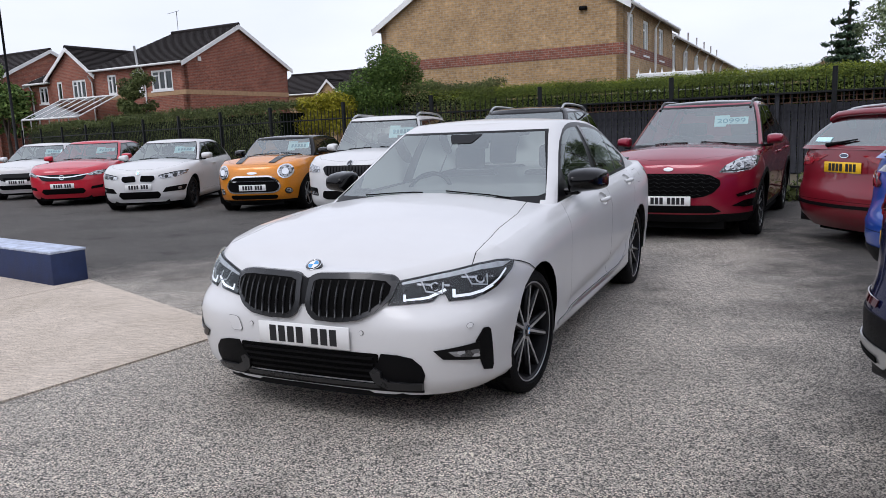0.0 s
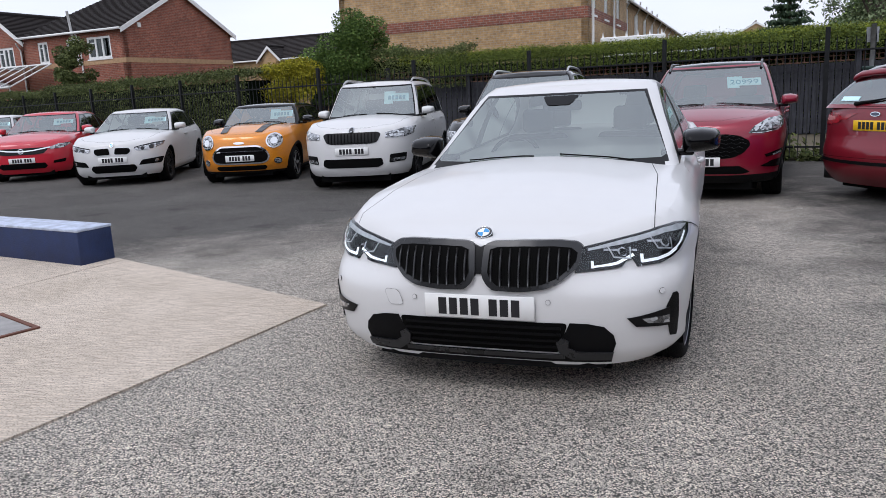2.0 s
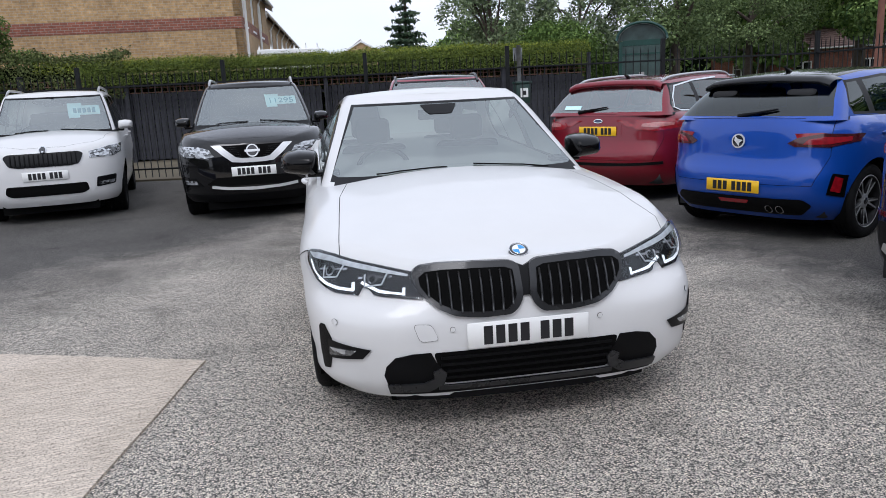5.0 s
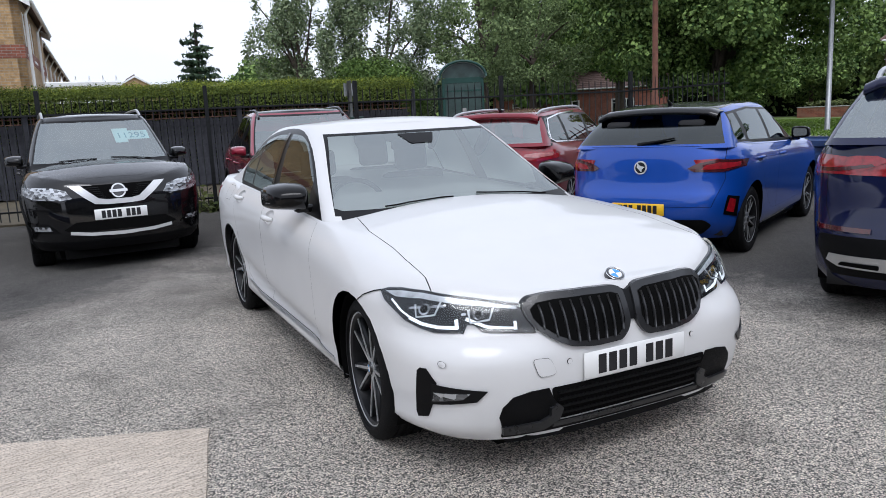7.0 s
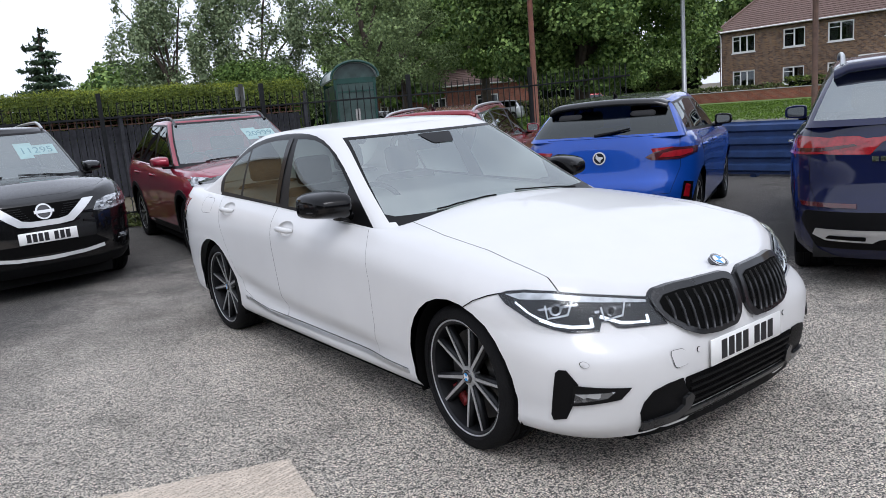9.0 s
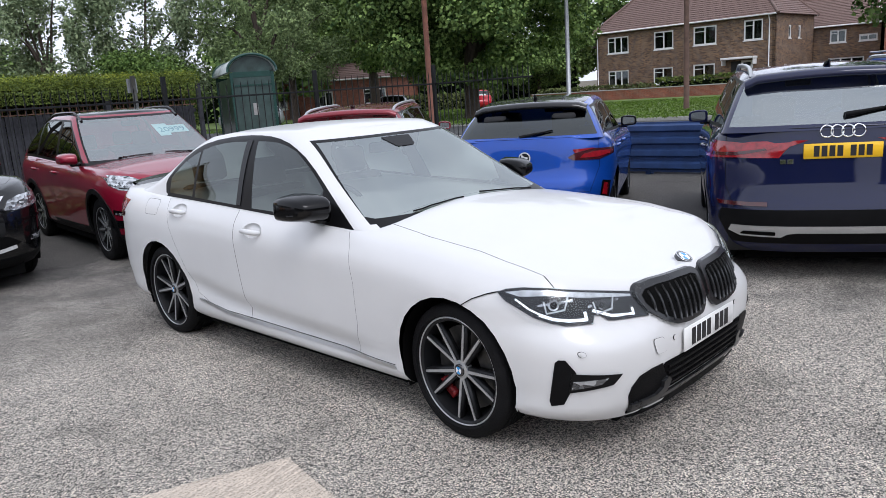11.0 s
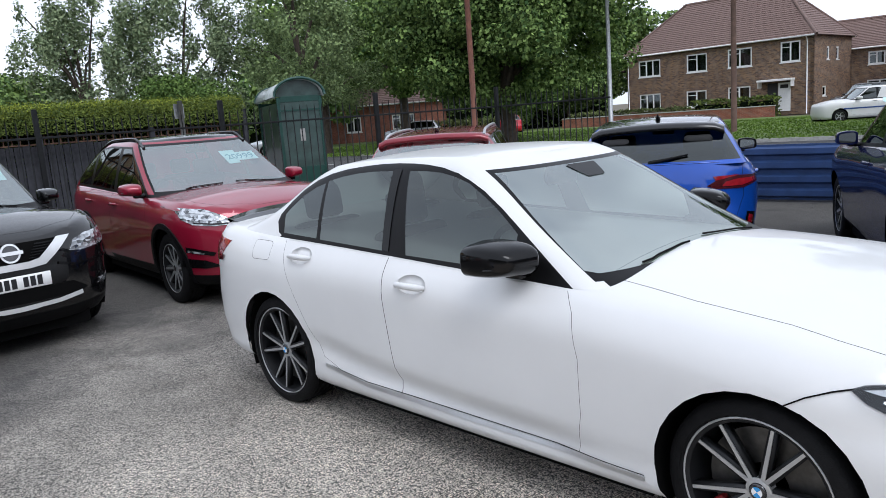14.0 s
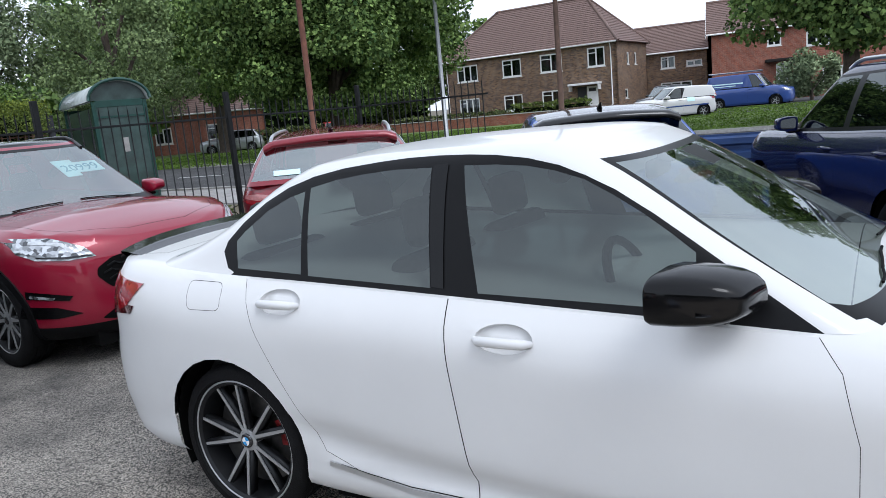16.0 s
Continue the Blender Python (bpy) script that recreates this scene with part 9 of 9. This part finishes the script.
# ---- vehicles across the road ----
def van_spec(paint_, wb, fo, ro, W, H, belt, hood, f0, f1, r1, r0, **kw):
    return hatch(paint_, wb, fo, ro, W, H, belt, hood, f0, f1, r1, r0, rise=0.0, dback=kw.pop("dback", 2.0), **kw)


SVAN = van_spec(M_WHITE, 2.7, 0.90, 0.88, 1.76, 1.60, 1.0, 0.92, 0.95, 0.2, -2.0, -2.2, b=(-0.30,), R=0.31, rr=0.20, tw=0.19, spokes="s5", dback=1.9, dtop=1.5, tumble=0.20)
SVAN["bits"] = [("tail_lamp", [(0.72, 0.85), (0.84, 0.85), (0.84, 1.15), (0.74, 1.15)], "x", -1, True, M_TAIL, 0.006), ("side_stripe", [(1.2, 0.60), (-1.6, 0.60), (-1.6, 0.66), (1.2, 0.66)], "y", 1, True, M_VANBLUE, 0.004),
                ("side_sign", rounded([(-0.5, 0.82), (-0.9, 0.82), (-0.9, 1.02), (-0.5, 1.02)], 0.05), "y", 1, True, M_CARD, 0.004)]
build_car("white_van", SVAN, (36.9, 8.9), 118, "small white panel van parked on the side road", "van")
BVAN = van_spec(M_VANBLUE, 3.1, 0.83, 0.95, 1.90, 1.97, 1.15, 1.05, 1.25, 0.62, -2.25, -2.40, b=(0.05,), R=0.33, rr=0.21, tw=0.2, spokes="s5", dback=2.7, dtop=2.3, tumble=0.20)
BVAN["bits"] = [("headlight", [(0.60, 0.82), (0.86, 0.84), (0.88, 1.0), (0.74, 0.98)], "x", 1, True, M_LAMP, 0.006), ("side_sign", [(-0.2, 1.42), (-2.0, 1.42), (-2.0, 1.48), (-0.2, 1.48)], "y", 1, True, M_CARD, 0.004),
                ("side_sign", [(-0.6, 1.30), (-1.8, 1.30), (-1.8, 1.34), (-0.6, 1.34)], "y", 1, True, M_CARD, 0.004)]
bv = build_car("blue_van", BVAN, (44.9, 4.95), -104, "blue panel van with a roof rack parked on the side road", "van")
rk = bmesh.new()
for y in (-0.5, 0.0, 0.5):
    add_tube(rk, [(0.6, y, 2.08), (-2.2, y, 2.08)], 0.04, 6)
for x in (0.4, -0.8, -2.0):
    add_tube(rk, [(x, -0.6, 2.05), (x, 0.6, 2.05)], 0.03, 6)
part("roof_rack", rk, M_GALV, bv, "silver roof rack")
SUV = hatch(M_BLACK, 2.9, 0.9, 1.0, 1.85, 1.78, 1.08, 1.02, 1.0, 0.4, -1.9, -2.2, b=(-0.3, -1.2), R=0.36, rr=0.23, tw=0.22)
build_car("off_road_car", SUV, (47.5, 9.9), 150, "black off-road car parked before the houses", "car")
FRED = hatch(M_BRIGHTRED, 2.5, 0.8, 0.75, 1.75, 1.46, 0.95, 0.9, 0.9, 0.15, -1.5, -1.8, b=(-0.34, -1.1), R=0.31, rr=0.2, tw=0.2)
build_car("hatchback_car", FRED, (46.0, 33.5), 40, "small red hatchback parked far across the road", "car")
SILV = hatch(paint("silver_paint", (0.42, 0.44, 0.46), 0.5), 2.6, 0.85, 0.8, 1.78, 1.5, 0.95, 0.9, 0.9, 0.15, -1.6, -1.95, b=(-0.34, -1.1), R=0.31, rr=0.2, tw=0.2)
build_car("hatchback_car", SILV, (39.5, 37.5), 120, "silver hatchback parked far across the road", "car")
build_car("hatchback_car", SILV, (30.5, 41.5), 150, "silver hatchback seen beyond the shelter", "car")


# ---- what closes the yard behind the camera, added unseen to darken reflections ----
M_CLAD = plain("grey_wall_cladding", (0.16, 0.165, 0.175), 0.6, 0.1, 0.15, 3)
M_BACKGLASS = plain("dark_backdrop_glass", (0.02, 0.022, 0.025), 0.12, 0, 0.3, 2)
# out-of-view building, added so that glossy panels reflect less low sky
show = new("unseen_building")
tagged(show, "long grey-clad car showroom with dark glazing behind the yard", "building")
show.matrix_basis = pose(-24, -13.5, 0, 0, 0, -4)
part("wall", box_bm((0, -8.0, 0), (44, 0, 5.6), 0.05), M_CLAD, show, "", False)
part("fascia", box_bm((-0.2, 0.004, 4.3), (44.2, 0.35, 5.75), 0.03), M_NAVYWALL, show, "", False)
for i in range(14):
    part("backdrop_pane", box_bm((0.6 + 3.1 * i, 0.003, 0.15), (3.45 + 3.1 * i, 0.05, 4.1), 0.01), M_BACKGLASS, show, "", False)
# out-of-view hedges, added to hide the low sky from reflections
hedge("unseen_hedge", [(-31, -14), (-33, 6), (-36, 22)], 3.6, 4.6, 1.6, M_IVY, "tall dark boundary hedge beside the yard", 0.22, 26, 71)
hedge("unseen_hedge", [(21, -13), (27, -40)], 3.0, 4.0, 1.6, M_IVY, "dark hedge beyond the showroom", 0.22, 26, 72)
